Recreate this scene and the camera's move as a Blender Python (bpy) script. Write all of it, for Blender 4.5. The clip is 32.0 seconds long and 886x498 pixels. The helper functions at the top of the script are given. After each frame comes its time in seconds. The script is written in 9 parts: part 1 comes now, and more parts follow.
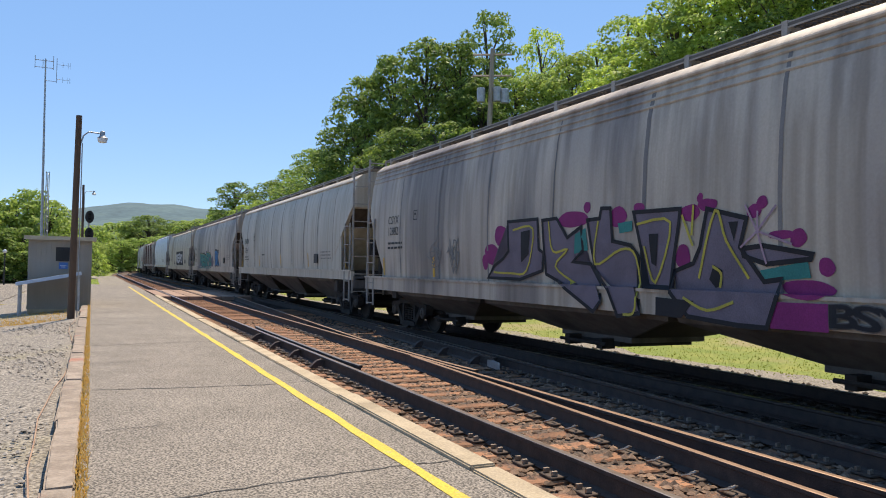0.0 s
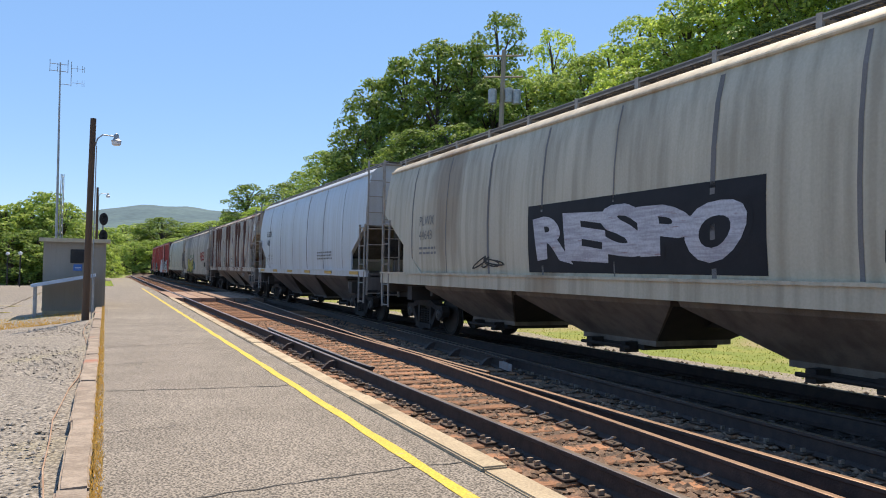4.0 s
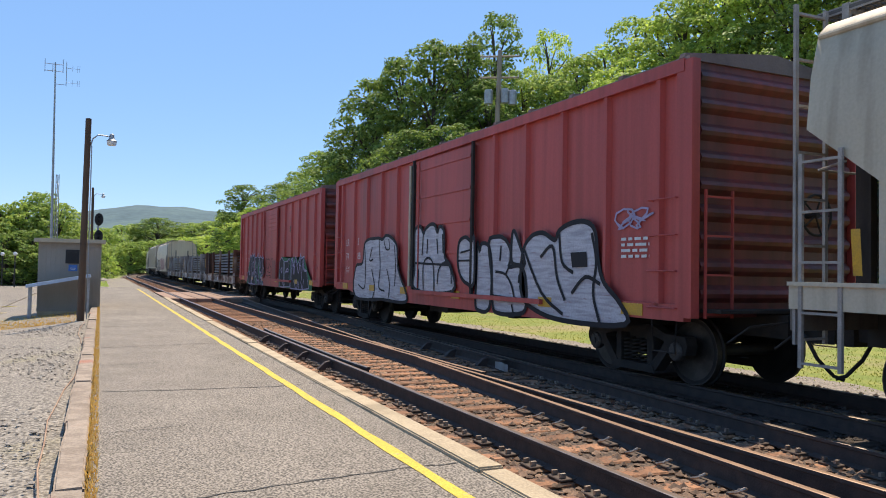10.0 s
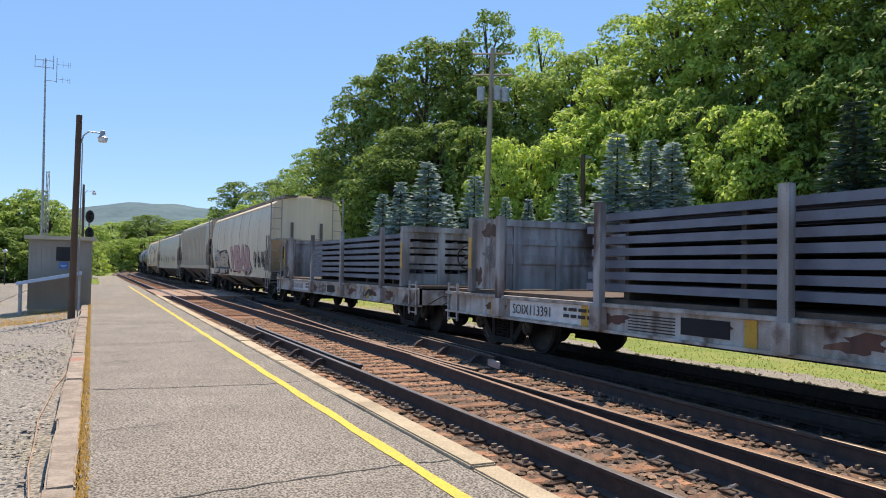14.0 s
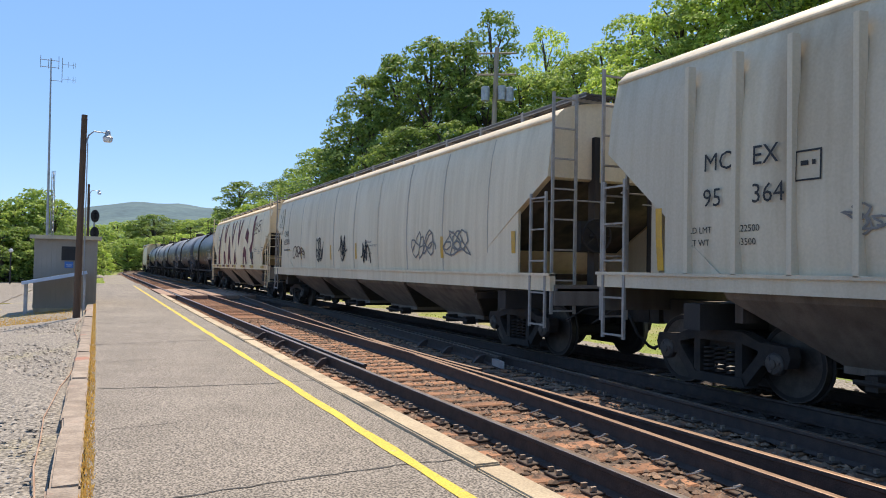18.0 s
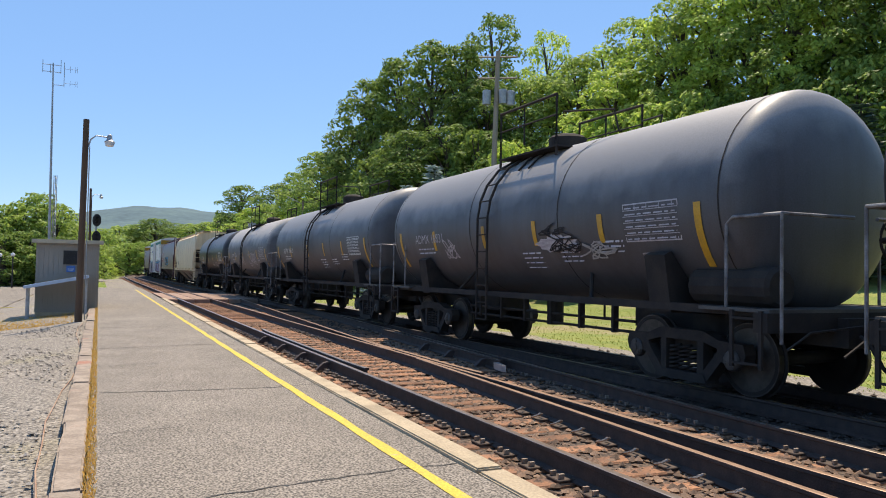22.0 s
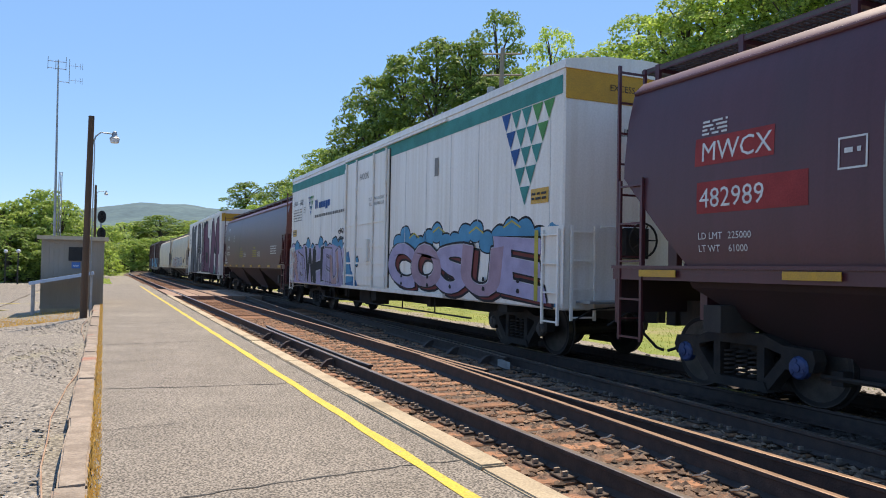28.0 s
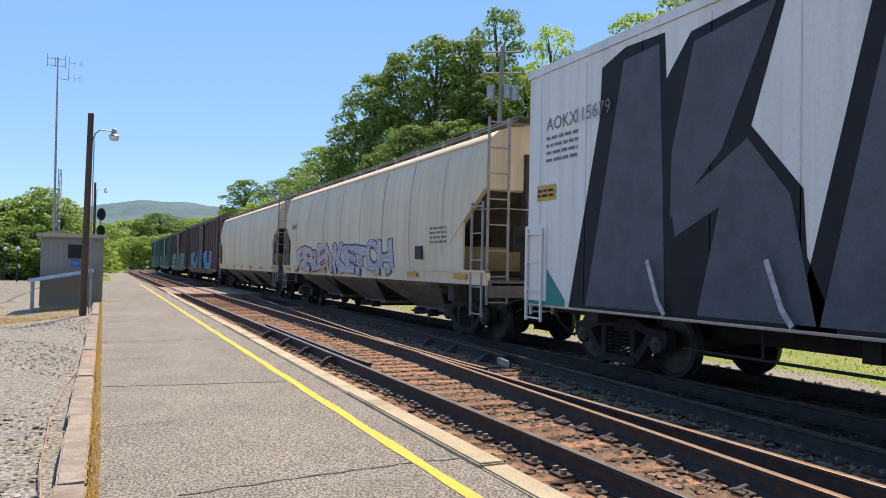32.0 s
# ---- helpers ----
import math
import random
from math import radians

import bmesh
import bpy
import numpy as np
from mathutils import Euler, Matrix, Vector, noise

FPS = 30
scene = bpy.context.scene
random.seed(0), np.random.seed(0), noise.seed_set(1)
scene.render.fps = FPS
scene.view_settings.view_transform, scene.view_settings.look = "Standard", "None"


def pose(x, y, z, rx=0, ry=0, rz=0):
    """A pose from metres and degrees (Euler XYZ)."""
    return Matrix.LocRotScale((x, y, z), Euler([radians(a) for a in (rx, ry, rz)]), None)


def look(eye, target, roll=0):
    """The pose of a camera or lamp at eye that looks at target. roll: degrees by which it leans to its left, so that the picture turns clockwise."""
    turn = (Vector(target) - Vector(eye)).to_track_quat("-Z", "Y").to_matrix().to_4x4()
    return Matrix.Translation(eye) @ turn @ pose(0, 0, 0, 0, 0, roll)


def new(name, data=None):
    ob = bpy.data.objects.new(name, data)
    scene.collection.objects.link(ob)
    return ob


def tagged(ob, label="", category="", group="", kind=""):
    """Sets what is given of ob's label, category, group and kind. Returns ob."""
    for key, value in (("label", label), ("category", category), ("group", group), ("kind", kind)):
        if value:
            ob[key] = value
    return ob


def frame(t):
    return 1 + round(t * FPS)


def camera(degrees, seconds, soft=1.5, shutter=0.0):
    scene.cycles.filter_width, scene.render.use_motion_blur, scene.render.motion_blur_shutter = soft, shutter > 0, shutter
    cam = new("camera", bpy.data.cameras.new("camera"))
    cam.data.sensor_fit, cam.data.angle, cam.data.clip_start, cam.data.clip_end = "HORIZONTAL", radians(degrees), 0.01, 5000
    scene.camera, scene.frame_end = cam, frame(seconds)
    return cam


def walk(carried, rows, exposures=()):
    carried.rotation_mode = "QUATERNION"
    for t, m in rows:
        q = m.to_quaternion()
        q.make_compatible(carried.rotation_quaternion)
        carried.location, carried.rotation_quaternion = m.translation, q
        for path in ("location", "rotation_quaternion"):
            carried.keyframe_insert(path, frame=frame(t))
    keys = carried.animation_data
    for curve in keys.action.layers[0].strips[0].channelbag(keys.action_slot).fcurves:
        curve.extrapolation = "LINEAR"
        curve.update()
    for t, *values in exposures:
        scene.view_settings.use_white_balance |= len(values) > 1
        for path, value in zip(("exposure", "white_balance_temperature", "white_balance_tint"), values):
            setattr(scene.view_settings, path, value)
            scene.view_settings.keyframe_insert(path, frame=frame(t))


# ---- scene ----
cam = camera(60.7, 32.0, 1.0)
EYE = Vector((0.0, 0.0, 1.47))


def aim(yaw, pitch, roll):
    """A view from the eye, turned right of the track's line and up, in degrees."""
    a, b = radians(yaw), radians(pitch)
    return look(EYE, EYE + Vector((math.sin(a) * math.cos(b), math.cos(a) * math.cos(b), math.sin(b))), roll)


walk(cam, [(t, aim(a, b, c)) for t, a, b, c in (
    (0, 24.92, 1.60, 1.07), (0.5, 24.82, 1.54, 1.12), (1, 24.72, 1.55, 1.14), (1.5, 24.66, 1.68, 1.13), (2, 24.55, 1.74, 1.13),
    (2.5, 24.44, 1.72, 1.10), (3, 24.27, 1.73, 1.07), (3.5, 24.08, 1.72, 1.02), (5.5, 24.00, 1.63, 0.99), (6, 24.04, 1.66, 1.00),
    (6.5, 24.06, 1.68, 1.05), (7, 24.17, 1.74, 1.01), (7.5, 24.28, 1.75, 0.99), (8, 24.33, 1.73, 1.00), (8.5, 24.34, 1.73, 0.98),
    (9, 24.32, 1.73, 0.98), (9.5, 24.28, 1.79, 0.99), (10, 24.33, 1.73, 1.00), (10.5, 24.36, 1.60, 1.01), (11, 24.39, 1.48, 0.97),
    (11.5, 24.42, 1.40, 0.98), (12, 24.51, 1.42, 1.01), (12.5, 24.61, 1.52, 1.03), (13, 24.72, 1.54, 1.02), (13.5, 24.83, 1.55, 1.01),
    (14, 24.90, 1.54, 1.00), (14.5, 24.99, 1.48, 0.99), (16.5, 24.93, 1.35, 1.06), (17, 24.81, 1.36, 1.01), (17.5, 24.66, 1.41, 1.01),
    (18, 24.58, 1.51, 1.04), (18.5, 24.62, 1.54, 1.03), (19, 24.65, 1.55, 0.98), (19.5, 24.66, 1.63, 0.93), (20, 24.66, 1.69, 0.91),
    (20.5, 24.60, 1.69, 0.91), (21, 24.55, 1.77, 0.91), (21.5, 24.52, 1.80, 0.93), (22, 24.46, 1.78, 0.96), (22.5, 24.37, 1.70, 0.94),
    (23, 24.34, 1.66, 0.96), (23.5, 24.40, 1.71, 0.94), (24, 24.47, 1.73, 0.89), (24.5, 24.48, 1.75, 0.87), (25, 24.41, 1.76, 0.86),
    (25.5, 24.30, 1.68, 0.90), (27.5, 24.21, 1.61, 1.02), (28, 24.15, 1.55, 1.06), (28.5, 24.13, 1.55, 1.10), (29, 24.13, 1.54, 1.15),
    (29.5, 24.18, 1.47, 1.14), (30, 24.18, 1.41, 1.16), (30.5, 24.18, 1.39, 1.15), (31, 24.19, 1.38, 1.15), (31.5, 24.19, 1.39, 1.18),
    (32, 24.19, 1.41, 1.16),
)], [(0, 0.48, 7950, 12), (1, 0.53, 7950, 12), (14, 0.54, 7720, 12), (17, 0.57, 7680, 12), (20, 0.55, 7800, 12), (22, 0.5, 7850, 12), (25, 0.54, 7760, 12), (28, 0.56, 7850, 12), (32, 0.57, 7720, 12)])

# ---- world, sun, exposure ----
SUN_TO = Vector((0.27, 0.38, 1.0)).normalized()
world = bpy.data.worlds.new("world")
scene.world = world
world.use_nodes = True
sky = world.node_tree.nodes.new("ShaderNodeTexSky")
sky.sky_type, sky.sun_disc = "NISHITA", False
sky.sun_elevation = math.asin(SUN_TO.z)
sky.sun_rotation = math.atan2(SUN_TO.x, SUN_TO.y)
sky.air_density, sky.dust_density, sky.ozone_density = 1.0, 0.0, 5.0
sky.altitude = 1300.0
back = world.node_tree.nodes["Background"]
# a deep clear blue laid into the sky, which evens out its pale horizon
blue = world.node_tree.nodes.new("ShaderNodeMix")
blue.data_type = "RGBA"
blue.inputs["Factor"].default_value, blue.inputs["B"].default_value = 0.62, (0.72, 2.0, 4.7, 1)
world.node_tree.links.new(sky.outputs[0], blue.inputs["A"])
world.node_tree.links.new(blue.outputs["Result"], back.inputs[0])
back.inputs[1].default_value = 0.158
sun = new("sun", bpy.data.lights.new("sun", "SUN"))
sun.data.energy, sun.data.angle, sun.data.color = 4.5, radians(0.55), (1.0, 0.95, 0.86)
sun.matrix_world = look((30, 20, 60), Vector((30, 20, 60)) - SUN_TO)


# ---- materials ----
MATS = {}


def mat(name, a, b=None, scale=6.0, rough=0.7, metal=0.0, bump=0.0, c=None, cscale=0.7, camt=0.6, grain=60.0, streak=0.0, spread=0.0, spec=0.5, isle=0.0, gdark=0.78, runs=0.0, hard=0.2, dust_sun=None):
    """A surface of two colours in patches, a third in larger stains, fine grain in tone and relief.
    streak: how far the patches are drawn out downwards. The last colour pales upper faces: settled dust with sunlight
    painted in. spread, isle: tone differing from piece to piece."""
    if name in MATS:
        return MATS[name]
    m = bpy.data.materials.new(name)
    m.use_nodes = True
    nt = m.node_tree
    N, K = nt.nodes, nt.links
    p = N["Principled BSDF"]
    p.inputs["Roughness"].default_value, p.inputs["Metallic"].default_value = rough, metal
    p.inputs["Specular IOR Level"].default_value = spec
    co = N.new("ShaderNodeTexCoord")
    mp = N.new("ShaderNodeMapping")
    mp.inputs["Scale"].default_value = (1, 1, 1 / (1 + streak))
    K.new(co.outputs["Object"], mp.inputs[0])

    def tex(sc, detail=4.0, src=None):
        t = N.new("ShaderNodeTexNoise")
        t.inputs["Scale"].default_value, t.inputs["Detail"].default_value = sc, detail
        K.new(src or mp.outputs[0], t.inputs["Vector"])
        return t.outputs["Fac"]

    def ramp(src, lo, hi):
        r = N.new("ShaderNodeMapRange")
        r.inputs["From Min"].default_value, r.inputs["From Max"].default_value = lo, hi
        K.new(src, r.inputs["Value"])
        return r.outputs[0]

    def mix(f, x, y, mode="MIX"):
        n = N.new("ShaderNodeMix")
        n.data_type, n.blend_type = "RGBA", mode
        for sock, v in ((n.inputs["Factor"], f), (n.inputs["A"], x), (n.inputs["B"], y)):
            if hasattr(v, "default_value"):
                K.new(v, sock)
            elif isinstance(v, tuple):
                sock.default_value = (*v, 1)
            else:
                sock.default_value = v
        return n.outputs["Result"]

    b = b or tuple(x * 0.8 for x in a)
    col = mix(ramp(tex(scale), 0.4, 0.62), a, b)
    if c:
        col = mix(ramp(tex(cscale, 6.0), camt, camt + 0.1), col, c)
    if runs:
        m2 = N.new("ShaderNodeMapping")
        m2.inputs["Scale"].default_value = (1, 1, 0.035)
        K.new(co.outputs["Object"], m2.inputs[0])
        lo = 1 - runs
        col = mix(ramp(tex(6.0, 3.0, m2.outputs[0]), 0.42, 0.68), col, mix(1.0, col, (lo, lo * 0.97, lo * 0.93), "MULTIPLY"))
    # upper faces turn paler: dust, and the sunlit top painted into the colour
    if dust_sun:
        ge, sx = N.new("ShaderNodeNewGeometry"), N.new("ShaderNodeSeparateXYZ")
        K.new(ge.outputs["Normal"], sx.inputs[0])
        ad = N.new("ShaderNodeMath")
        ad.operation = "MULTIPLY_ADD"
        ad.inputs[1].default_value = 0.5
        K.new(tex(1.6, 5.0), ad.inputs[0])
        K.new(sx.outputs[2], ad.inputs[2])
        col = mix(ramp(ad.outputs[0], 0.36, 0.68), col, dust_sun)
    g = tex(grain, 2.0, co.outputs["Object"])
    col = mix(ramp(g, 0.5 - hard, 0.5 + hard), col, mix(1.0, col, (gdark, gdark, gdark), "MULTIPLY"))
    if spread or isle:
        oi = N.new("ShaderNodeObjectInfo" if spread else "ShaderNodeNewGeometry")
        spread = spread or isle
        v = N.new("ShaderNodeMapRange")
        v.inputs["To Min"].default_value, v.inputs["To Max"].default_value = 1 - spread, 1 + spread
        K.new(oi.outputs["Random" if "Random" in oi.outputs else "Random Per Island"], v.inputs["Value"])
        cc = N.new("ShaderNodeCombineColor")
        for i in range(3):
            K.new(v.outputs[0], cc.inputs[i])
        col = mix(1.0, col, cc.outputs[0], "MULTIPLY")
    K.new(col, p.inputs["Base Color"])
    if bump:
        bn = N.new("ShaderNodeBump")
        bn.inputs["Strength"].default_value, bn.inputs["Distance"].default_value = bump, 0.02
        K.new(g, bn.inputs["Height"])
        K.new(bn.outputs[0], p.inputs["Normal"])
    MATS[name] = m
    return m


def leafmat(name, a, b, trans=0.35):
    """Leaves: two greens that differ from clump to clump, with light passing through."""
    m = bpy.data.materials.new(name)
    m.use_nodes = True
    N, K = m.node_tree.nodes, m.node_tree.links
    p = N["Principled BSDF"]
    p.inputs["Roughness"].default_value = 0.55
    p.inputs["Specular IOR Level"].default_value = 0.25
    ge = N.new("ShaderNodeNewGeometry")
    n = N.new("ShaderNodeMix")
    n.data_type = "RGBA"
    n.inputs["A"].default_value, n.inputs["B"].default_value = (*a, 1), (*b, 1)
    K.new(ge.outputs["Random Per Island"], n.inputs["Factor"])
    K.new(n.outputs["Result"], p.inputs["Base Color"])
    tr = N.new("ShaderNodeBsdfTranslucent")
    K.new(n.outputs["Result"], tr.inputs["Color"])
    ms = N.new("ShaderNodeMixShader")
    ms.inputs[0].default_value = trans
    K.new(p.outputs[0], ms.inputs[1])
    K.new(tr.outputs[0], ms.inputs[2])
    K.new(ms.outputs[0], N["Material Output"].inputs["Surface"])
    return m


ASPHALT = mat("worn_asphalt", (0.335, 0.29, 0.242), (0.288, 0.249, 0.206), 1.2, 0.92, 0, 0.35, (0.365, 0.318, 0.266), 0.35, 0.55, 60.0, gdark=0.2, hard=0.11)
CRACK = mat("crack_tar", (0.06, 0.057, 0.052), None, 5, 0.9)
CONCRETE = mat("platform_edge_concrete", (0.5, 0.4, 0.27), (0.43, 0.34, 0.23), 3.0, 0.9, 0, 0.3, (0.34, 0.27, 0.18), 1.5, 0.55, 50.0, spread=0.06, gdark=0.7)
YELLOW = mat("yellow_road_paint", (0.66, 0.49, 0.05), (0.58, 0.43, 0.06), 6, 0.75, 0, 0.3, (0.46, 0.38, 0.17), 9.0, 0.6, 62.0, gdark=0.7, hard=0.12)
FADED_YELLOW = mat("faded_yellow_paint", (0.6, 0.45, 0.08), (0.5, 0.4, 0.15), 3, 0.8)
TIMBER = mat("weathered_timber", (0.33, 0.265, 0.21), (0.23, 0.18, 0.14), 5.0, 0.9, 0, 0.4, (0.34, 0.15, 0.1), 1.3, 0.6, 40.0, spread=0.12)
GRAVEL = mat("grey_gravel", (0.36, 0.318, 0.268), (0.26, 0.228, 0.192), 14.0, 0.95, 0, 0.8, (0.36, 0.32, 0.2), 0.25, 0.56, 30.0, gdark=0.36, hard=0.1)
STONEI = mat("loose_ballast_stone", (0.27, 0.168, 0.108), (0.17, 0.11, 0.076), 5.0, 0.95, 0, 0.3, None, 1, 0.6, 30, isle=0.5)
PEBBLE = mat("grey_pebble", (0.38, 0.34, 0.295), (0.29, 0.258, 0.225), 5.0, 0.95, 0, 0.3, None, 1, 0.6, 30, isle=0.4)
BALLAST = mat("ballast_bed", (0.165, 0.11, 0.077), (0.1, 0.07, 0.054), 18.0, 0.95, 0, 0.8, (0.15, 0.11, 0.085), 0.4, 0.55, 34.0, gdark=0.3, hard=0.1)
# far-track stone and ties: the train's shade is painted into their base colours
SHADEBED = mat("shaded_ballast_bed", (0.042, 0.034, 0.029), (0.024, 0.02, 0.018), 18.0, 0.95, 0, 0.8, (0.07, 0.053, 0.042), 0.4, 0.58, 34.0, gdark=0.35, hard=0.12)
SHADESTONE = mat("shaded_ballast_stone", (0.085, 0.063, 0.05), (0.05, 0.038, 0.032), 5.0, 0.95, 0, 0.3, None, 1, 0.6, 30, isle=0.5)
SHADETIE = mat("shaded_tie", (0.07, 0.048, 0.037), (0.045, 0.033, 0.028), 4.0, 0.9, 0, 0.4, (0.05, 0.036, 0.03), 1.7, 0.56, 45.0, spread=0.3, gdark=0.6, hard=0.14)
TIE = mat("wooden_tie", (0.37, 0.175, 0.09), (0.24, 0.118, 0.068), 4.0, 0.92, 0, 0.4, (0.12, 0.075, 0.058), 1.7, 0.56, 45.0, spread=0.3, gdark=0.6, hard=0.14)
RAIL = mat("rusty_rail", (0.075, 0.05, 0.042), (0.05, 0.036, 0.032), 8.0, 0.75, 0.2, 0.2)
RAILTOP = mat("worn_rail_head", (0.36, 0.3, 0.26), (0.3, 0.23, 0.18), 5.0, 0.35, 0.85)
RUSTTOP = mat("brown_rail_head", (0.3, 0.19, 0.13), (0.24, 0.15, 0.1), 5.0, 0.5, 0.5)
PLATE = mat("tie_plate_iron", (0.1, 0.07, 0.055), (0.07, 0.05, 0.04), 8.0, 0.8, 0.3)
CLIPM = mat("rail_clip_steel", (0.4, 0.33, 0.27), (0.25, 0.18, 0.13), 20.0, 0.5, 0.6)
GRASS = mat("mown_grass", (0.19, 0.25, 0.042), (0.28, 0.295, 0.066), 1.3, 0.95, 0, 0.6, (0.33, 0.28, 0.13), 0.22, 0.54, 20.0, gdark=0.5, hard=0.14)
DRYWEED = leafmat("dry_weed", (0.55, 0.3, 0.07), (0.7, 0.46, 0.15), 0.5)
BOARDS = mat("crossing_boards", (0.34, 0.22, 0.16), (0.28, 0.18, 0.13), 3, 0.9, 0, 0.3, spread=0.1)
SIDING = mat("grey_brown_siding", (0.35, 0.3, 0.245), (0.305, 0.265, 0.212), 2.0, 0.85, 0, 0.15, (0.27, 0.23, 0.18), 0.8, 0.6, streak=3)
CREAM = mat("cream_trim", (0.5, 0.42, 0.3), (0.43, 0.36, 0.26), 4, 0.8)
DARKMETAL = mat("dark_metal", (0.025, 0.025, 0.027), (0.04, 0.037, 0.035), 4, 0.6, 0.3)
BLUESIGN = mat("blue_sign", (0.04, 0.16, 0.42), (0.035, 0.14, 0.38), 4, 0.5)
GREYMETAL = mat("galvanised_steel", (0.42, 0.43, 0.44), (0.34, 0.35, 0.36), 5, 0.5, 0.6)
PALEBLUE = mat("pale_blue_roofing", (0.42, 0.52, 0.66), (0.36, 0.46, 0.6), 3, 0.35, 0.1)
POLEWOOD = mat("brown_pole_wood", (0.13, 0.075, 0.045), (0.1, 0.058, 0.036), 7, 0.9, 0, 0.4, (0.18, 0.11, 0.07), 1.2, 0.6, 60, streak=6)
GREYWOOD = mat("grey_pole_wood", (0.33, 0.28, 0.23), (0.26, 0.22, 0.18), 7, 0.9, 0, 0.4, None, 1, .6, 60, streak=6)
WHITEPAINT = mat("white_paint", (0.72, 0.72, 0.7), (0.62, 0.62, 0.6), 4, 0.5)
GLASSWHITE = mat("frosted_lens", (0.75, 0.76, 0.76), (0.7, 0.71, 0.72), 4, 0.25)
BARK = mat("bark", (0.1, 0.075, 0.055), (0.07, 0.052, 0.04), 6, 0.95, 0, 0.5)
# the ridge's base colour has blue-grey distance haze mixed in
HILLM = mat("hazy_wooded_hill", (0.085, 0.145, 0.16), (0.068, 0.12, 0.138), 0.02, 1.0, 0, 0.0, (0.1, 0.165, 0.17), 0.006, 0.5, 0.07, gdark=0.72)
LEAF_DARK = leafmat("dark_leaves", (0.095, 0.165, 0.04), (0.3, 0.41, 0.09), 0.45)
LEAF_MID = leafmat("mid_leaves", (0.17, 0.28, 0.06), (0.46, 0.56, 0.14), 0.52)
LEAF_LIGHT = leafmat("light_leaves", (0.28, 0.42, 0.075), (0.66, 0.76, 0.19), 0.56)
LEAF_GRASS = leafmat("grass_blades", (0.21, 0.27, 0.045), (0.34, 0.35, 0.09), 0.5)
LEAF_BLUE = leafmat("blue_spruce_needles", (0.2, 0.29, 0.285), (0.41, 0.52, 0.52), 0.36)
LEAF_SPRUCE = leafmat("dark_spruce_needles", (0.045, 0.085, 0.07), (0.08, 0.13, 0.1), 0.15)


# ---- building helpers ----
def part(name, bm, material, parent=None, label="", smooth=False):
    """One mesh object from a bmesh, under a thing or a part."""
    me = bpy.data.meshes.new(name)
    bm.to_mesh(me)
    bm.free()
    return piece(name, me, material, parent, label, smooth)


def piece(name, me, material, parent=None, label="", smooth=False):
    if not me.materials:
        me.materials.append(material)
    if smooth:
        me.polygons.foreach_set("use_smooth", [True] * len(me.polygons))
    ob = new(name, me)
    if parent:
        ob.parent = parent
    if label:
        ob["label"] = label
    return ob


def empty(name, at=(0, 0, 0), rz=0.0):
    e = new(name)
    e.empty_display_size = 0.3
    e.location, e.rotation_euler = at, (0, 0, rz)
    return e


CUBE = ((0, 3, 2, 1), (4, 5, 6, 7), (0, 1, 5, 4), (1, 2, 6, 5), (2, 3, 7, 6), (3, 0, 4, 7))


def box(bm, x0, x1, y0, y1, z0, z1, m=None):
    pts = [(x0, y0, z0), (x1, y0, z0), (x1, y1, z0), (x0, y1, z0), (x0, y0, z1), (x1, y0, z1), (x1, y1, z1), (x0, y1, z1)]
    v = [bm.verts.new(m @ Vector(p) if m else p) for p in pts]
    for f in CUBE:
        bm.faces.new([v[i] for i in f])
    return bm


def boxes(*dims):
    bm = bmesh.new()
    for d in dims:
        box(bm, *d)
    return bm


def tube(bm, pts, r, n=8, caps=True):
    """A round bar along points; r is one radius or one for each point."""
    pts = [Vector(p) for p in pts]
    rs = r if isinstance(r, (list, tuple)) else [r] * len(pts)
    rings = []
    for i, p in enumerate(pts):
        d = (pts[min(i + 1, len(pts) - 1)] - pts[max(i - 1, 0)]).normalized()
        u = d.orthogonal().normalized() if abs(d.z) < 0.99 else Vector((1, 0, 0))
        if abs(d.z) < 0.99:
            u = Vector((0, 0, 1)).cross(d).normalized()
        w = d.cross(u)
        rings.append([bm.verts.new(p + (u * math.cos(a) + w * math.sin(a)) * rs[i]) for a in (k * 2 * math.pi / n for k in range(n))])
    for a, b in zip(rings, rings[1:]):
        for k in range(n):
            bm.faces.new((a[k], a[(k + 1) % n], b[(k + 1) % n], b[k]))
    if caps:
        bm.faces.new(rings[0][::-1])
        bm.faces.new(rings[-1])
    return bm


def prism(bm, outline, axis, lo, hi, caps=True):
    """An outline of (a, b) pairs drawn out along an axis: x takes (y, z), y takes (x, z), z takes (x, y)."""
    def at(p, s):
        return {"x": (s, p[0], p[1]), "y": (p[0], s, p[1]), "z": (p[0], p[1], s)}[axis]
    a = [bm.verts.new(at(p, lo)) for p in outline]
    b = [bm.verts.new(at(p, hi)) for p in outline]
    n = len(a)
    for i in range(n):
        bm.faces.new((a[i], a[(i + 1) % n], b[(i + 1) % n], b[i]))
    if caps:
        bm.faces.new(a[::-1])
        bm.faces.new(b)
    bmesh.ops.recalc_face_normals(bm, faces=bm.faces)
    return bm


def ribbon(bm, rows):
    """Quads between equal rows of points."""
    vs = [[bm.verts.new(p) for p in r] for r in rows]
    for a, b in zip(vs, vs[1:]):
        for i in range(len(a) - 1):
            bm.faces.new((a[i], a[i + 1], b[i + 1], b[i]))
    return bm


# ---- the plan: tracks along y, rail tops at z = 0 ----
NEAR, FAR, GAUGE = 4.306, 8.124, 1.505
BEND, RADIUS = 115.0, 450.0


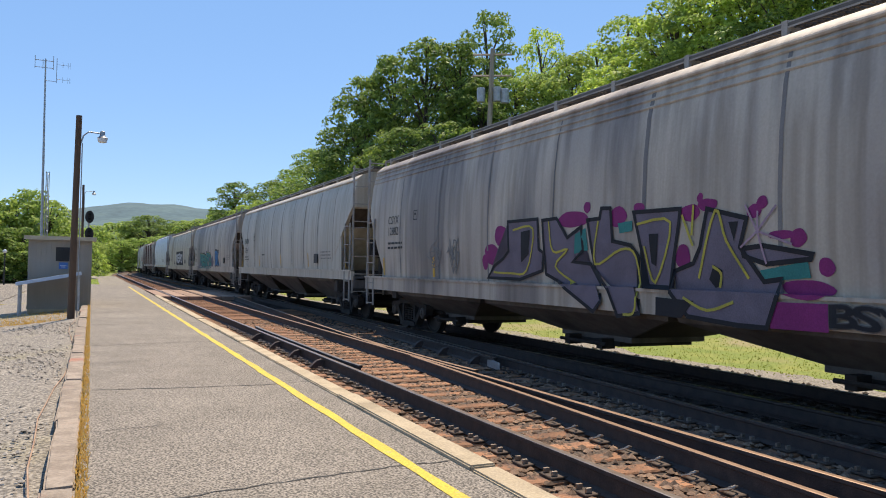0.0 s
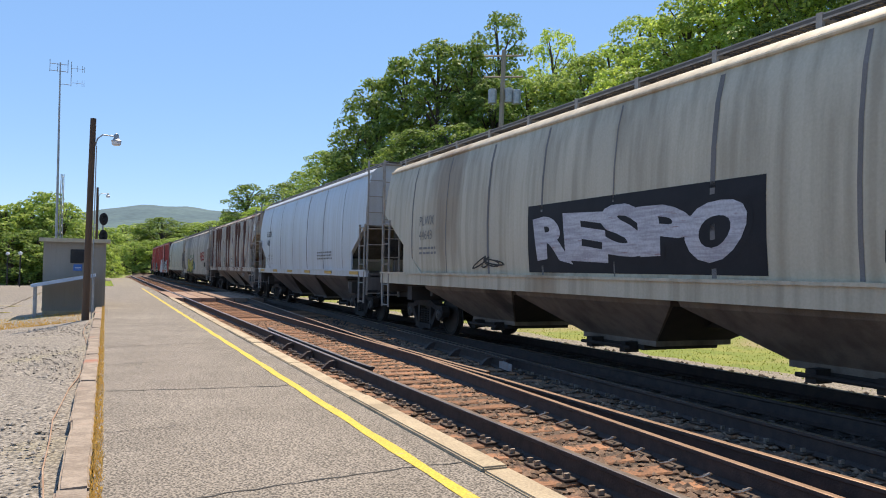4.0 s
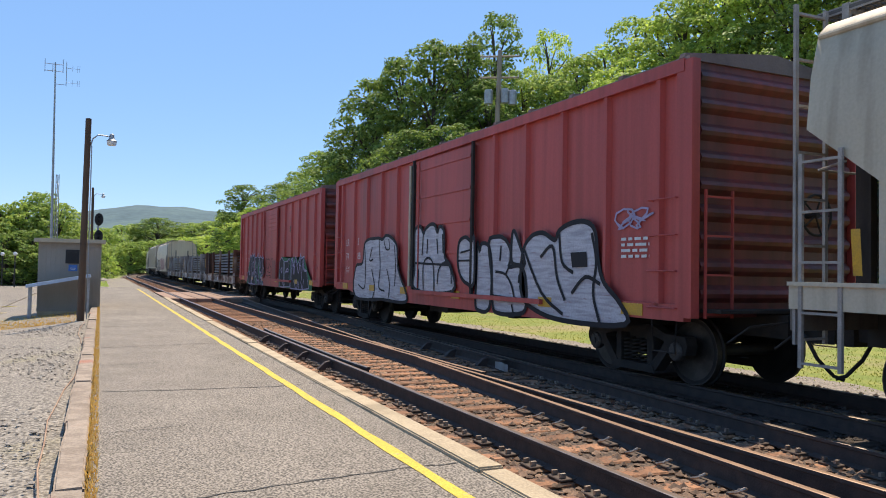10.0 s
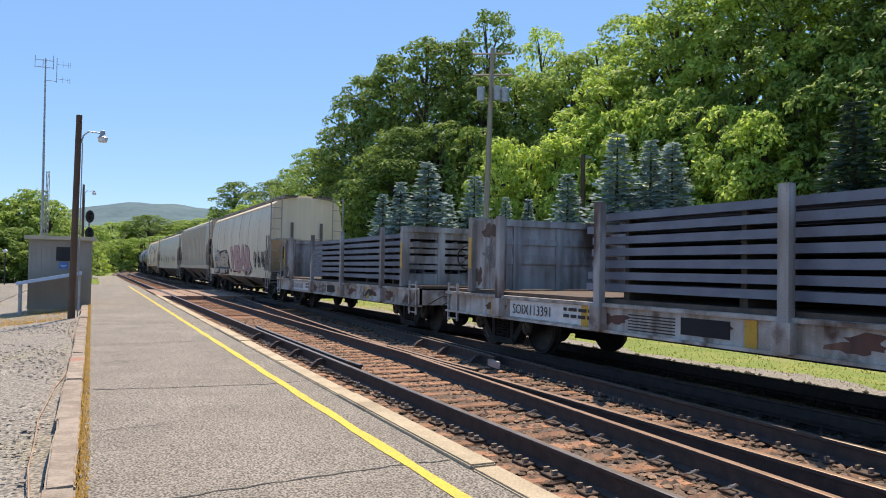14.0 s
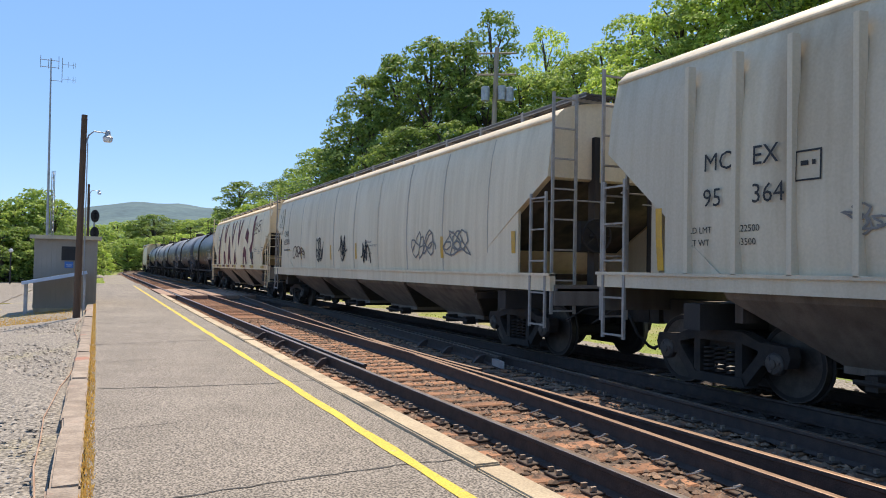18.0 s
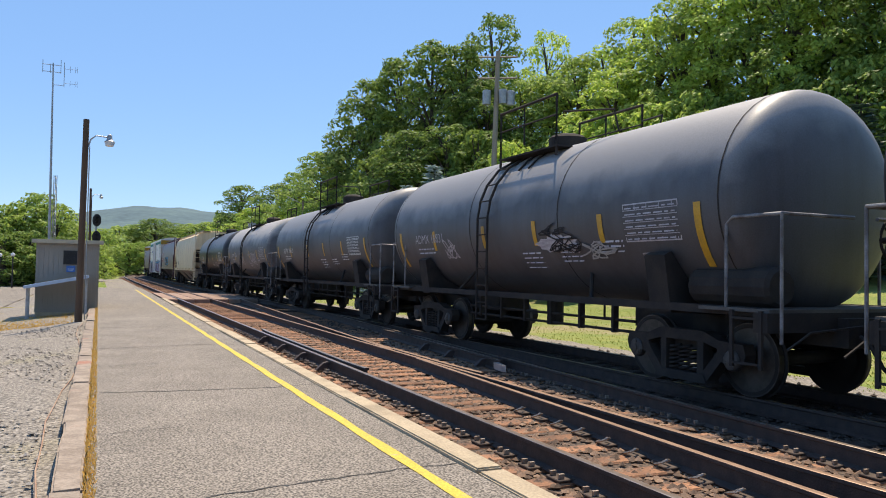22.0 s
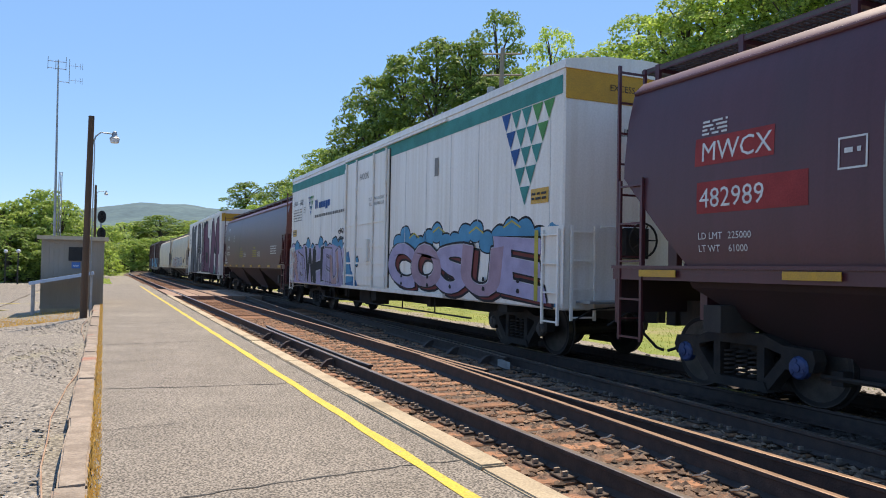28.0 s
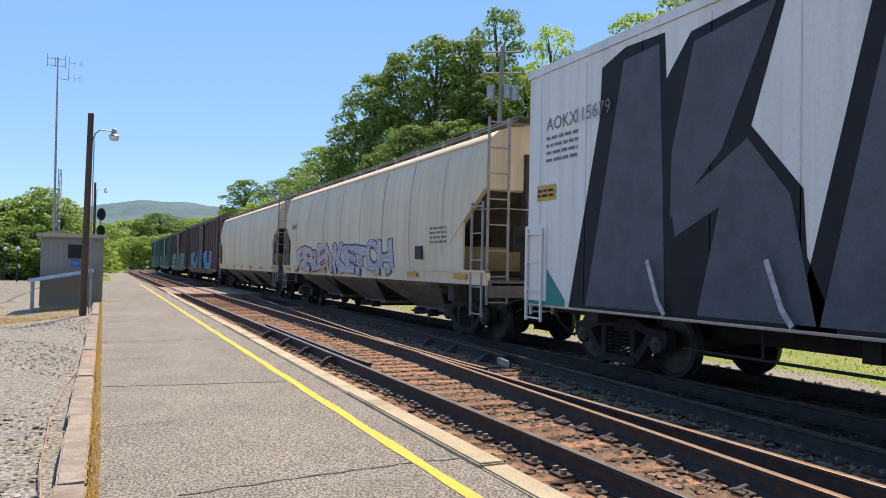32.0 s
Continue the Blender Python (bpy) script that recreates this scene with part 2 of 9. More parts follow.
def along(x, s):
    """The place and heading at distance s on a line x from the straight's axis; it bends to the right far off."""
    if s <= BEND:
        return Vector((x, s, 0)), 0.0
    a = (s - BEND) / RADIUS
    r = RADIUS - (x - FAR)
    return Vector((FAR + RADIUS - r * math.cos(a), BEND + r * math.sin(a), 0)), a


STATIONS = [-560, -300, -120, -60, -20, 0, 20, 50, 80, 115] + [115 + 12 * i for i in range(1, 40)]

# ---- the freight train: shared makings ----
TRUCKM = mat("truck_iron", (0.028, 0.025, 0.024), (0.045, 0.037, 0.032), 5, 0.85, 0.0, 0.2, (0.06, 0.045, 0.037), 2, 0.62, spec=0.25)
WHEELM = mat("wheel_steel", (0.02, 0.018, 0.0175), (0.03, 0.026, 0.024), 4, 0.7, 0.1, spec=0.3)
TREADM = mat("wheel_tread", (0.09, 0.08, 0.075), (0.06, 0.055, 0.05), 8, 0.5, 0.7)
CAPM = mat("bearing_cap", (0.05, 0.045, 0.045), (0.08, 0.07, 0.06), 9, 0.6, 0.3)
CAPBLUE = mat("blue_bearing_cap", (0.03, 0.07, 0.2), (0.025, 0.05, 0.14), 9, 0.5, 0.2)
UNDERM = mat("underframe_iron", (0.028, 0.025, 0.024), (0.045, 0.037, 0.032), 4, 0.85, spec=0.25)
LADDERM = mat("weathered_ladder_paint", (0.36, 0.33, 0.3), (0.27, 0.245, 0.22), 5, 0.7, 0.0, 0.1, (0.2, 0.13, 0.09), 1.6, 0.6)
HOSE = mat("rubber_hose", (0.015, 0.015, 0.015), None, 5, 0.7)
BLACKP = mat("black_lettering", (0.012, 0.012, 0.013), None, 5, 0.6)
WHITEP = mat("white_lettering", (0.7, 0.7, 0.68), (0.6, 0.6, 0.58), 6, 0.6)
GREYP = mat("grey_lettering", (0.2, 0.19, 0.18), None, 6, 0.6)
AMBERP = mat("amber_reflector", (0.62, 0.33, 0.02), (0.52, 0.28, 0.03), 6, 0.4)
SEAMP = mat("sooty_seam", (0.16, 0.15, 0.145), (0.22, 0.2, 0.19), 3, 0.85, streak=5)
# one near-black colour for road grime and the shade beneath the hoppers
GRIMESHADE = mat("black_grime_and_shade", (0.05, 0.042, 0.036), (0.03, 0.026, 0.024), 2.0, 0.85, 0, 0.1, (0.1, 0.08, 0.062), 1.3, 0.6, streak=2)
MESHWALK = mat("roof_walkway_grating", (0.1, 0.09, 0.085), (0.14, 0.125, 0.11), 3, 0.7, 0.3)


def lathe(bm, profile, n=28, axis="x"):
    """A profile of (along, radius) turned round an axis."""
    rings = []
    for a, r in profile:
        ring = []
        for k in range(n):
            c, s = math.cos(2 * math.pi * k / n) * r, math.sin(2 * math.pi * k / n) * r
            ring.append(bm.verts.new({"x": (a, c, s), "y": (c, a, s), "z": (c, s, a)}[axis]))
        rings.append(ring)
    for p, q in zip(rings, rings[1:]):
        for k in range(n):
            bm.faces.new((p[k], p[(k + 1) % n], q[(k + 1) % n], q[k]))
    for ring in (rings[0], rings[-1]):
        if profile[0][1] > 1e-4:
            bm.faces.new(ring)
    bmesh.ops.recalc_face_normals(bm, faces=bm.faces)
    return bm


def keep(bm):
    """A mesh to be shared by several objects."""
    me = bpy.data.meshes.new("shared")
    bm.to_mesh(me)
    bm.free()
    return me


WHEEL_R = 0.457


def make_shared():
    m = {}
    bm = bmesh.new()
    for s in (-1, 1):
        lathe(bm, [(s * a, r) for a, r in ((0.655, 0.1), (0.655, 0.2), (0.69, 0.33), (0.675, 0.385), (0.675, 0.478), (0.7, 0.485), (0.715, 0.46), (0.8, 0.452), (0.805, 0.4), (0.79, 0.37), (0.74, 0.3), (0.76, 0.18), (0.79, 0.14), (0.79, 0.1))])
    lathe(bm, [(-0.78, 0.085), (0.78, 0.085)], 12)
    m["wheels"] = keep(bm)
    m["tread"] = keep(lathe(bmesh.new(), [(0.716, 0.4595), (0.801, 0.4545)], 28))
    bm = lathe(bmesh.new(), [(0, 0.13), (0.07, 0.13), (0.09, 0.11), (0.1, 0.05), (0.115, 0.05), (0.12, 0.02)], 14)
    for k in range(3):
        a = 2.1 * k
        box(bm, 0.09, 0.105, math.cos(a) * 0.08 - 0.018, math.cos(a) * 0.08 + 0.018, math.sin(a) * 0.08 - 0.018, math.sin(a) * 0.08 + 0.018)
    m["cap"] = keep(bm)
    # side frame of a truck, in y and z
    bm = bmesh.new()
    t0, t1 = -0.09, 0.09
    prism(bm, [(-0.72, 0.66), (-0.4, 0.78), (0.4, 0.78), (0.72, 0.66), (0.72, 0.56), (0.4, 0.64), (-0.4, 0.64), (-0.72, 0.56)], "x", t0, t1)
    for s in (-1, 1):
        prism(bm, [(s * 0.66, 0.68), (s * 1.06, 0.66), (s * 1.1, 0.54), (s * 1.06, 0.42), (s * 0.98, 0.42), (s * 0.96, 0.57), (s * 0.81, 0.57), (s * 0.79, 0.42), (s * 0.7, 0.42), (s * 0.64, 0.54)], "x", t0, t1)
        prism(bm, [(s * 0.68, 0.58), (s * 0.74, 0.46), (s * 0.46, 0.14), (s * 0.34, 0.2)], "x", t0, t1)
        prism(bm, [(s * 0.29, 0.22), (s * 0.4, 0.2), (s * 0.4, 0.68), (s * 0.29, 0.68)], "x", t0 * 0.9, t1 * 0.9)
    prism(bm, [(-0.48, 0.12), (0.48, 0.12), (0.42, 0.23), (-0.42, 0.23)], "x", t0 * 1.3, t1 * 1.3)
    m["side_frame"] = keep(bm)
    bm = bmesh.new()
    tube(bm, [(math.cos(k * 0.9) * 0.075, math.sin(k * 0.9) * 0.075, 0.24 + k * 0.0078) for k in range(42)], 0.017, 5)
    m["spring"] = keep(bm)
    bm = boxes((-0.95, 0.95, -0.26, 0.26, 0.5, 0.68))
    box(bm, -0.3, 0.3, -0.3, 0.3, 0.68, 0.76)
    for s in (-1, 1):
        box(bm, -0.8, 0.8, s * 0.42 - 0.06, s * 0.42 + 0.06, 0.3, 0.42)
        box(bm, -0.82, -0.7, s * 0.42 - 0.05, s * 0.42 + 0.14, 0.28, 0.5)
        box(bm, 0.7, 0.82, s * 0.42 - 0.05, s * 0.42 + 0.14, 0.28, 0.5)
    m["bolster"] = keep(bm)
    # coupler, drawn from its shank out to the knuckle along +y
    bm = boxes((-0.09, 0.09, -0.55, 0.1, 0.74, 0.92))
    prism(bm, [(-0.17, 0.05), (0.2, 0.05), (0.22, 0.22), (0.1, 0.36), (0.0, 0.3), (-0.1, 0.33), (-0.2, 0.22)], "z", 0.68, 0.98)
    m["coupler"] = keep(bm)
    bm = bmesh.new()
    tube(bm, [(0.28, 0.0, 0.82), (0.3, 0.14, 0.74), (0.24, 0.24, 0.5), (0.08, 0.34, 0.3), (0.0, 0.42, 0.26)], 0.025, 6)
    m["hose"] = keep(bm)
    bm = bmesh.new()
    tube(bm, [(-1.45, 0.02, 0.7), (-1.1, 0.02, 0.88), (-0.2, 0.06, 0.95), (-0.05, 0.1, 1.05)], 0.014, 5)
    tube(bm, [(1.45, 0.02, 0.7), (1.1, 0.02, 0.88), (0.2, 0.06, 0.95)], 0.014, 5)
    m["cut_lever"] = keep(bm)
    bm = bmesh.new()
    tube(bm, [(math.cos(a) * 0.27, 0, math.sin(a) * 0.27) for a in (k * math.pi / 9 for k in range(19))], 0.018, 6, False)
    for k in range(5):
        a = k * 1.2566
        tube(bm, [(0, 0.02, 0), (math.cos(a) * 0.27, 0, math.sin(a) * 0.27)], 0.012, 5)
    tube(bm, [(0, -0.02, 0), (0, 0.16, 0)], 0.04, 8)
    m["brake_wheel"] = keep(bm)
    return m


SHARED = make_shared()
LADDERS = {}


def ladder(car, at, wide, z0, z1, material, across="y", name="ladder", r=0.022, step=0.42):
    """A ladder of two stiles and rungs; across: the way its rungs run. Its foot stands at at."""
    key = (round(wide, 2), round(z0, 2), round(z1, 2), across, r)
    if key not in LADDERS:
        def pt(u, z, off=0.0):
            return (u, off, z) if across == "x" else (off, u, z)
        bm = bmesh.new()
        n = max(2, round((z1 - z0) / step))
        rungs = [z0 + 0.05 + (z1 - z0 - 0.14) * k / (n - 1) for k in range(n)]
        levels = [z0] + [z + d for z in rungs for d in (-0.013, 0.013)] + [z1]
        sides = []
        for u in (-wide / 2, wide / 2):
            e = 1 if u < 0 else -1
            sides.append([[bm.verts.new(pt(u + e * a, z, b)) for a, b in ((r, -0.018), (-r, -0.018), (-r, 0.018), (r, 0.018))] for z in levels])
            st = sides[-1]
            for i, (p, q) in enumerate(zip(st, st[1:])):
                for k in (0, 1, 2) if i % 2 else (0, 1, 2, 3):
                    bm.faces.new((p[k], p[(k + 1) % 4], q[(k + 1) % 4], q[k]))
            bm.faces.new(st[0]), bm.faces.new(st[-1])
        for i in range(1, len(levels) - 1, 2):
            (p, q), (v, w) = (sides[0][i:i + 2], sides[1][i:i + 2])
            for k in ((p[0], v[0], v[3], p[3]), (q[0], q[3], w[3], w[0]), (p[0], q[0], w[0], v[0]), (p[3], v[3], w[3], q[3])):
                bm.faces.new(k)
        bmesh.ops.recalc_face_normals(bm, faces=bm.faces)
        LADDERS[key] = keep(bm)
    me = LADDERS[key]
    if me.materials and me.materials[0] != material:
        me = LADDERS.setdefault((key, material.name), me.copy())
        me.materials.clear()
    ob = piece(name, me, material, car)
    ob.location = at
    return ob


def running_gear(car, half, inset, cap=CAPM):
    """Two trucks with their wheels, couplers, hoses and cut levers. Returns the wheel sets with their places."""
    sets = []
    for s in (-1, 1):
        yc = s * (half - inset)
        tr = piece("truck", SHARED["bolster"], TRUCKM, car)
        tr.location = (0, yc, 0)
        for x in (-1, 1):
            f = piece("side_frame", SHARED["side_frame"], TRUCKM, tr)
            f.location = (x * 1.0, 0, 0)
            for y in (-0.19, 0.0, 0.19):
                piece("spring", SHARED["spring"], TRUCKM, tr).location = (x * 1.0, y, 0)
        for w in (-0.889, 0.889):
            ws = piece("wheel_set", SHARED["wheels"], WHEELM, car)
            ws.location = (0, yc + w, WHEEL_R)
            for x in (-1, 1):
                piece("tread", SHARED["tread"], TREADM, ws, "bright worn tread").rotation_euler = (0, 0, 0 if x > 0 else math.pi)
                me = SHARED["cap"]
                if cap is not CAPM:
                    me = SHARED.setdefault("cap_blue", SHARED["cap"].copy())
                    if cap.name not in me.materials:
                        me.materials.clear()
                        me.materials.append(cap)
                c = piece("bearing_cap", me, cap, ws)
                c.location, c.rotation_euler = (x * 1.03, 0, 0), (0, 0, 0 if x > 0 else math.pi)
            sets.append((ws, yc + w))
        turn = 0 if s > 0 else math.pi
        for name, m in (("coupler", UNDERM), ("air_hose", HOSE), ("cut_lever", UNDERM)):
            c = piece(name, SHARED[{"air_hose": "hose"}.get(name, name)], m, car)
            c.location, c.rotation_euler = (0, s * (half - 0.36), 0), (0, 0, turn)
    return sets


# ---- lettering, marks and spray paint on a car's near side ----
def flat(z):
    return -1.5


def text(car, words, y, z, h, material, surf=flat, wide=1.0, face="side", yend=0.0):
    """Block letters on the near side, reading away from +y, or on the leading end; y and z are the first letter's lower corner."""
    cu = bpy.data.curves.new("words", "FONT")
    cu.body, cu.size, cu.resolution_u = words, h * 1.38, 2
    ob = bpy.data.objects.new("words", cu)
    me = bpy.data.meshes.new_from_object(ob)
    bpy.data.objects.remove(ob)
    bpy.data.curves.remove(cu)
    for v in me.vertices:
        u, w = v.co.x * wide, v.co.y
        if face == "side":
            v.co = (surf(z + w) - 0.009, y - u, z + w)
        else:
            v.co = (y + u, yend, z + w)
    return piece("lettering", me, material, car)


def bars(car, y, z, wide, rows, material, surf=flat, h=0.045, pitch=0.085, seed=1, face="side", yend=0.0):
    """Lines of small writing too fine to read."""
    rnd = random.Random(seed)
    bm = bmesh.new()
    for k in range(rows):
        u, z0 = 0.0, z - k * pitch
        while u < wide:
            w = min(rnd.uniform(0.07, 0.24), wide - u)
            if face == "side":
                x = surf(z0) - 0.008
                pts = [(x, y - u, z0), (x, y - u - w, z0), (x, y - u - w, z0 + h), (x, y - u, z0 + h)]
            else:
                pts = [(y + u, yend, z0), (y + u + w, yend, z0), (y + u + w, yend, z0 + h), (y + u, yend, z0 + h)]
            bm.faces.new([bm.verts.new(p) for p in pts])
            u += w + 0.045
    return part("small_writing", bm, material, car)


def patch(car, name, outline, material, surf=flat, out=0.006, label="", door=None):
    """A painted patch, an outline of (y, z), cut in level strips so that it follows a curved side, or stepping over a door."""
    bm = bmesh.new()
    bm.faces.new([bm.verts.new((0, y, z)) for y, z in outline])
    if len(outline) > 4:
        bm.normal_update()
        bmesh.ops.triangulate(bm, faces=bm.faces[:])
    zs = [z for _, z in outline]
    z = min(zs) + 0.13
    while z < max(zs) and not door:
        bmesh.ops.bisect_plane(bm, geom=bm.verts[:] + bm.edges[:] + bm.faces[:], plane_co=(0, 0, z), plane_no=(0, 0, 1))
        z += 0.13
    for y in (door[0] + 0.03, door[0], door[1], door[1] - 0.03) if door else ():
        bmesh.ops.bisect_plane(bm, geom=bm.verts[:] + bm.edges[:] + bm.faces[:], plane_co=(0, y, 0), plane_no=(0, 1, 0))
    for v in bm.verts:
        x = surf(v.co.z)
        if door and door[1] - 0.001 < v.co.y < door[0] + 0.001:
            x = -1.601
        v.co.x = x - out
    bmesh.ops.recalc_face_normals(bm, faces=bm.faces)
    return part(name, bm, material, car, label)


def rect(y0, y1, z0, z1):
    return [(y0, z0), (y0, z1), (y1, z1), (y1, z0)]


def blob(y, z, ry, rz, seed, n=18, rough=0.25):
    rnd = random.Random(seed)
    ph = [rnd.uniform(0, 6.28) for _ in range(3)]
    out = []
    for k in range(n):
        a = 6.2832 * k / n
        r = 1 + rough * (math.sin(2 * a + ph[0]) * 0.5 + math.sin(3 * a + ph[1]) * 0.3 + math.sin(5 * a + ph[2]) * 0.3 + (math.sin(13 * a + ph[0]) * 0.25 if n > 20 else 0))
        out.append((y + ry * r * math.cos(a), z + rz * r * math.sin(a)))
    return out


def stroke(bm, pts, w, surf, out, lo=-9.0, hi=99.0):
    """A paint stroke along (y, z) points, one ribbon that rises a hair on its way."""
    q = [Vector(p) for p in pts]
    if (q[0] - q[-1]).length < 1e-6:
        q.append(q[0] + (q[1] - q[0]).normalized() * w * 0.5)
    fine = []
    for a, b in zip(q, q[1:]):
        n = max(1, int((b - a).length / 0.3))
        fine += [a.lerp(b, k / n) for k in range(n)]
    fine.append(q[-1])
    last = None
    for i, p in enumerate(fine):
        a, b = (p - fine[i - 1]).normalized() if i else None, (fine[i + 1] - p).normalized() if i + 1 < len(fine) else None
        d = ((a or b) + (b or a)).normalized() if a is None or b is None or (a + b).length > 0.2 else a
        c = Vector((-d.y, d.x)) * w / 2 / max(0.45, abs(d.dot(b or a)))
        e = d * w * 0.4 * (0 if a and b else -1 if a is None else 1)
        row = [bm.verts.new((surf(min(hi, max(lo, v.y))) - out - i * 0.00015, v.x, min(hi, max(lo, v.y)))) for v in (p + e + c, p + e - c)]
        if last:
            bm.faces.new((last[0], last[1], row[1], row[0]))
        last = row


FONT_GLYPHS = {}


def letter(ch, bold):
    """A letter's points in a unit box, and its faces."""
    if (ch, bold) not in FONT_GLYPHS:
        cu = bpy.data.curves.new("letter", "FONT")
        cu.body, cu.resolution_u, cu.offset = ch, 4, bold
        ob = bpy.data.objects.new("letter", cu)
        me = bpy.data.meshes.new_from_object(ob)
        bpy.data.objects.remove(ob)
        bpy.data.curves.remove(cu)
        v = np.array([tuple(p.co) for p in me.vertices])[:, :2]
        v = (v - v.min(0)) / (v.max(0) - v.min(0))
        FONT_GLYPHS[(ch, bold)] = v.tolist(), [tuple(f.vertices) for f in me.polygons]
    return FONT_GLYPHS[(ch, bold)]


STEPS = {}


def drape(bm, surf, outs, z0, z1):
    """Lay a flat sheet of (height, y, z) points on a side, cut in level strips so that it follows the side's curve and step."""
    top = STEPS.get(surf)
    planes = [top + 0.019, top + 0.021] if top else []
    if top or abs(surf(z0) - surf(z1)) > 0.01:
        planes += [z0 + 0.25 * k for k in range(1, int((z1 - z0) / 0.25) + 1)]
    for z in planes:
        bmesh.ops.bisect_plane(bm, geom=bm.verts[:] + bm.edges[:] + bm.faces[:], plane_co=(0, 0, z), plane_no=(0, 0, 1))
    for v in bm.verts:
        v.co.x = surf(v.co.z) - v.co.x - outs


def graffiti(car, word, y0, y1, z0, z1, fill, edge, shine=None, surf=flat, weight=0.3, seed=3, wobble=0.08, rim=0.09, other=None, block=0.0, spikes=0.0):
    """Sprayed letters from y0 (first) to y1, crowding one another: an outline with a block shadow, a light rim, and the fill (of two colours in turn)."""
    rnd = random.Random(seed)
    step = (y1 - y0) / len(word)
    up = 1 if y1 < y0 else -1
    bold = min(0.07, weight * 0.16)
    for i, ch in enumerate(word):
        pts, faces = letter(ch, bold)
        lean, dz, hz = rnd.uniform(-wobble, wobble) * 1.6, rnd.uniform(-wobble, wobble), rnd.uniform(1 - wobble, 1 + wobble)
        pa, pb, fat = rnd.uniform(0, 6.28), rnd.uniform(0, 6.28), rnd.uniform(0.0, 0.1)
        at = []
        for u, v in pts:
            a = -0.04 - fat + (1.08 + 2 * fat) * u + lean * (v - 0.5) + wobble * 0.8 * math.sin(2.6 * v + pa)
            b = 0.04 + 0.92 * v * hz + dz * 0.5 + wobble * 0.9 * math.sin(3.4 * u + pb) + spikes * rnd.uniform(-1, 1) * (1 if v > 0.9 or v < 0.1 else 0)
            at.append((y0 + step * (i + a), z0 + rim + (z1 - z0 - 2 * rim) * min(1.06, max(-0.06, b))))
        lift = 0.0012 * (i % 2)

        def layer(moves, out, material, name, parent):
            bm = bmesh.new()
            for k, (dy, dz_) in enumerate(moves):
                vs = [bm.verts.new((0.0003 * k, y + dy, min(z1, max(z0, z + dz_)))) for y, z in at]
                for f in faces:
                    bm.faces.new([vs[j] for j in f])
            drape(bm, surf, out + lift, z0, z1)
            return part(name, bm, material, parent)

        ring = [(rim * math.cos(k * 0.7854), rim * math.sin(k * 0.7854)) for k in range(8)]
        if block:
            ring = [(-up * block * j / 4, -block * 0.6 * j / 4) for j in range(1, 5)] + ring
        g = layer(ring, 0.006, edge, "graffiti_letter", car)
        if shine:
            layer([(0, 0)], 0.0125, shine, "highlight", g)
            layer([(-up * rim * 0.45, -rim * 0.4)], 0.0155, other if other and i % 2 else fill, "fill", g)
        else:
            layer([(0, 0)], 0.0125, other if other and i % 2 else fill, "fill", g)


def rounded(pts, closed=True, n=4):
    """A smooth line through a few points."""
    q = [Vector(p) for p in pts]
    m = len(q)
    out = []
    for i in range(m if closed else m - 1):
        a, b, c, d = (q[(i + k) % m] if closed else q[min(m - 1, max(0, i + k))] for k in (-1, 0, 1, 2))
        for k in range(n):
            t = k / n
            out.append(tuple(0.5 * (2 * b + (c - a) * t + (2 * a - 5 * b + 4 * c - d) * t * t + (3 * b - a - 3 * c + d) * t ** 3)))
    return out if closed else out + [tuple(q[-1])]


def shape(car, outline, material, surf, out=0.006, name="paint_cloud"):
    """A flat painted field."""
    bm = bmesh.new()
    bm.faces.new([bm.verts.new((0, y, z)) for y, z in outline])
    bmesh.ops.triangulate(bm, faces=bm.faces[:])
    zs = [z for _, z in outline]
    drape(bm, surf, out, min(zs), max(zs))
    bmesh.ops.recalc_face_normals(bm, faces=bm.faces)
    return part(name, bm, material, car)


def lines(car, pts, material, w, surf, out=0.016, name="paint_line", smooth=True):
    """A drawn line."""
    bm = bmesh.new()
    stroke(bm, rounded(pts, False) if smooth else pts, w, surf, out)
    return part(name, bm, material, car)


def bubble(car, outline, fill, edge, surf):
    """A swollen letter with a thick soft outline."""
    o = rounded(outline)
    g = shape(car, o, fill, surf, 0.008, "graffiti_letter")
    lines(g, o + o[:2], edge, 0.08, surf, 0.011, "outline", False)


def spiky(car, outline, surf):
    """A dark letter with a thin lilac edge."""
    g = shape(car, outline, INK, surf, 0.008, "graffiti_letter")
    lines(g, outline + outline[:1], LILAC, 0.04, surf, 0.012, "outline", False)


def letter_shape(car, outline, fill, edge, surf):
    """An angular letter with a thin outline."""
    g = shape(car, outline, fill, surf, 0.009, "graffiti_letter")
    lines(g, outline + outline[:1], edge, 0.055, surf, 0.014, "outline", False)


def tag(car, y, z, wide, high, material, surf=flat, seed=1, n=6, w=0.028):
    """A quick scrawl of one line."""
    rnd = random.Random(seed)
    f = [rnd.uniform(0.6, 1.5) for _ in range(4)]
    ph = [rnd.uniform(0, 6.28) for _ in range(4)]
    pts = []
    for k in range(n * 8 + 1):
        p = 6.283 * k / 8
        u = 0.5 + 0.62 * (k / (n * 8) - 0.5) + 0.16 * math.sin(p * f[0] + ph[0]) + 0.1 * math.sin(p * f[1] * 0.37 + ph[1])
        v = 0.5 + 0.3 * math.sin(p * f[2] + ph[2]) + 0.22 * math.sin(p * f[3] * 0.61 + ph[3])
        pts.append((y - u * wide, z + high * v))
    bm = bmesh.new()
    stroke(bm, pts, w, surf, 0.008)
    return part("scrawl", bm, material, car)


def paint(name, r, g, b):
    return mat(name, (r, g, b), (r * 0.82, g * 0.82, b * 0.82), 3, 0.65, spec=0.2)


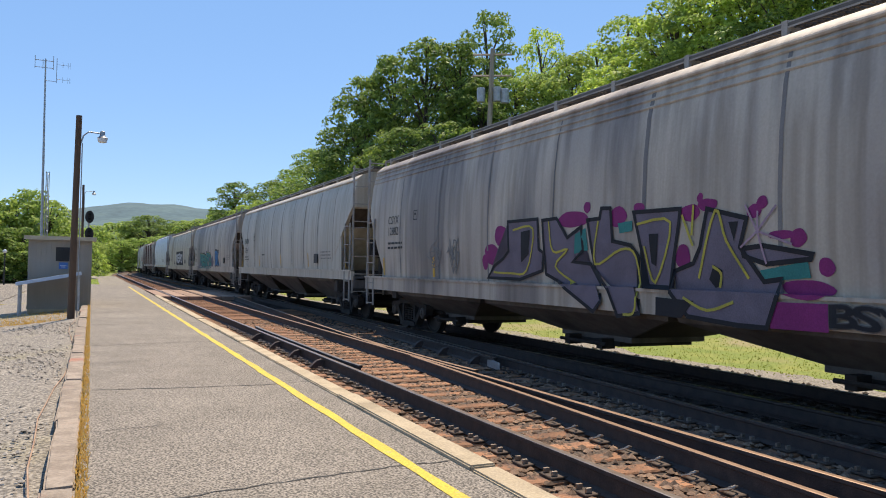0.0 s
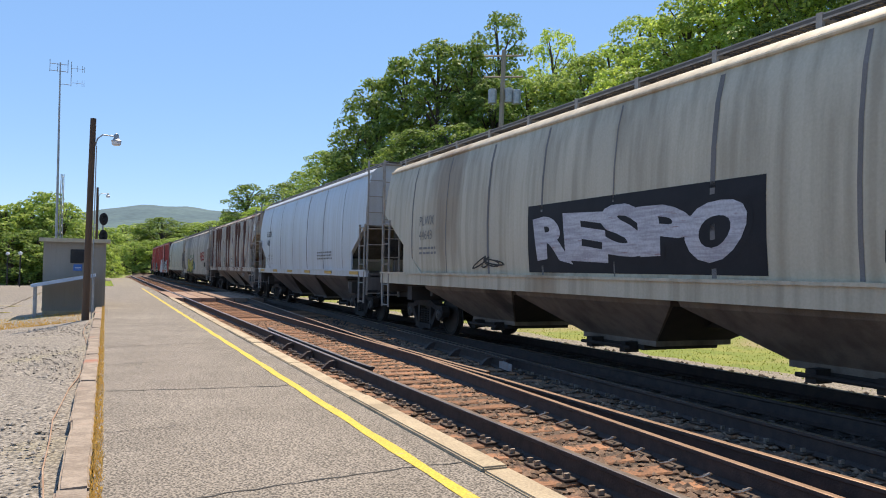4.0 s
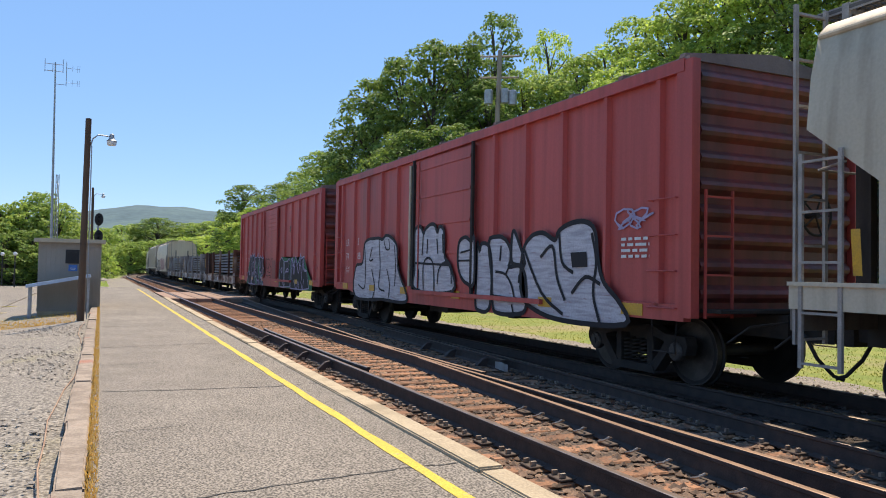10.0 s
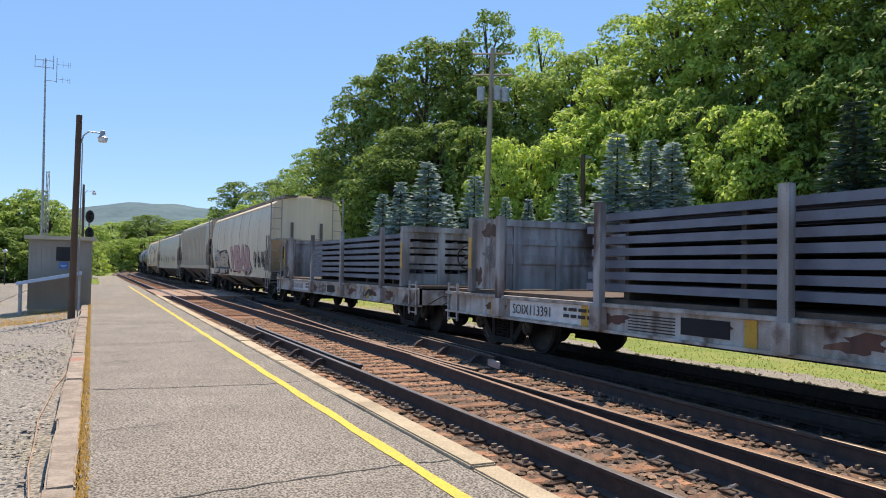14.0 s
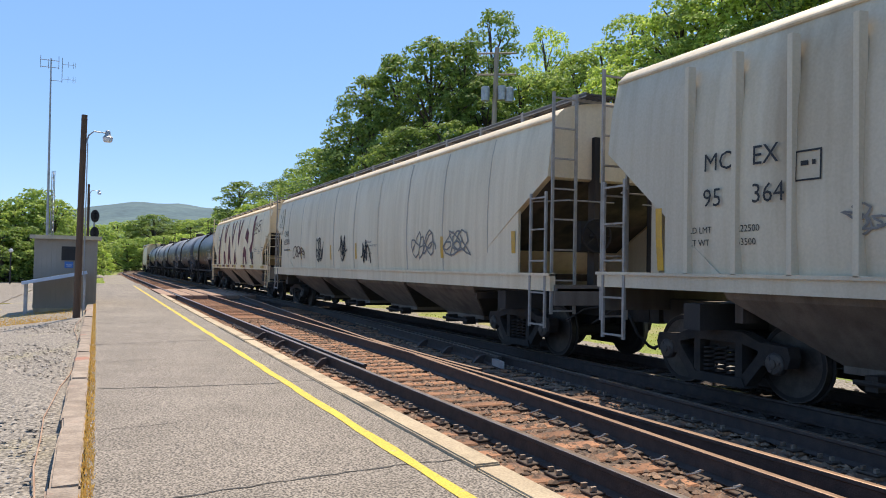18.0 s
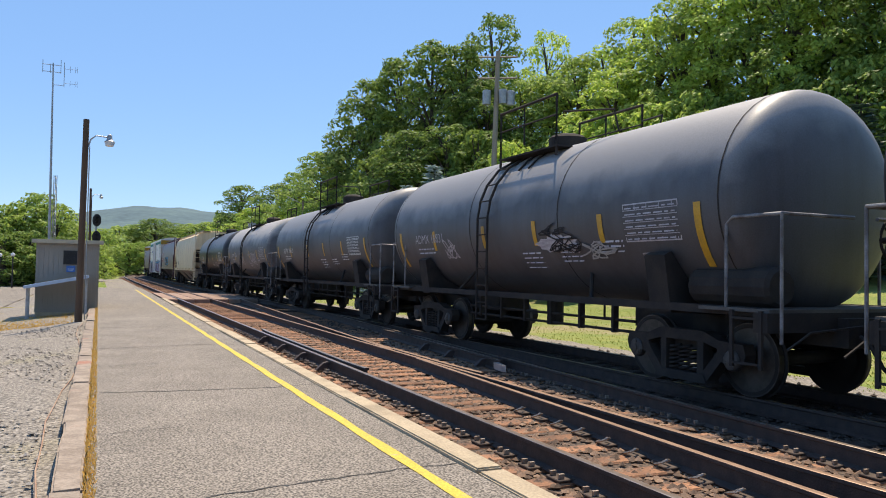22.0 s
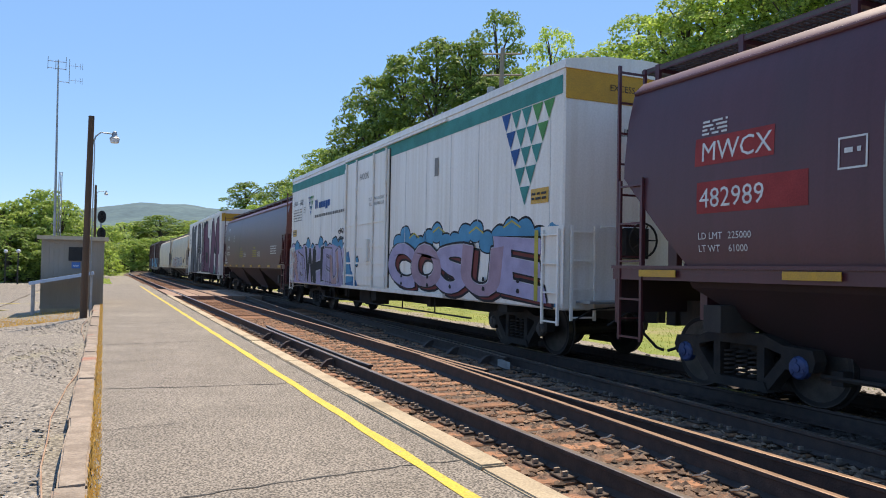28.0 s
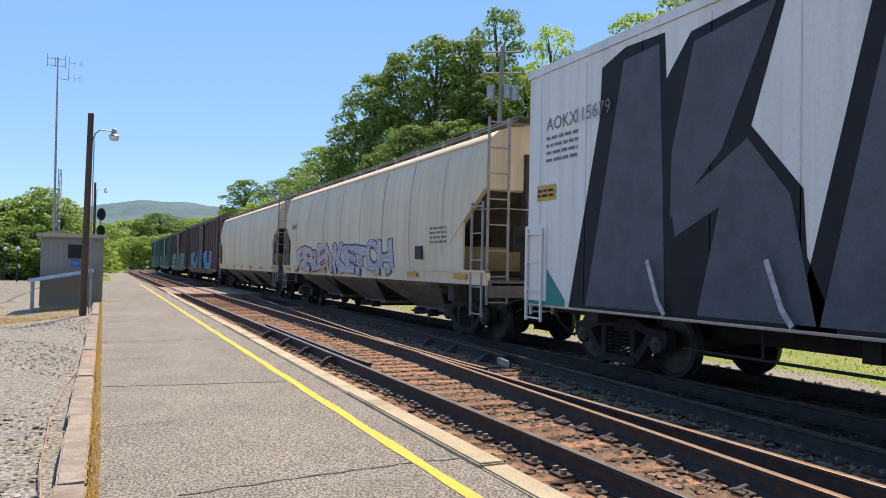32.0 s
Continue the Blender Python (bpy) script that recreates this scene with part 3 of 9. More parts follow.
def carpaint(name, a, b, stain=None, amount=0.58, rough=0.55, scale=0.9, runs=0.1):
    return mat(name, a, b, scale, rough, 0.0, 0.05, stain, 0.55, amount, 30.0, streak=4.0, gdark=0.9, runs=runs)


# ---- covered hoppers with curved sides ----
def profile(eave=4.0, top=4.3, low=1.4):
    return [(0.0, top), (0.6, top - 0.02), (0.98, eave + 0.22), (1.22, eave + 0.14), (1.33, eave + 0.04), (1.36, eave), (1.47, eave - 0.45), (1.53, eave - 1.0), (1.55, 2.4), (1.54, 1.9), (1.5, low)]


def side_of(prof):
    half = prof[5:]

    def surf(z):
        for (xa, za), (xb, zb) in zip(half, half[1:]):
            if z >= zb:
                return -(xa + (xb - xa) * min(1.0, max(0.0, (za - z) / (za - zb))))
        return -half[-1][0]
    return surf


def bevel_mesh(bm, width=0.02):
    bmesh.ops.bevel(bm, geom=bm.edges[:], offset=width, segments=1, affect="EDGES", clamp_overlap=True)
    return bm


GRATES = {}


def grating(x0, wide, half, z):
    """An open steel walkway: long bars and many cross bars."""
    key = (round(x0, 2), round(half, 1), round(z, 2))
    if key not in GRATES:
        dims = [(x0 + wide * k / 5 - 0.012, x0 + wide * k / 5 + 0.012, -half, half, z - 0.01, z + 0.028) for k in range(6)]
        n = int(2 * half / 0.085)
        dims += [(x0, x0 + wide, y - 0.016, y + 0.016, z, z + 0.018) for y in (-half + 2 * half * k / n for k in range(n + 1))]
        v, f = [], []
        for k, (xa, xb, ya, yb, za, zb) in enumerate(dims):
            v += [(xa, ya, za), (xb, ya, za), (xb, yb, za), (xa, yb, za), (xa, ya, zb), (xb, ya, zb), (xb, yb, zb), (xa, yb, zb)]
            f += [tuple(8 * k + i for i in q) for q in CUBE]
        me = bpy.data.meshes.new("grating")
        me.from_pydata(v, [], f)
        GRATES[key] = me
    me = GRATES[key]
    if me.materials:
        me = me.copy()
        me.materials.clear()
    return me


def hopper(length, paintm, under, label, eave=4.0, top=4.3, sill=(1.15, 1.42), zc=3.2, cut=0.9, zd=2.4, bays=3, seams=9, ladders=None, walk_on=None, slope=None, cap=CAPM, sillm=None, postm=None, wide_board=0.55, railm=None, seamm=None, lines=0):
    """A covered hopper car: rounded body over sloping ends, sills, hopper bays with gates, roof walk, hatches, ladders."""
    half = length / 2
    lb = half - 0.8
    ladders, walk_on, slope, sillm = ladders or LADDERM, walk_on or MESHWALK, slope or under, sillm or paintm
    car = empty("covered_hopper")
    tagged(car, label, "hopper car", "cars of the freight train")
    prof = profile(eave, top, sill[1] - 0.02)
    surf = side_of(prof)
    out = [(x, z) for x, z in prof] + [(-x, z) for x, z in prof[:0:-1]]
    bm = prism(bmesh.new(), out, "y", -lb, lb)
    full = cut * (zc - prof[-1][1]) / (zc - zd)
    for s in (-1, 1):
        r = bmesh.ops.bisect_plane(bm, geom=bm.verts[:] + bm.edges[:] + bm.faces[:], plane_co=(0, s * lb, zc), plane_no=(0, s * (zc - zd), -cut), clear_outer=True)
        edges = [e for e in bm.edges if e.is_boundary]
        if edges:
            bmesh.ops.holes_fill(bm, edges=edges, sides=0)
    bmesh.ops.recalc_face_normals(bm, faces=bm.faces)
    body = part("body", bm, paintm, car, "", False)
    body.data.polygons.foreach_set("use_smooth", [True] * len(body.data.polygons))
    body.data.set_sharp_from_angle(angle=radians(24))
    # side sheets carried down past the sloping ends, and the slope sheets themselves
    for s in (-1, 1):
        for x in (-1, 1):
            bm = prism(bmesh.new(), [(s * (lb - cut), zd), (s * (lb - cut), sill[1] - 0.02), (s * (lb - full), sill[1] - 0.02)], "x", x * 1.49, x * 1.535)
            part("end_sheet", bm, paintm, body)
        ny, nz = zc - zd, -cut
        ln = math.hypot(ny, nz)
        oy, oz = s * ny / ln * 0.012, nz / ln * 0.012
        a, b = (s * (lb - 0.05) + oy, zc - 0.03 + oz), (s * (lb - full) + oy, sill[1] + oz)
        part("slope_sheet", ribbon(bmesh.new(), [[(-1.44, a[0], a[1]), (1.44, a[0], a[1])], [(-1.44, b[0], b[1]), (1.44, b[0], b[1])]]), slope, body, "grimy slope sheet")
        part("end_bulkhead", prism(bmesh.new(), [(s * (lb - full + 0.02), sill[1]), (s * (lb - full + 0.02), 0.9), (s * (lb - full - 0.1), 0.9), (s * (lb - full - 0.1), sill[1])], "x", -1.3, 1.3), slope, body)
    # sills and eave rails
    for x in (-1, 1):
        bm = boxes((x * 1.47, x * 1.57, -half + 0.62, half - 0.62, sill[0], sill[1]))
        box(bm, x * 1.47, x * 1.6, -half + 0.62, half - 0.62, sill[1] - 0.03, sill[1] + 0.012)
        part("side_sill", bm, sillm, car)
        bm = bmesh.new()
        tube(bm, [(x * 1.37, -lb + 0.02, eave - 0.02), (x * 1.36, lb - 0.02, eave - 0.02)], 0.034, 8)
        part("eave_rail", bm, railm or paintm, body)
    for k in range(lines):
        z = eave - 0.1 - 0.11 * k
        for x in (-1, 1):
            part("eave_moulding", tube(bmesh.new(), [(-x * surf(z), -lb + 0.05, z), (-x * surf(z), lb - 0.05, z)], 0.022, 6), paintm, body)
    # vertical weld seams with soot
    for k in range(seams):
        y = -lb + 2 * lb * (k + 1) / (seams + 1)
        zz = sorted({sill[1] + 0.02, eave - 0.1, *(z for _, z in prof[6:-1])})
        w = 0.016 + 0.012 * ((k * 7) % 3)
        part("weld_seam", ribbon(bmesh.new(), [[(surf(z) - 0.004, y + w, z), (surf(z) - 0.004, y - w, z)] for z in zz]), seamm or SEAMP, body)
    # hopper bays
    span = 2 * (lb - full + 0.15) / bays
    for k in range(bays):
        yc = -(lb - full + 0.15) + span * (k + 0.5)
        bm = bmesh.new()
        rings = []
        for z, x, y in ((sill[0] + 0.12, 1.46, span / 2 - 0.02), (sill[0] - 0.08, 1.4, span / 2 - 0.1), (0.5, 0.72, 0.92), (0.42, 0.72, 0.92)):
            rings.append([bm.verts.new((sx * x, yc + sy * y, z)) for sx, sy in ((-1, -1), (1, -1), (1, 1), (-1, 1))])
        for a, b in zip(rings, rings[1:]):
            for i in range(4):
                bm.faces.new((a[i], a[(i + 1) % 4], b[(i + 1) % 4], b[i]))
        bm.faces.new(rings[-1])
        bm.faces.new(rings[0][::-1])
        bmesh.ops.recalc_face_normals(bm, faces=bm.faces)
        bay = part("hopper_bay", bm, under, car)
        # lengthwise slopes are coloured dark for their shade as well as grime
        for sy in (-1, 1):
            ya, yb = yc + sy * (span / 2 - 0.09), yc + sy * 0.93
            part("bay_slope", ribbon(bmesh.new(), [[(-1.36, ya, sill[0] - 0.09), (1.36, ya, sill[0] - 0.09)], [(-0.7, yb, 0.5), (0.7, yb, 0.5)]]), GRIMESHADE, bay, "slope sheet black with grime and painted shade")
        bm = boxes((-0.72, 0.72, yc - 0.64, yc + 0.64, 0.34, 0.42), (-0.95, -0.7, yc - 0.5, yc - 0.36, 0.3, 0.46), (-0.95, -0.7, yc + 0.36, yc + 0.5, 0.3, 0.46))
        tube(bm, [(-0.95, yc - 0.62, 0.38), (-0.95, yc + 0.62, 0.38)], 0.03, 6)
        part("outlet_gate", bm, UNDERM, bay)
    part("centre_sill", boxes((-0.22, 0.22, -lb + full, lb - full, 0.74, 1.06)), GRIMESHADE, car)
    # roof walk on both sides of the hatches
    for x in (-1, 1):
        wk = piece("roof_walk", grating(min(x * 0.45, x * (0.45 + wide_board)), wide_board, half - 0.5, top + 0.03), walk_on, car)
        n = int(2 * lb / 1.55)
        me = keep(prism(bmesh.new(), [(x * 0.45, -0.03), (x * (0.42 + wide_board), -0.03), (x * (0.42 + wide_board), -0.22), (x * (0.47 + wide_board), -0.22), (x * (0.47 + wide_board), 0.09), (x * (0.42 + wide_board), 0.09), (x * (0.42 + wide_board), 0.03), (x * 0.45, 0.03)], "y", -0.04, 0.04))
        for k in range(n + 1):
            piece("walk_bracket", me, ladders, wk).location = (0, -lb + 0.05 + (2 * lb - 0.1) * k / n, top)
        bm = boxes((x * (0.45 + wide_board), x * (0.46 + wide_board), -half + 0.5, half - 0.5, top + 0.0, top + 0.075))
        part("walk_edge", bm, ladders, wk)
    for k in range(10):
        y = -lb + 0.9 + (2 * lb - 1.8) * k / 9
        bm = boxes((-0.3, 0.3, y - 0.62, y + 0.62, top - 0.02, top + 0.1))
        box(bm, -0.33, 0.33, y - 0.04, y + 0.04, top + 0.1, top + 0.14)
        part("roof_hatch", bm, paintm, car)
    # ends
    for s in (-1, 1):
        y0, y1 = s * (lb - full + 0.2), s * (half - 0.58)
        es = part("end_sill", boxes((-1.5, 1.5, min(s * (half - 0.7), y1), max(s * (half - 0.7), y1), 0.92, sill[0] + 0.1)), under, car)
        part("draft_sill", boxes((-0.3, 0.3, min(y0, y1), max(y0, y1), 0.72, 1.08)), GRIMESHADE, car)
        part("bolster", boxes((-1.45, 1.45, s * (half - 2.4) - 0.14, s * (half - 2.4) + 0.14, 0.78, 1.1)), GRIMESHADE, car)
        bm = boxes((-1.45, 1.45, min(s * (lb - 0.5), y1), max(s * (lb - 0.5), y1), sill[0] + 0.0, sill[0] + 0.04))
        part("end_platform", bm, walk_on, es)
        for x in (-0.62, 0.62):
            part("end_post", boxes((x - 0.05, x + 0.05, s * lb - 0.09, s * lb + 0.09, sill[0] + 0.04, zc + 0.7)), postm or slope, car)
        for x in (-1, 1):
            ladder(car, (x * 1.3, s * (lb + 0.14), 0), 0.44, 0.78, top + 0.05, ladders, "x")
            ladder(car, (x * 1.57, s * (lb - 0.2), 0), 0.46, 0.55, 2.75, ladders, "y")
            bm = bmesh.new()
            tube(bm, [(x * 1.53, s * (lb - 0.45), 2.62), (x * 1.2, s * (lb + 0.12), 2.62), (x * 0.3, s * (lb + 0.12), 2.62)], 0.014, 6)
            part("grab_iron", bm, ladders, car)
    bw = piece("brake_wheel", SHARED["brake_wheel"], UNDERM, car)
    bw.location = (-0.75, -lb - 0.28, 2.05)
    bw.rotation_euler = (0, 0, 0)
    part("brake_valve", boxes((-0.95, -0.55, -lb - 0.12, -lb + 0.08, 1.8, 2.3)), UNDERM, car)
    bm = bmesh.new()
    lathe(bm, [(0, 0.16), (0.5, 0.16)], 12)
    bmesh.ops.transform(bm, matrix=Matrix.Translation((-0.9, lb - 1.0, 1.5)), verts=bm.verts)
    part("brake_cylinder", bm, UNDERM, car)
    sets = running_gear(car, half, 2.45, cap)
    return car, surf, sets


def amber(car, surf, half, z=1.27, n=6, h=0.09, w=0.45, upright=False, x=-1.578):
    """Amber reflector strips along the side."""
    for k in range(n):
        y = -half + 1.3 + (2 * half - 2.6) * k / (n - 1)
        if upright:
            patch(car, "reflector", rect(y + 0.05, y - 0.05, 1.5, 1.95), AMBERP, surf, 0.007)
        else:
            part("reflector", boxes((x - 0.012, x, y - w / 2, y + w / 2, z - h / 2, z + h / 2)), AMBERP, car)


def plate_box(car, y, z, size, surf, material):
    """A small ruled square with a line of writing in it."""
    a = size / 2
    bm = bmesh.new()
    stroke(bm, [(y - a, z - a), (y + a, z - a), (y + a, z + a), (y - a, z + a), (y - a, z - a)], 0.02, surf, 0.008)
    part("plate_mark", bm, material, car)
    bars(car, y + a * 0.6, z, size * 0.6, 1, material, surf, 0.05)


# ---- ground, one sheet to the horizon, rising to a wooded bank beyond the tracks ----
def lie(x, y):
    """The ground's height."""
    if x < 3:
        return -0.6
    if x < 10:
        return -0.34
    if x < 24:
        return -0.3
    return -0.3 + min(16.0, 0.24 * (x - 24)) * (1.0 if y > -200 else 0.5)


XS = [-3000, -900, -300, -100, -40, -12, 2, 10, 17, 24, 30, 38, 48, 60, 80, 110, 180, 400, 1000, 3000]
YS = [-1200, -300, -100, -40, -10, 10, 30, 50, 70, 90, 120, 160, 220, 320, 500, 900, 1700, 4200]
tagged(part("ground", ribbon(bmesh.new(), [[(x, y, lie(x, y)) for x in XS] for y in YS][::-1]), GRASS), "mown grass with dry straw patches", "grass", kind="structure")

BED_S = [-560, -200, -60, -20] + [-10 + 1.2 * k for k in range(60)] + STATIONS[8:]


def bed(name, label, xs, zs, material):
    """A strip of the stone bed under the tracks."""
    rows = [[along(x, s)[0] + Vector((0, 0, z + 0.012 * math.sin(s * 7.3 + x * 5.1))) for x, z in zip(xs, zs)] for s in BED_S]
    tagged(part(name, ribbon(bmesh.new(), rows[::-1]), material), label, "ballast", kind="structure")


bed("ballast_bed", "rust brown crushed stone ballast", [2.7, 2.95, 4.3, 5.4, 6.2], [-0.24, -0.215, -0.215, -0.22, -0.225], BALLAST)
# the bed's dark colour holds the shade under the train
bed("far_ballast_bed", "crushed stone coloured dark for the train's shade, under the far track", [6.2, 7.2, 8.1, 9.9, 10.6], [-0.225, -0.22, -0.215, -0.23, -0.31], SHADEBED)

rows = [[(10.3, y, -0.27), (10.9, y, -0.288), (11.1 + 0.3 * math.sin(y * 0.9) + 0.2 * math.sin(y * 2.3), y, -0.292), (11.4 + 0.35 * math.sin(y * 0.7 + 1) + 0.25 * math.sin(y * 2.1), y, -0.305)] for y in [-30] + [-12 + 0.6 * k for k in range(180)] + [112]]
tagged(part("gravel_verge", ribbon(bmesh.new(), rows[::-1]), GRAVEL), "thin grey gravel verge before the grass", "gravel", kind="structure")
def lot(x):
    """The gravel lot falls away from the platform."""
    return -0.05 - 0.115 * min(3.2, max(0.0, -0.5 - x))


rows = [[(x, y, lot(x) + 0.02 * math.sin(x * 1.7 + y * 0.9)) for x in (-60, -14, -9, -6, -3.7, -2.5, -1.4, -0.6, -0.26)] for y in [-30] + [2 * k for k in range(-6, 46)] + [100, 130]]
tagged(part("gravel_lot", ribbon(bmesh.new(), rows[::-1]), GRAVEL), "grey gravel with worn straw-coloured patches", "gravel", kind="structure")


rows = [[(x, y, -0.075 + 0.015 * math.sin(x * 2.1 + y)) for x in (-0.26, 0.5, 1.4, 2.3, 2.85)] for y in [56.02] + [57 + 2 * k for k in range(24)]]
tagged(part("gravel_path", ribbon(bmesh.new(), rows[::-1]), GRAVEL), "grey gravel beyond the end of the platform", "gravel", kind="structure")


def scatter(name, label, n, area, zf, size, material, seed, parent=None):
    """Loose stones, one object."""
    rnd = np.random.RandomState(seed)
    base = np.array([(0, 0, 1), (0.94, 0, 0.25), (0.29, 0.9, 0.25), (-0.76, 0.55, 0.25), (-0.76, -0.55, 0.25), (0.29, -0.9, 0.25), (0.3, 0.2, -0.6), (-0.3, -0.2, -0.6)], float)
    tri = np.array([(0, 1, 2), (0, 2, 3), (0, 3, 4), (0, 4, 5), (0, 5, 1), (1, 6, 2), (2, 6, 3), (3, 6, 7), (3, 7, 4), (4, 7, 5), (5, 7, 1), (1, 7, 6)])
    u = rnd.rand(n)
    y = area[2] + (area[3] - area[2]) * u ** 1.6
    x = area[0] + (area[1] - area[0]) * rnd.rand(n)
    r = size[0] + (size[1] - size[0]) * rnd.rand(n)
    v = base[None] * (1 + rnd.uniform(-0.35, 0.35, (n, 8, 3)))
    a = rnd.rand(n) * 6.283
    c, s = np.cos(a)[:, None], np.sin(a)[:, None]
    w = np.stack([v[..., 0] * c - v[..., 1] * s, v[..., 0] * s + v[..., 1] * c, v[..., 2] * 0.7], -1) * r[:, None, None]
    w += np.stack([x, y, np.array([zf(p, q) for p, q in zip(x, y)]) + r * 0.25], -1)[:, None, :]
    me = bpy.data.meshes.new(name)
    me.from_pydata(w.reshape(-1, 3).tolist(), [], (tri[None] + 8 * np.arange(n)[:, None, None]).reshape(-1, 3).tolist())
    ob = piece(name, me, material, parent)
    return tagged(ob, label, "stones", kind="stuff")


scatter("ballast_stones", "loose rust brown ballast stones", 8500, (2.85, 6.4, 2.6, 24), lambda x, y: -0.215, (0.022, 0.048), STONEI, 1)
scatter("ballast_stones", "ballast stones coloured dark for the train's shade, by the far track", 4500, (6.2, 10.2, 3.5, 26), lambda x, y: -0.215, (0.025, 0.05), SHADESTONE, 2)
scatter("loose_gravel", "loose grey pebbles", 6500, (-4.5, -0.32, 3.0, 22), lambda x, y: lot(x), (0.008, 0.03), PEBBLE, 3)


# ---- tracks ----
def off(y):
    """How far the diverging track has left the near one."""
    if y < -23.8:
        return 0.0
    if y < -5:
        return (y + 23.8) ** 2 * 0.0555 / 37.6
    if y < 48:
        return 0.0555 * (y + 14.4)
    if y < 60.9:
        return 3.463 + (y - 48) * 0.0555 - (y - 48) ** 2 * 0.0555 / 25.8
    return FAR - NEAR


RAIL_SHAPE = [(-0.07, -0.19), (0.07, -0.19), (0.07, -0.18), (0.012, -0.155), (0.012, -0.045), (0.036, -0.032), (0.036, -0.004), (-0.036, -0.004), (-0.036, -0.032), (-0.012, -0.045), (-0.012, -0.155), (-0.07, -0.18)]
track = tagged(empty("railway_track"), "rusty rails on weathered wooden ties", "railway track", kind="structure")


def rail(fx, stations, top=RAILTOP, name="rail"):
    """A rail along a line x = fx(s)."""
    bm = bmesh.new()
    rings, tops = [], []
    for s in stations:
        p = [along(fx(s) + a, s)[0] + Vector((0, 0, b)) for a, b in RAIL_SHAPE]
        rings.append([bm.verts.new(q) for q in p])
        tops.append([along(fx(s) + a, s)[0] + Vector((0, 0, b)) for a, b in ((-0.034, -0.004), (-0.026, 0.0), (0.026, 0.0), (0.034, -0.004))])
    n = len(RAIL_SHAPE)
    for a, b in zip(rings, rings[1:]):
        for k in range(n):
            bm.faces.new((a[k], b[k], b[(k + 1) % n], a[(k + 1) % n]))
    bm.faces.new(rings[0])
    bm.faces.new(rings[-1][::-1])
    bmesh.ops.recalc_face_normals(bm, faces=bm.faces)
    r = part(name, bm, RAIL, track)
    part("rail_head", ribbon(bmesh.new(), tops[::-1]), top, r, "worn running surface")
    return r


FINE = [-30 + 2 * k for k in range(47)]
for x in (NEAR - GAUGE / 2, NEAR + GAUGE / 2):
    rail(lambda s, x=x: x, STATIONS, RAILTOP if x < NEAR else RUSTTOP)
for x in (FAR - GAUGE / 2, FAR + GAUGE / 2):
    rail(lambda s, x=x: x, STATIONS)
rail(lambda s: NEAR - GAUGE / 2 + off(s), [-3 + 1.0 * k for k in range(16)], RUSTTOP)
rail(lambda s: NEAR - GAUGE / 2 + off(s), [13.5 + 2 * k for k in range(24)], RUSTTOP)
rail(lambda s: NEAR + GAUGE / 2 + off(s), FINE, RAILTOP)


def flare(s, a, b):
    return 0.05 * (max(0, a + 0.8 - s) + max(0, s - b + 0.8))


rail(lambda s: NEAR - GAUGE / 2 + 0.17 + flare(s, 11, 19), [11 + 0.5 * k for k in range(17)], RAILTOP, "guard_rail")
rail(lambda s: NEAR + GAUGE / 2 + off(s) - 0.17 - flare(s, 11.3, 18.3), [11.3 + 0.5 * k for k in range(15)], RAILTOP, "guard_rail")
rail(lambda s: NEAR + GAUGE / 2 + 0.13 + flare(s, 10, 15), [10 + 0.5 * k for k in range(11)], RUSTTOP, "wing_rail")
part("guard_rail_block", prism(bmesh.new(), [(5.98, 10.75), (6.03, 10.72), (6.12, 11.15), (6.06, 11.2)], "z", -0.12, -0.012), GREYMETAL, track, "bare steel end block")

# ties: long ones under the turnout, shorter ones on each track
TIE_ME = {}
rnd = random.Random(4)


def tie(x0, x1, y, near, wood=TIE):
    w = round(x1 - x0, 1)
    if (w, near, wood.name) not in TIE_ME:
        bm = boxes((-w / 2, w / 2, -0.115, 0.115, -0.17, 0.0))
        if near:
            bmesh.ops.bevel(bm, geom=bm.edges[:], offset=0.014, segments=1, affect="EDGES")
        TIE_ME[(w, near, wood.name)] = keep(bm)
    ob = piece("tie", TIE_ME[(w, near, wood.name)], wood, track)
    ob.location = ((x0 + x1) / 2 + rnd.uniform(-0.06, 0.06), y, -0.19 + rnd.uniform(-0.012, 0.002))
    ob.rotation_euler = (0, 0, rnd.uniform(-0.012, 0.012))
    return ob


PLATE_ME = keep(bevel_mesh(boxes((-0.19, 0.19, -0.1, 0.1, 0.0, 0.022)), 0.006))
bmc = bmesh.new()
tube(bmc, [(-0.2, 0.05, 0.02), (-0.2, -0.04, 0.05), (-0.16, -0.06, 0.075), (-0.11, -0.03, 0.06), (-0.12, 0.04, 0.035)], 0.012, 6)
CLIP_ME = keep(bmc)
bmc = bmesh.new()
for dx in (-0.13, -0.155, 0.13):
    for dy in (-0.06, 0.06):
        box(bmc, dx - 0.012, dx + 0.012, dy - 0.012, dy + 0.012, 0.02, 0.055)
SPIKE_ME = keep(bmc)
y, k = 1.2, 0
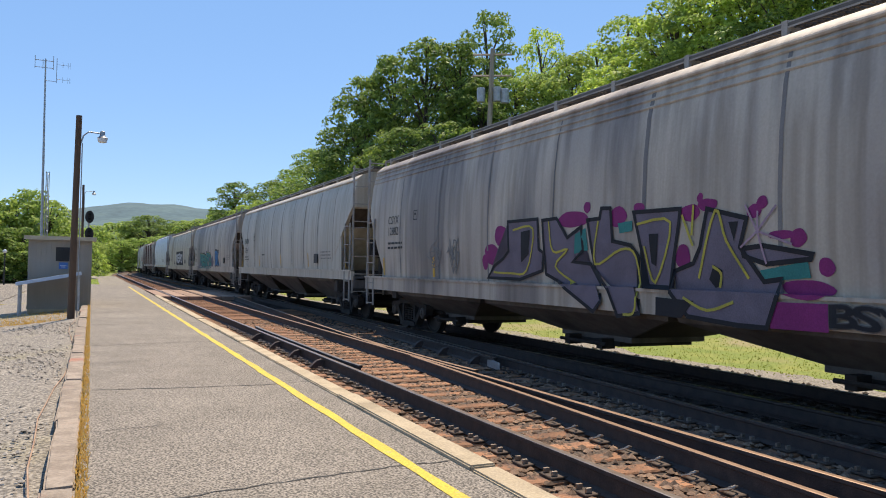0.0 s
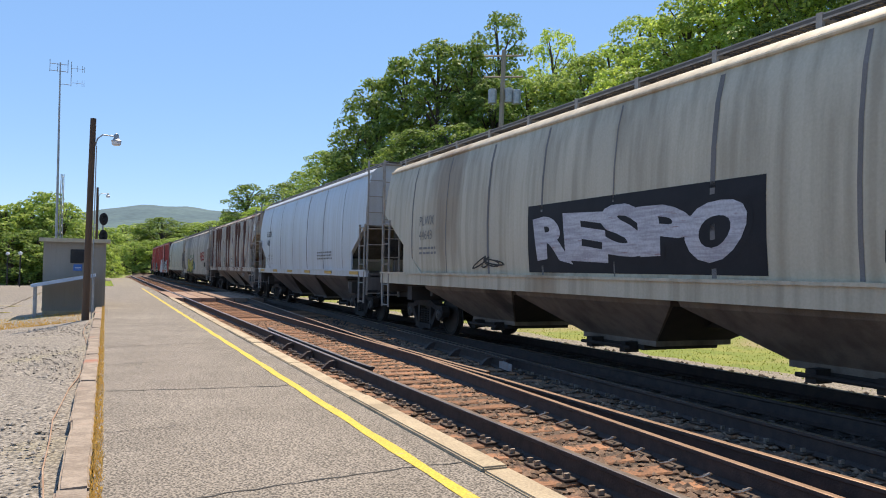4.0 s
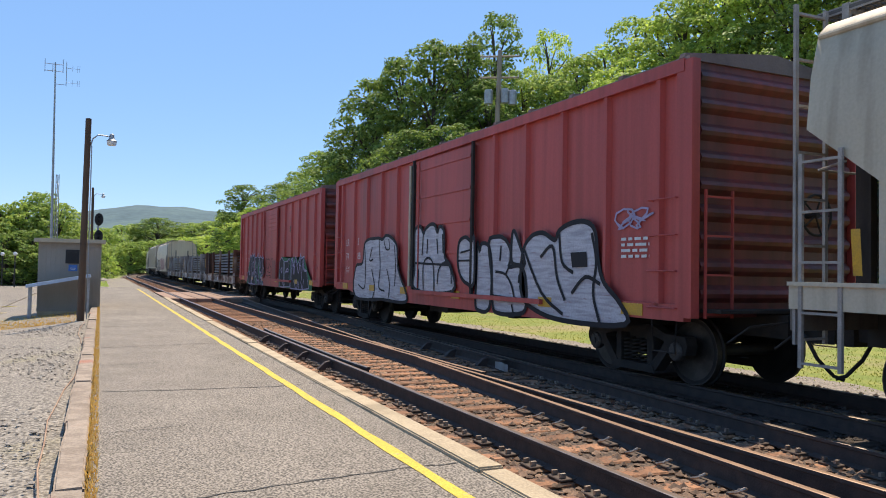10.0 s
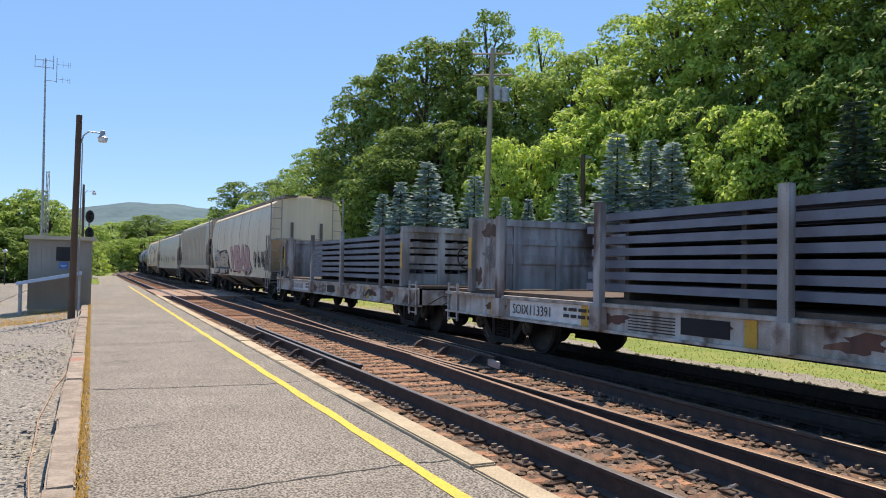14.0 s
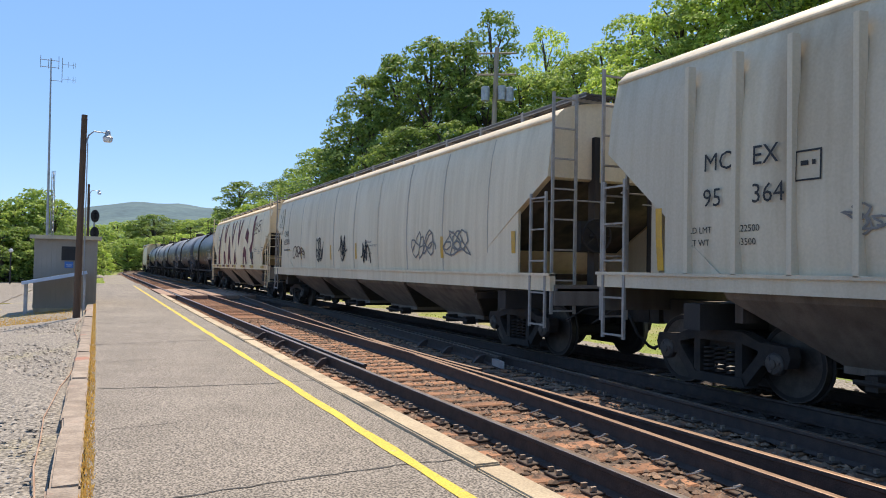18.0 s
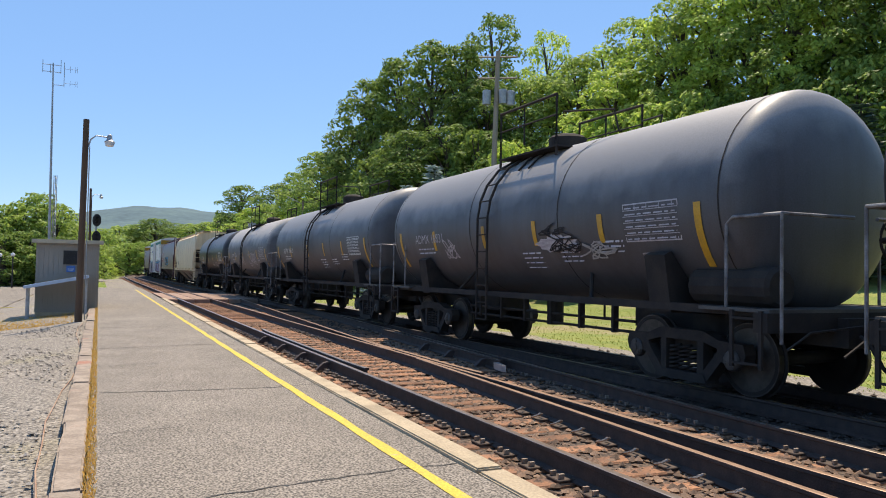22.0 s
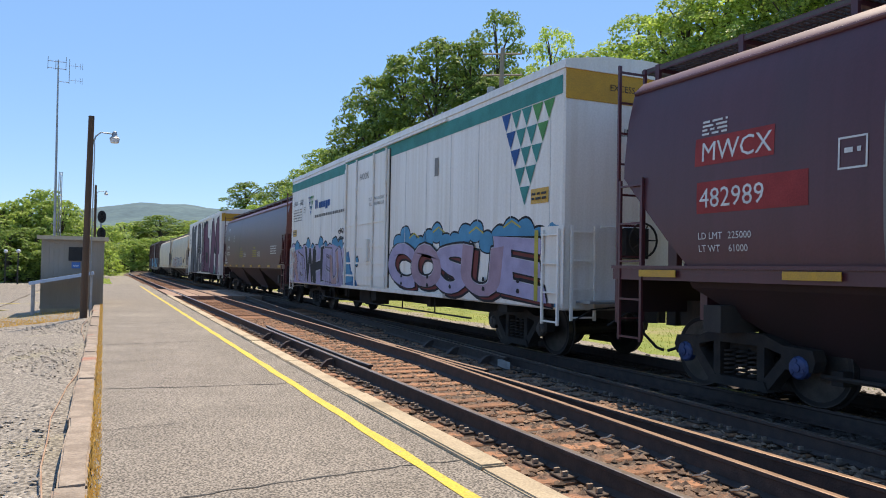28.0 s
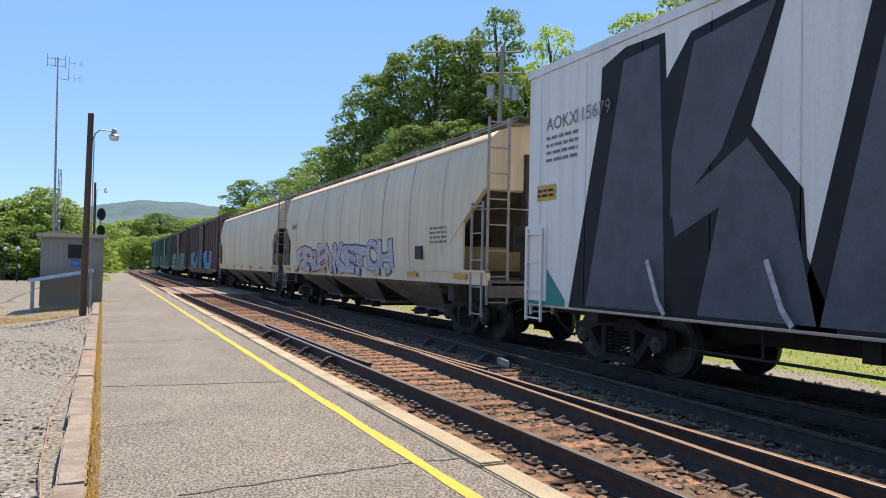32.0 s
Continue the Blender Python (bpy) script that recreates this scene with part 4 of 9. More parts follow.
while y < 62:
    long = y < 30
    near = tie(2.95, 5.9 + max(0, min(1.7, off(y) - 0.3)) if long else 5.75, y, y < 26)
    tie((7.3 if off(y) > 1.6 else 6.95) if long else 6.8, 9.45, y + 0.1, y < 20, SHADETIE)
    if y < 21:
        for x in (NEAR - GAUGE / 2, NEAR - GAUGE / 2 + off(y), NEAR + GAUGE / 2, NEAR + GAUGE / 2 + off(y)):
            if x > NEAR and abs(off(y) - GAUGE) < 0.25 and x < 5.3:
                continue
            p = piece("tie_plate", PLATE_ME, PLATE, near)
            p.location = (x - near.location.x, 0, 0.006)
            if abs(x - NEAR + GAUGE / 2 - off(y)) < 1e-6 and y < 14:
                c = piece("rail_clip", CLIP_ME, CLIPM, near)
            else:
                c = piece("track_spikes", SPIKE_ME, CLIPM, near)
            c.location = (x - near.location.x, 0, 0.012)
    y += 0.448 + rnd.uniform(-0.02, 0.02)
for k in range(26):
    tie(2.95, 5.75, 0.72 - 0.45 * k, False)
    tie(6.85, 9.45, 0.82 - 0.45 * k, False, SHADETIE)
bm = bmesh.new()
for s in [62 + 0.55 * k for k in range(110)]:
    p, a = along(NEAR, s)
    m = Matrix.Translation(p) @ Matrix.Rotation(-a, 4, "Z")
    box(bm, -1.3, 1.3, -0.11, 0.11, -0.35, -0.19, m)
    p, a = along(FAR, s)
    box(bm, -1.3, 1.3, -0.11, 0.11, -0.35, -0.19, Matrix.Translation(p) @ Matrix.Rotation(-a, 4, "Z"))
far_ties = tagged(part("far_ties", bm, TIE, track), kind="stuff")
# curved rail braces beside the guarded rail
bm = bmesh.new()
prism(bm, [(-0.26, -0.17), (-0.08, -0.17), (-0.03, -0.06), (-0.06, -0.03), (-0.14, -0.05), (-0.2, -0.1), (-0.25, -0.15)], "y", -0.05, 0.05)
BRACE_ME = keep(bm)
for y in (12.2, 13.7, 15.3, 17.2):
    piece("rail_brace", BRACE_ME, RAIL, track).location = (NEAR - GAUGE / 2, y, 0)
for y in (11.9, 13.4, 14.8):
    piece("rail_brace", BRACE_ME, RAIL, track).location = (NEAR + GAUGE / 2 + off(y) - 0.2, y, 0)

# board crossing
crossing = tagged(empty("board_crossing"), "worn brown plank crossing over the tracks", "crossing", kind="structure")
for xs in ((2.95, 3.48), (3.7, 4.25), (4.3, 4.95), (5.2, 5.8), (5.85, 6.4), (6.45, 7.25)):
    for yk in range(2):
        o = part("plank", boxes((xs[0], xs[1], 38.0 + yk * 5.0, 42.96 + yk * 5.0, -0.2, -0.015 - 0.004 * yk)), BOARDS, crossing)

# ---- platform ----
platform = tagged(part("platform", prism(bmesh.new(), [(-0.03, -14), (2.34, -14), (2.43, 5.0), (2.48, 14.0), (2.58, 30.0), (2.7, 56.0), (-0.03, 56.0)], "z", -0.34, 0.08), ASPHALT), "worn grey asphalt platform with cracks", "platform", kind="structure")
rnd = random.Random(9)


def crack(points, w):
    bm = bmesh.new()
    rows = []
    for (xa, ya), (xb, yb) in zip(points, points[1:]):
        for k in range(10):
            f = k / 10
            x, y = xa + (xb - xa) * f, ya + (yb - ya) * f + rnd.uniform(-0.018, 0.018)
            ww = w * rnd.uniform(0.4, 1.2)
            rows.append([(x, y - ww, 0.0835), (x, y + ww, 0.0835)])
    ribbon(bm, rows)
    part("crack", bm, CRACK, platform)


for pts, w in (([(0.45, 4.78), (1.37, 4.93), (2.1, 5.02), (2.45, 5.0)], 0.012), ([(0.05, 9.18), (1.0, 9.05), (1.95, 9.0), (2.5, 9.1)], 0.016), ([(0.0, 14.1), (1.46, 14.42), (2.3, 14.46)], 0.022), ([(0.05, 18.9), (1.2, 19.2), (2.5, 19.3)], 0.02),
              ([(0.0, 11.6), (0.9, 11.8)], 0.008), ([(0.02, 23.6), (2.5, 24.0)], 0.03), ([(0.02, 28.2), (2.5, 28.5)], 0.03), ([(0.02, 34.0), (2.5, 34.4)], 0.035), ([(0.05, 6.9), (0.8, 7.05)], 0.006)):
    crack(pts, w)
bm = bmesh.new()
ribbon(bm, [[(2.085 + 0.0012 * y - 0.05 + 0.007 * math.sin(y * 3) + 0.004 * math.sin(y * 11), y, 0.0845), (2.085 + 0.0012 * y + 0.05 + 0.007 * math.sin(y * 3.7) + 0.004 * math.sin(y * 13), y, 0.0845)] for y in [-12 + 0.35 * k for k in range(180)]][::-1])
part("yellow_line", bm, YELLOW, platform, "yellow safety line")
# concrete edge stones with open joints
edge = tagged(empty("platform_edge"), "weathered tan concrete platform edging", "kerb", kind="structure")
ends = [-13.4, -10.3, -7.3, -4.3, -1.3, 1.7, 4.7, 7.9, 11.0, 14.1, 17.3, 20.4, 23.6, 26.7, 29.9, 33.0, 36.2]


def edge_x(y):
    return 2.443 + 0.0055 * max(-6, y)


for i, (a, b) in enumerate(zip(ends, ends[1:])):
    bm = bmesh.new()
    w = 0.205
    pts = [(edge_x(a) - 0.04, a + 0.012), (edge_x(a) - 0.04 + w, a + 0.012), (edge_x(b) - 0.04 + w, b - 0.012), (edge_x(b) - 0.04, b - 0.012)]
    prism(bm, pts, "z", -0.34, 0.108 + 0.008 * math.sin(i * 2.3))
    bmesh.ops.bevel(bm, geom=bm.edges[:], offset=0.012, segments=2, affect="EDGES")
    part("edge_stone", bm, CONCRETE, edge)
# timber kerb on the landward side
kerb = tagged(empty("timber_kerb"), "old split grey timbers edging the platform", "kerb", kind="structure")
ya = -12.2
for i, ln in enumerate((2.2,) * 6 + (2.2, 2.0, 2.35, 2.5, 2.9, 2.6, 3.0, 2.8, 3.0, 3.0, 3.0, 3.0, 3.0, 3.0, 3.0, 3.0, 3.0, 3.0)):
    bm = boxes((-0.255 + 0.01 * (i % 3), -0.05, ya + 0.015, ya + ln - 0.015, -0.2, 0.09 + 0.012 * math.sin(i * 1.9)))
    bmesh.ops.subdivide_edges(bm, edges=[e for e in bm.edges if abs(e.verts[0].co.y - e.verts[1].co.y) > 1], cuts=5)
    for v in bm.verts:
        v.co += Vector((rnd.uniform(-0.008, 0.008), 0, rnd.uniform(-0.006, 0.006)))
    bmesh.ops.bevel(bm, geom=[e for e in bm.edges if e.calc_face_angle(0) > 0.8], offset=0.015, segments=2, affect="EDGES")
    part("timber", bm, TIMBER, kerb)
    ya += ln
bm = bmesh.new()
tube(bm, [(-0.3 - 0.1 * math.sin(k * 0.55) - 0.02 * (k % 2), 5.2 + k * 1.0, -0.02 + 0.01 * math.sin(k * 2.0)) for k in range(18)], 0.007, 6)
tagged(part("ground_cable", bm, mat("rusty_cable", (0.34, 0.2, 0.13), (0.42, 0.28, 0.19), 3, 0.8)), "thin rusty cable lying along the timber kerb", "cable")


def blades(name, label, n, area, zf, high, material, seed, wide=0.006, cat="weeds"):
    rnd = np.random.RandomState(seed)
    x = area[0] + (area[1] - area[0]) * rnd.rand(n)
    y = area[2] + (area[3] - area[2]) * rnd.rand(n) ** 1.5
    h = high * rnd.uniform(0.4, 1.2, n)
    a = rnd.rand(n) * 6.283
    lean = rnd.uniform(-0.5, 0.5, (n, 2)) * h[:, None]
    z = np.array([zf(p, q) for p, q in zip(x, y)])
    w = wide * rnd.uniform(0.6, 1.5, n)
    v = np.stack([np.stack([x - np.cos(a) * w, y - np.sin(a) * w, z], -1), np.stack([x + np.cos(a) * w, y + np.sin(a) * w, z], -1), np.stack([x + lean[:, 0], y + lean[:, 1], z + h], -1)], 1)
    me = bpy.data.meshes.new(name)
    me.from_pydata(v.reshape(-1, 3).tolist(), [], np.arange(3 * n).reshape(-1, 3).tolist())
    return tagged(piece(name, me, material), label, cat, kind="stuff")


blades("dry_weeds", "straw-coloured dry weeds in the platform joint", 7000, (-0.05, 0.02, 2.5, 40), lambda x, y: 0.075, 0.045, DRYWEED, 5, 0.005)
blades("grass_tufts", "sparse straw and green weeds on the gravel", 5000, (-5.5, -0.6, 22.8, 28), lambda x, y: lot(x), 0.045, DRYWEED, 6, 0.012)
blades("grass_tufts", "yellow green weeds beyond the platform", 1500, (-0.4, 0.6, 52, 80), lambda x, y: -0.07, 0.12, LEAF_LIGHT, 16, 0.02)
blades("grass_tufts", "bright mown grass beside the far track", 24000, (11.0, 24, 6, 60), lambda x, y: -0.3, 0.038, LEAF_GRASS, 7, 0.014, "grass")


# ---- shed, masts and poles ----
def shed():
    s = tagged(empty("shed", (-0.92, 28.0, -0.05)), "grey brown sided utility shed with cream flat roof", "shed")
    w, d, h = 0.94, 2.6, 2.32
    part("wall", boxes((-w, w, 0, 0.08, 0, h), (-w, w, d - 0.08, d, 0, h), (-w, -w + 0.08, 0.08, d - 0.08, 0, h), (w - 0.08, w, 0.08, d - 0.08, 0, h)), SIDING, s)
    me = keep(boxes((-0.012, 0.012, -0.02, 0.0, 0.2, h)))
    for k in range(13):
        piece("batten", me, SIDING, s).location = (-w + 0.07 + k * (2 * w - 0.14) / 12, 0, 0)
    part("base_board", boxes((-w - 0.01, w + 0.01, -0.025, 0.0, 0, 0.1)), SIDING, s)
    part("foundation", boxes((-w + 0.02, w - 0.02, -0.02, d - 0.02, -0.45, 0.0)), CONCRETE, s, "pale concrete footing")
    r = part("roof", boxes((-w - 0.12, w + 0.12, -0.15, d + 0.12, h, h + 0.07)), CREAM, s)
    part("fascia", boxes((-w - 0.13, w + 0.13, -0.17, -0.15, h - 0.05, h + 0.075)), CREAM, r)
    v = part("louvre", boxes((-0.14, 0.36, -0.03, 0.0, 1.58, 2.04)), DARKMETAL, s, "dark louvred vent")
    for k in range(6):
        part("slat", boxes((-0.13, 0.35, -0.06, -0.025, 1.6 + k * 0.07, 1.625 + k * 0.07)), DARKMETAL, v)
    sg = part("sign", boxes((-0.04, 0.22, -0.03, 0.0, 1.33, 1.54)), BLUESIGN, s, "small blue sign")
    part("sign_text", boxes((0.0, 0.18, -0.034, -0.03, 1.42, 1.44), (0.02, 0.16, -0.034, -0.03, 1.38, 1.395)), WHITEP, sg)


shed()
bench = tagged(empty("lean_to_table", (-1.19, 27.3, -0.05)), "sloping pale blue board on grey legs before the shed", "table")
bm = bmesh.new()
box(bm, -0.93, 0.93, -0.5, 0.5, -0.05, 0.05, Matrix.Translation((0, 0, 1.02)) @ Matrix.Rotation(radians(-11.0), 4, "Y"))
part("board", bm, PALEBLUE, bench)
for x, z in ((-0.82, 0.83), (0.85, 1.15)):
    for y in (-0.26, 0.26):
        part("leg", boxes((x - 0.035, x + 0.035, y - 0.035, y + 0.035, lot(x - 1.19) + 0.03, z)), GREYMETAL, bench)


def lamp_post(at, height, lean, label, arm=0.6, rad=0.085):
    p = tagged(empty("lamp_post", at), label, "lamp post")
    part("pole", tube(bmesh.new(), [(0, 0, -0.2), (lean * 0.5, 0, height * 0.5), (lean, 0, height)], [rad * 1.15, rad, rad * 0.9], 12), POLEWOOD, p)
    z = height - 0.75
    bm = bmesh.new()
    tube(bm, [(lean + 0.07, 0, z + 0.0), (lean + 0.12, 0, z + 0.2), (lean + 0.25, 0, z + 0.32), (lean + arm - 0.05, 0, z + 0.3), (lean + arm, 0, z + 0.28)], 0.02, 7)
    a = part("arm", bm, GREYMETAL, p)
    bm = bmesh.new()
    tube(bm, [(lean + 0.1, 0, 0.0), (lean + 0.1, 0, z)], 0.014, 6)
    part("conduit", bm, GREYMETAL, p)
    bm = lathe(bmesh.new(), [(0.2, 0.03), (0.18, 0.06), (0.08, 0.07), (0.03, 0.1), (-0.0, 0.14), (-0.01, 0.0)], 14, "z")
    bmesh.ops.transform(bm, matrix=Matrix.Translation((lean + arm, 0, z + 0.18)), verts=bm.verts)
    hd = part("lamp_head", bm, GREYMETAL, a)
    bm = lathe(bmesh.new(), [(0.0, 0.135), (-0.1, 0.115), (-0.12, 0.09), (-0.12, 0.0)], 14, "z")
    bmesh.ops.transform(bm, matrix=Matrix.Translation((lean + arm, 0, z + 0.17)), verts=bm.verts)
    part("lens", bm, GLASSWHITE, a)


lamp_post((-0.46, 23.0, 0.0), 5.53, 0.05, "leaning brown wooden lamp post with white globe lamp")
lamp_post((-0.6, 60.0, 0.0), 7.1, -0.05, "far brown wooden lamp post with white lamp", 0.7)

mastt = tagged(empty("antenna_mast", (-2.44, 46.0, -0.1)), "tall thin steel antenna mast", "antenna")
part("mast", tube(bmesh.new(), [(0, 0, -0.25), (-0.05, 0, 7.0), (-0.1, 0, 12.6)], [0.08, 0.06, 0.035], 8), GREYMETAL, mastt)
for dx, h in ((-0.5, 0.68), (-0.12, 0.5), (0.38, 0.75)):
    part("dipole", tube(bmesh.new(), [(-0.1 + dx, 0, 12.05), (-0.1 + dx, 0, 12.05 + h)], 0.016, 5), GREYMETAL, mastt)
for z in (12.12, 12.5):
    part("boom", tube(bmesh.new(), [(-0.62, 0, z), (0.3, 0, z)], 0.018, 5), GREYMETAL, mastt)
part("side_pole", tube(bmesh.new(), [(0.45, 0, 11.35), (0.45, 0, 12.7)], 0.018, 5), GREYMETAL, mastt)
part("side_arm", tube(bmesh.new(), [(-0.1, 0, 11.42), (0.45, 0, 11.42)], 0.016, 5), GREYMETAL, mastt)
for z in (11.55, 12.35):
    part("boom", tube(bmesh.new(), [(0.45, 0, z), (1.1, 0, z)], 0.01, 5), GREYMETAL, mastt)
    for x in (0.75, 1.0, 1.1):
        part("element", tube(bmesh.new(), [(x, 0, z - 0.17), (x, 0, z + 0.17)], 0.008, 4), GREYMETAL, mastt)
mast2 = tagged(empty("steel_mast", (-2.3, 47.0, -0.1)), "short grey steel mast", "mast")
bm = bmesh.new()
for x, y in ((-0.09, -0.06), (0.09, -0.06), (0, 0.09)):
    tube(bm, [(x, y, -0.25), (x * 0.8, y * 0.8, 6.6)], 0.022, 5)
for k in range(16):
    z = 0.3 + k * 0.39
    tube(bm, [(-0.09, -0.06, z), (0.09, -0.06, z + 0.2), (0, 0.09, z + 0.39), (-0.09, -0.06, z + 0.39)], 0.012, 4)
part("lattice", bm, GREYMETAL, mast2)

sig = tagged(empty("railway_signal", (-0.25, 64.0, -0.2)), "two-headed black railway signal on grey post", "signal")
part("post", tube(bmesh.new(), [(0, 0.15, 0), (0, 0.15, 5.7)], 0.07, 8), GREYMETAL, sig)
for z in (5.25, 3.95):
    bm = lathe(bmesh.new(), [(0.06, 0.02), (0.06, 0.42), (0.0, 0.42), (0.0, 0.02)], 18, "y")
    bmesh.ops.transform(bm, matrix=Matrix.Translation((0.05, 0.0, z)) @ Matrix.Diagonal((0.75, 1, 1.15, 1)), verts=bm.verts)
    bk = part("signal_head", bm, DARKMETAL, sig)
    for dz in (-0.18, 0.18):
        bm = bmesh.new()
        tube(bm, [(0.05, 0.02, z + dz), (0.05, -0.3, z + dz)], 0.12, 10, False)
        part("hood", bm, DARKMETAL, bk)
sig2 = tagged(empty("railway_signal", (11.2, 62.0, -0.3)), "white ladder-backed signal mast beyond the train", "signal")
part("post", tube(bmesh.new(), [(0, 0, 0), (0, 0, 5.6)], 0.07, 8), GREYMETAL, sig2)
ladder(sig2, (0.3, 0.1, 0), 0.4, 0.1, 5.4, GREYMETAL, "x")
part("head", boxes((-0.3, 0.3, -0.2, 0.1, 4.6, 5.5)), GREYMETAL, sig2)

up = tagged(empty("utility_pole", (20.75, 38.8, -0.3)), "grey wooden utility pole with crossarms and transformers", "utility pole")
part("pole", tube(bmesh.new(), [(-0.15, 0, 0), (0.25, 0, 14.8)], [0.19, 0.13], 12), GREYWOOD, up)
across = Vector((0.86, -0.5, 0))
for z, h in ((14.45, 1.15), (13.2, 1.15)):
    c = Vector((0.24, 0, z))
    bm = bmesh.new()
    tube(bm, [c - across * h, c + across * h], 0.06, 4)
    ca = part("crossarm", bm, GREYWOOD, up)
    for k in (-1, -0.5, 0.5, 1):
        part("insulator", tube(bmesh.new(), [c + across * h * k * 0.95, c + across * h * k * 0.95 + Vector((0, 0, 0.18))], 0.035, 6), WHITEPAINT, ca)
for k, dz in ((-0.65, 0), (0.3, 0.05), (0.75, -0.05)):
    bm = lathe(bmesh.new(), [(0, 0.1), (0.02, 0.24), (0.8, 0.25), (0.86, 0.2), (0.9, 0.05)], 14, "z")
    bmesh.ops.transform(bm, matrix=Matrix.Translation(Vector((0.2, -0.12, 11.6 + dz)) + across * k), verts=bm.verts)
    part("transformer", bm, GREYMETAL, up)
far_pole = tagged(empty("utility_pole", (18.0, 72.8, -0.3)), "thin pale utility pole by the trees", "utility pole")
part("pole", tube(bmesh.new(), [(0, 0, 0), (0, 0, 8.5)], [0.12, 0.09], 8), GREYWOOD, far_pole)
part("arm", tube(bmesh.new(), [(0, 0, 8.2), (-1.6, 0, 8.9)], 0.04, 6), GREYMETAL, far_pole)
short = tagged(empty("lamp_post", (28.9, 40.8, 0.9)), "dark post with small lamp among the spruces", "lamp post")
part("pole", tube(bmesh.new(), [(0, 0, 0), (0, 0, 8.2)], [0.16, 0.14], 8), POLEWOOD, short)
part("lamp_head", boxes((0.1, 0.6, -0.12, 0.12, 8.0, 8.15)), GREYMETAL, short)
wires = tagged(empty("overhead_wires", (20.75, 38.8, 0)), "sagging overhead wires between the poles", "wires")
for a, b, sag in (((0.2, 0.5, 11.2), (-2.8, 34, 8.0), 1.2), ((-0.6, 0.6, 13.2), (-2.8, 34, 8.1), 1.5), ((0.9, -0.4, 13.2), (-2.6, 34, 8.1), 1.5), ((-0.7, 0.5, 14.5), (-2.7, 60, 10.5), 2.0), ((1.1, -0.5, 14.5), (-2.4, 60, 10.5), 2.0), ((0.3, 0, 11.0), (8.1, 2.0, 8.9), 0.8)):
    va, vb = Vector(a), Vector(b)
    pts = [va.lerp(vb, k / 12) - Vector((0, 0, sag * 4 * (k / 12) * (1 - k / 12))) for k in range(13)]
    part("wire", tube(bmesh.new(), pts, 0.014, 4), DARKMETAL, wires)

# far fence and small lamps by the lot
fence = tagged(empty("rail_fence", (-9.0, 78.0, -0.42)), "low dark rail fence far across the lot", "fence")
for k in range(9):
    part("post", boxes((k * 0.95 - 0.04, k * 0.95 + 0.04, -0.04, 0.04, 0, 1.1)), DARKMETAL, fence)
for z in (0.35, 0.7, 1.05):
    part("fence_rail", boxes((-0.2, 7.8, -0.025, 0.025, z - 0.03, z + 0.03)), DARKMETAL, fence)
for x, y in ((-6.3, 70.0), (-7.6, 74.0)):
    p = tagged(empty("path_lamp", (x, y, -0.42)), "small dark post with a white globe lamp", "lamp post")
    part("post", tube(bmesh.new(), [(0, 0, 0), (0, 0, 2.6)], 0.05, 6), DARKMETAL, p)
    bm = lathe(bmesh.new(), [(-0.16, 0.02), (-0.12, 0.12), (0, 0.17), (0.12, 0.12), (0.16, 0.02)], 10, "z")
    bmesh.ops.transform(bm, matrix=Matrix.Translation((0, 0, 2.75)), verts=bm.verts)
    part("globe", bm, GLASSWHITE, p)
for y in (33.0, 38.0):
    tagged(part("parking_line", boxes((-9.0, -3.2, y, y + 0.12, -0.4, -0.372)), FADED_YELLOW), "faded yellow parking line on gravel", "marking", kind="structure")
tagged(part("lot_paving", boxes((-16, -3.8, 36, 74, -0.6, -0.38)), ASPHALT), "pale worn asphalt of the parking lot", "paving", kind="structure")


# ---- trees ----
def foliage(rnd, centres, radii, per, size, flat_=0.72):
    """Leaf sprays on the upper shells of many lobes: arrays of points and faces."""
    pts = []
    for c, r in zip(centres, radii):
        n = int(per * (r ** 2))
        d = rnd.normal(size=(n, 3))
        d /= np.linalg.norm(d, axis=1)[:, None]
        d[:, 2] = np.where(d[:, 2] < -0.45, -d[:, 2], d[:, 2])
        p = c + d * (r * rnd.uniform(0.74, 1.12, n))[:, None] * np.array([1, 1, flat_])
        nrm = d * 0.9 + rnd.normal(size=(n, 3)) * 0.42 + np.array([0, 0, 0.35])
        nrm /= np.linalg.norm(nrm, axis=1)[:, None]
        u = np.cross(nrm, rnd.normal(size=(n, 3)))
        u /= np.linalg.norm(u, axis=1)[:, None]
        v = np.cross(nrm, u)
        s = size * rnd.uniform(0.5, 1.4, n)[:, None]
        bend = nrm * s * rnd.uniform(-0.35, 0.1, n)[:, None]
        pts.append(np.stack([p - u * s, p - v * s * 0.55 + bend, p + u * s * 0.9, p + v * s * 0.6 + bend], 1))
    q = np.concatenate(pts)
    return q.reshape(-1, 3), np.arange(len(q) * 4).reshape(-1, 4)


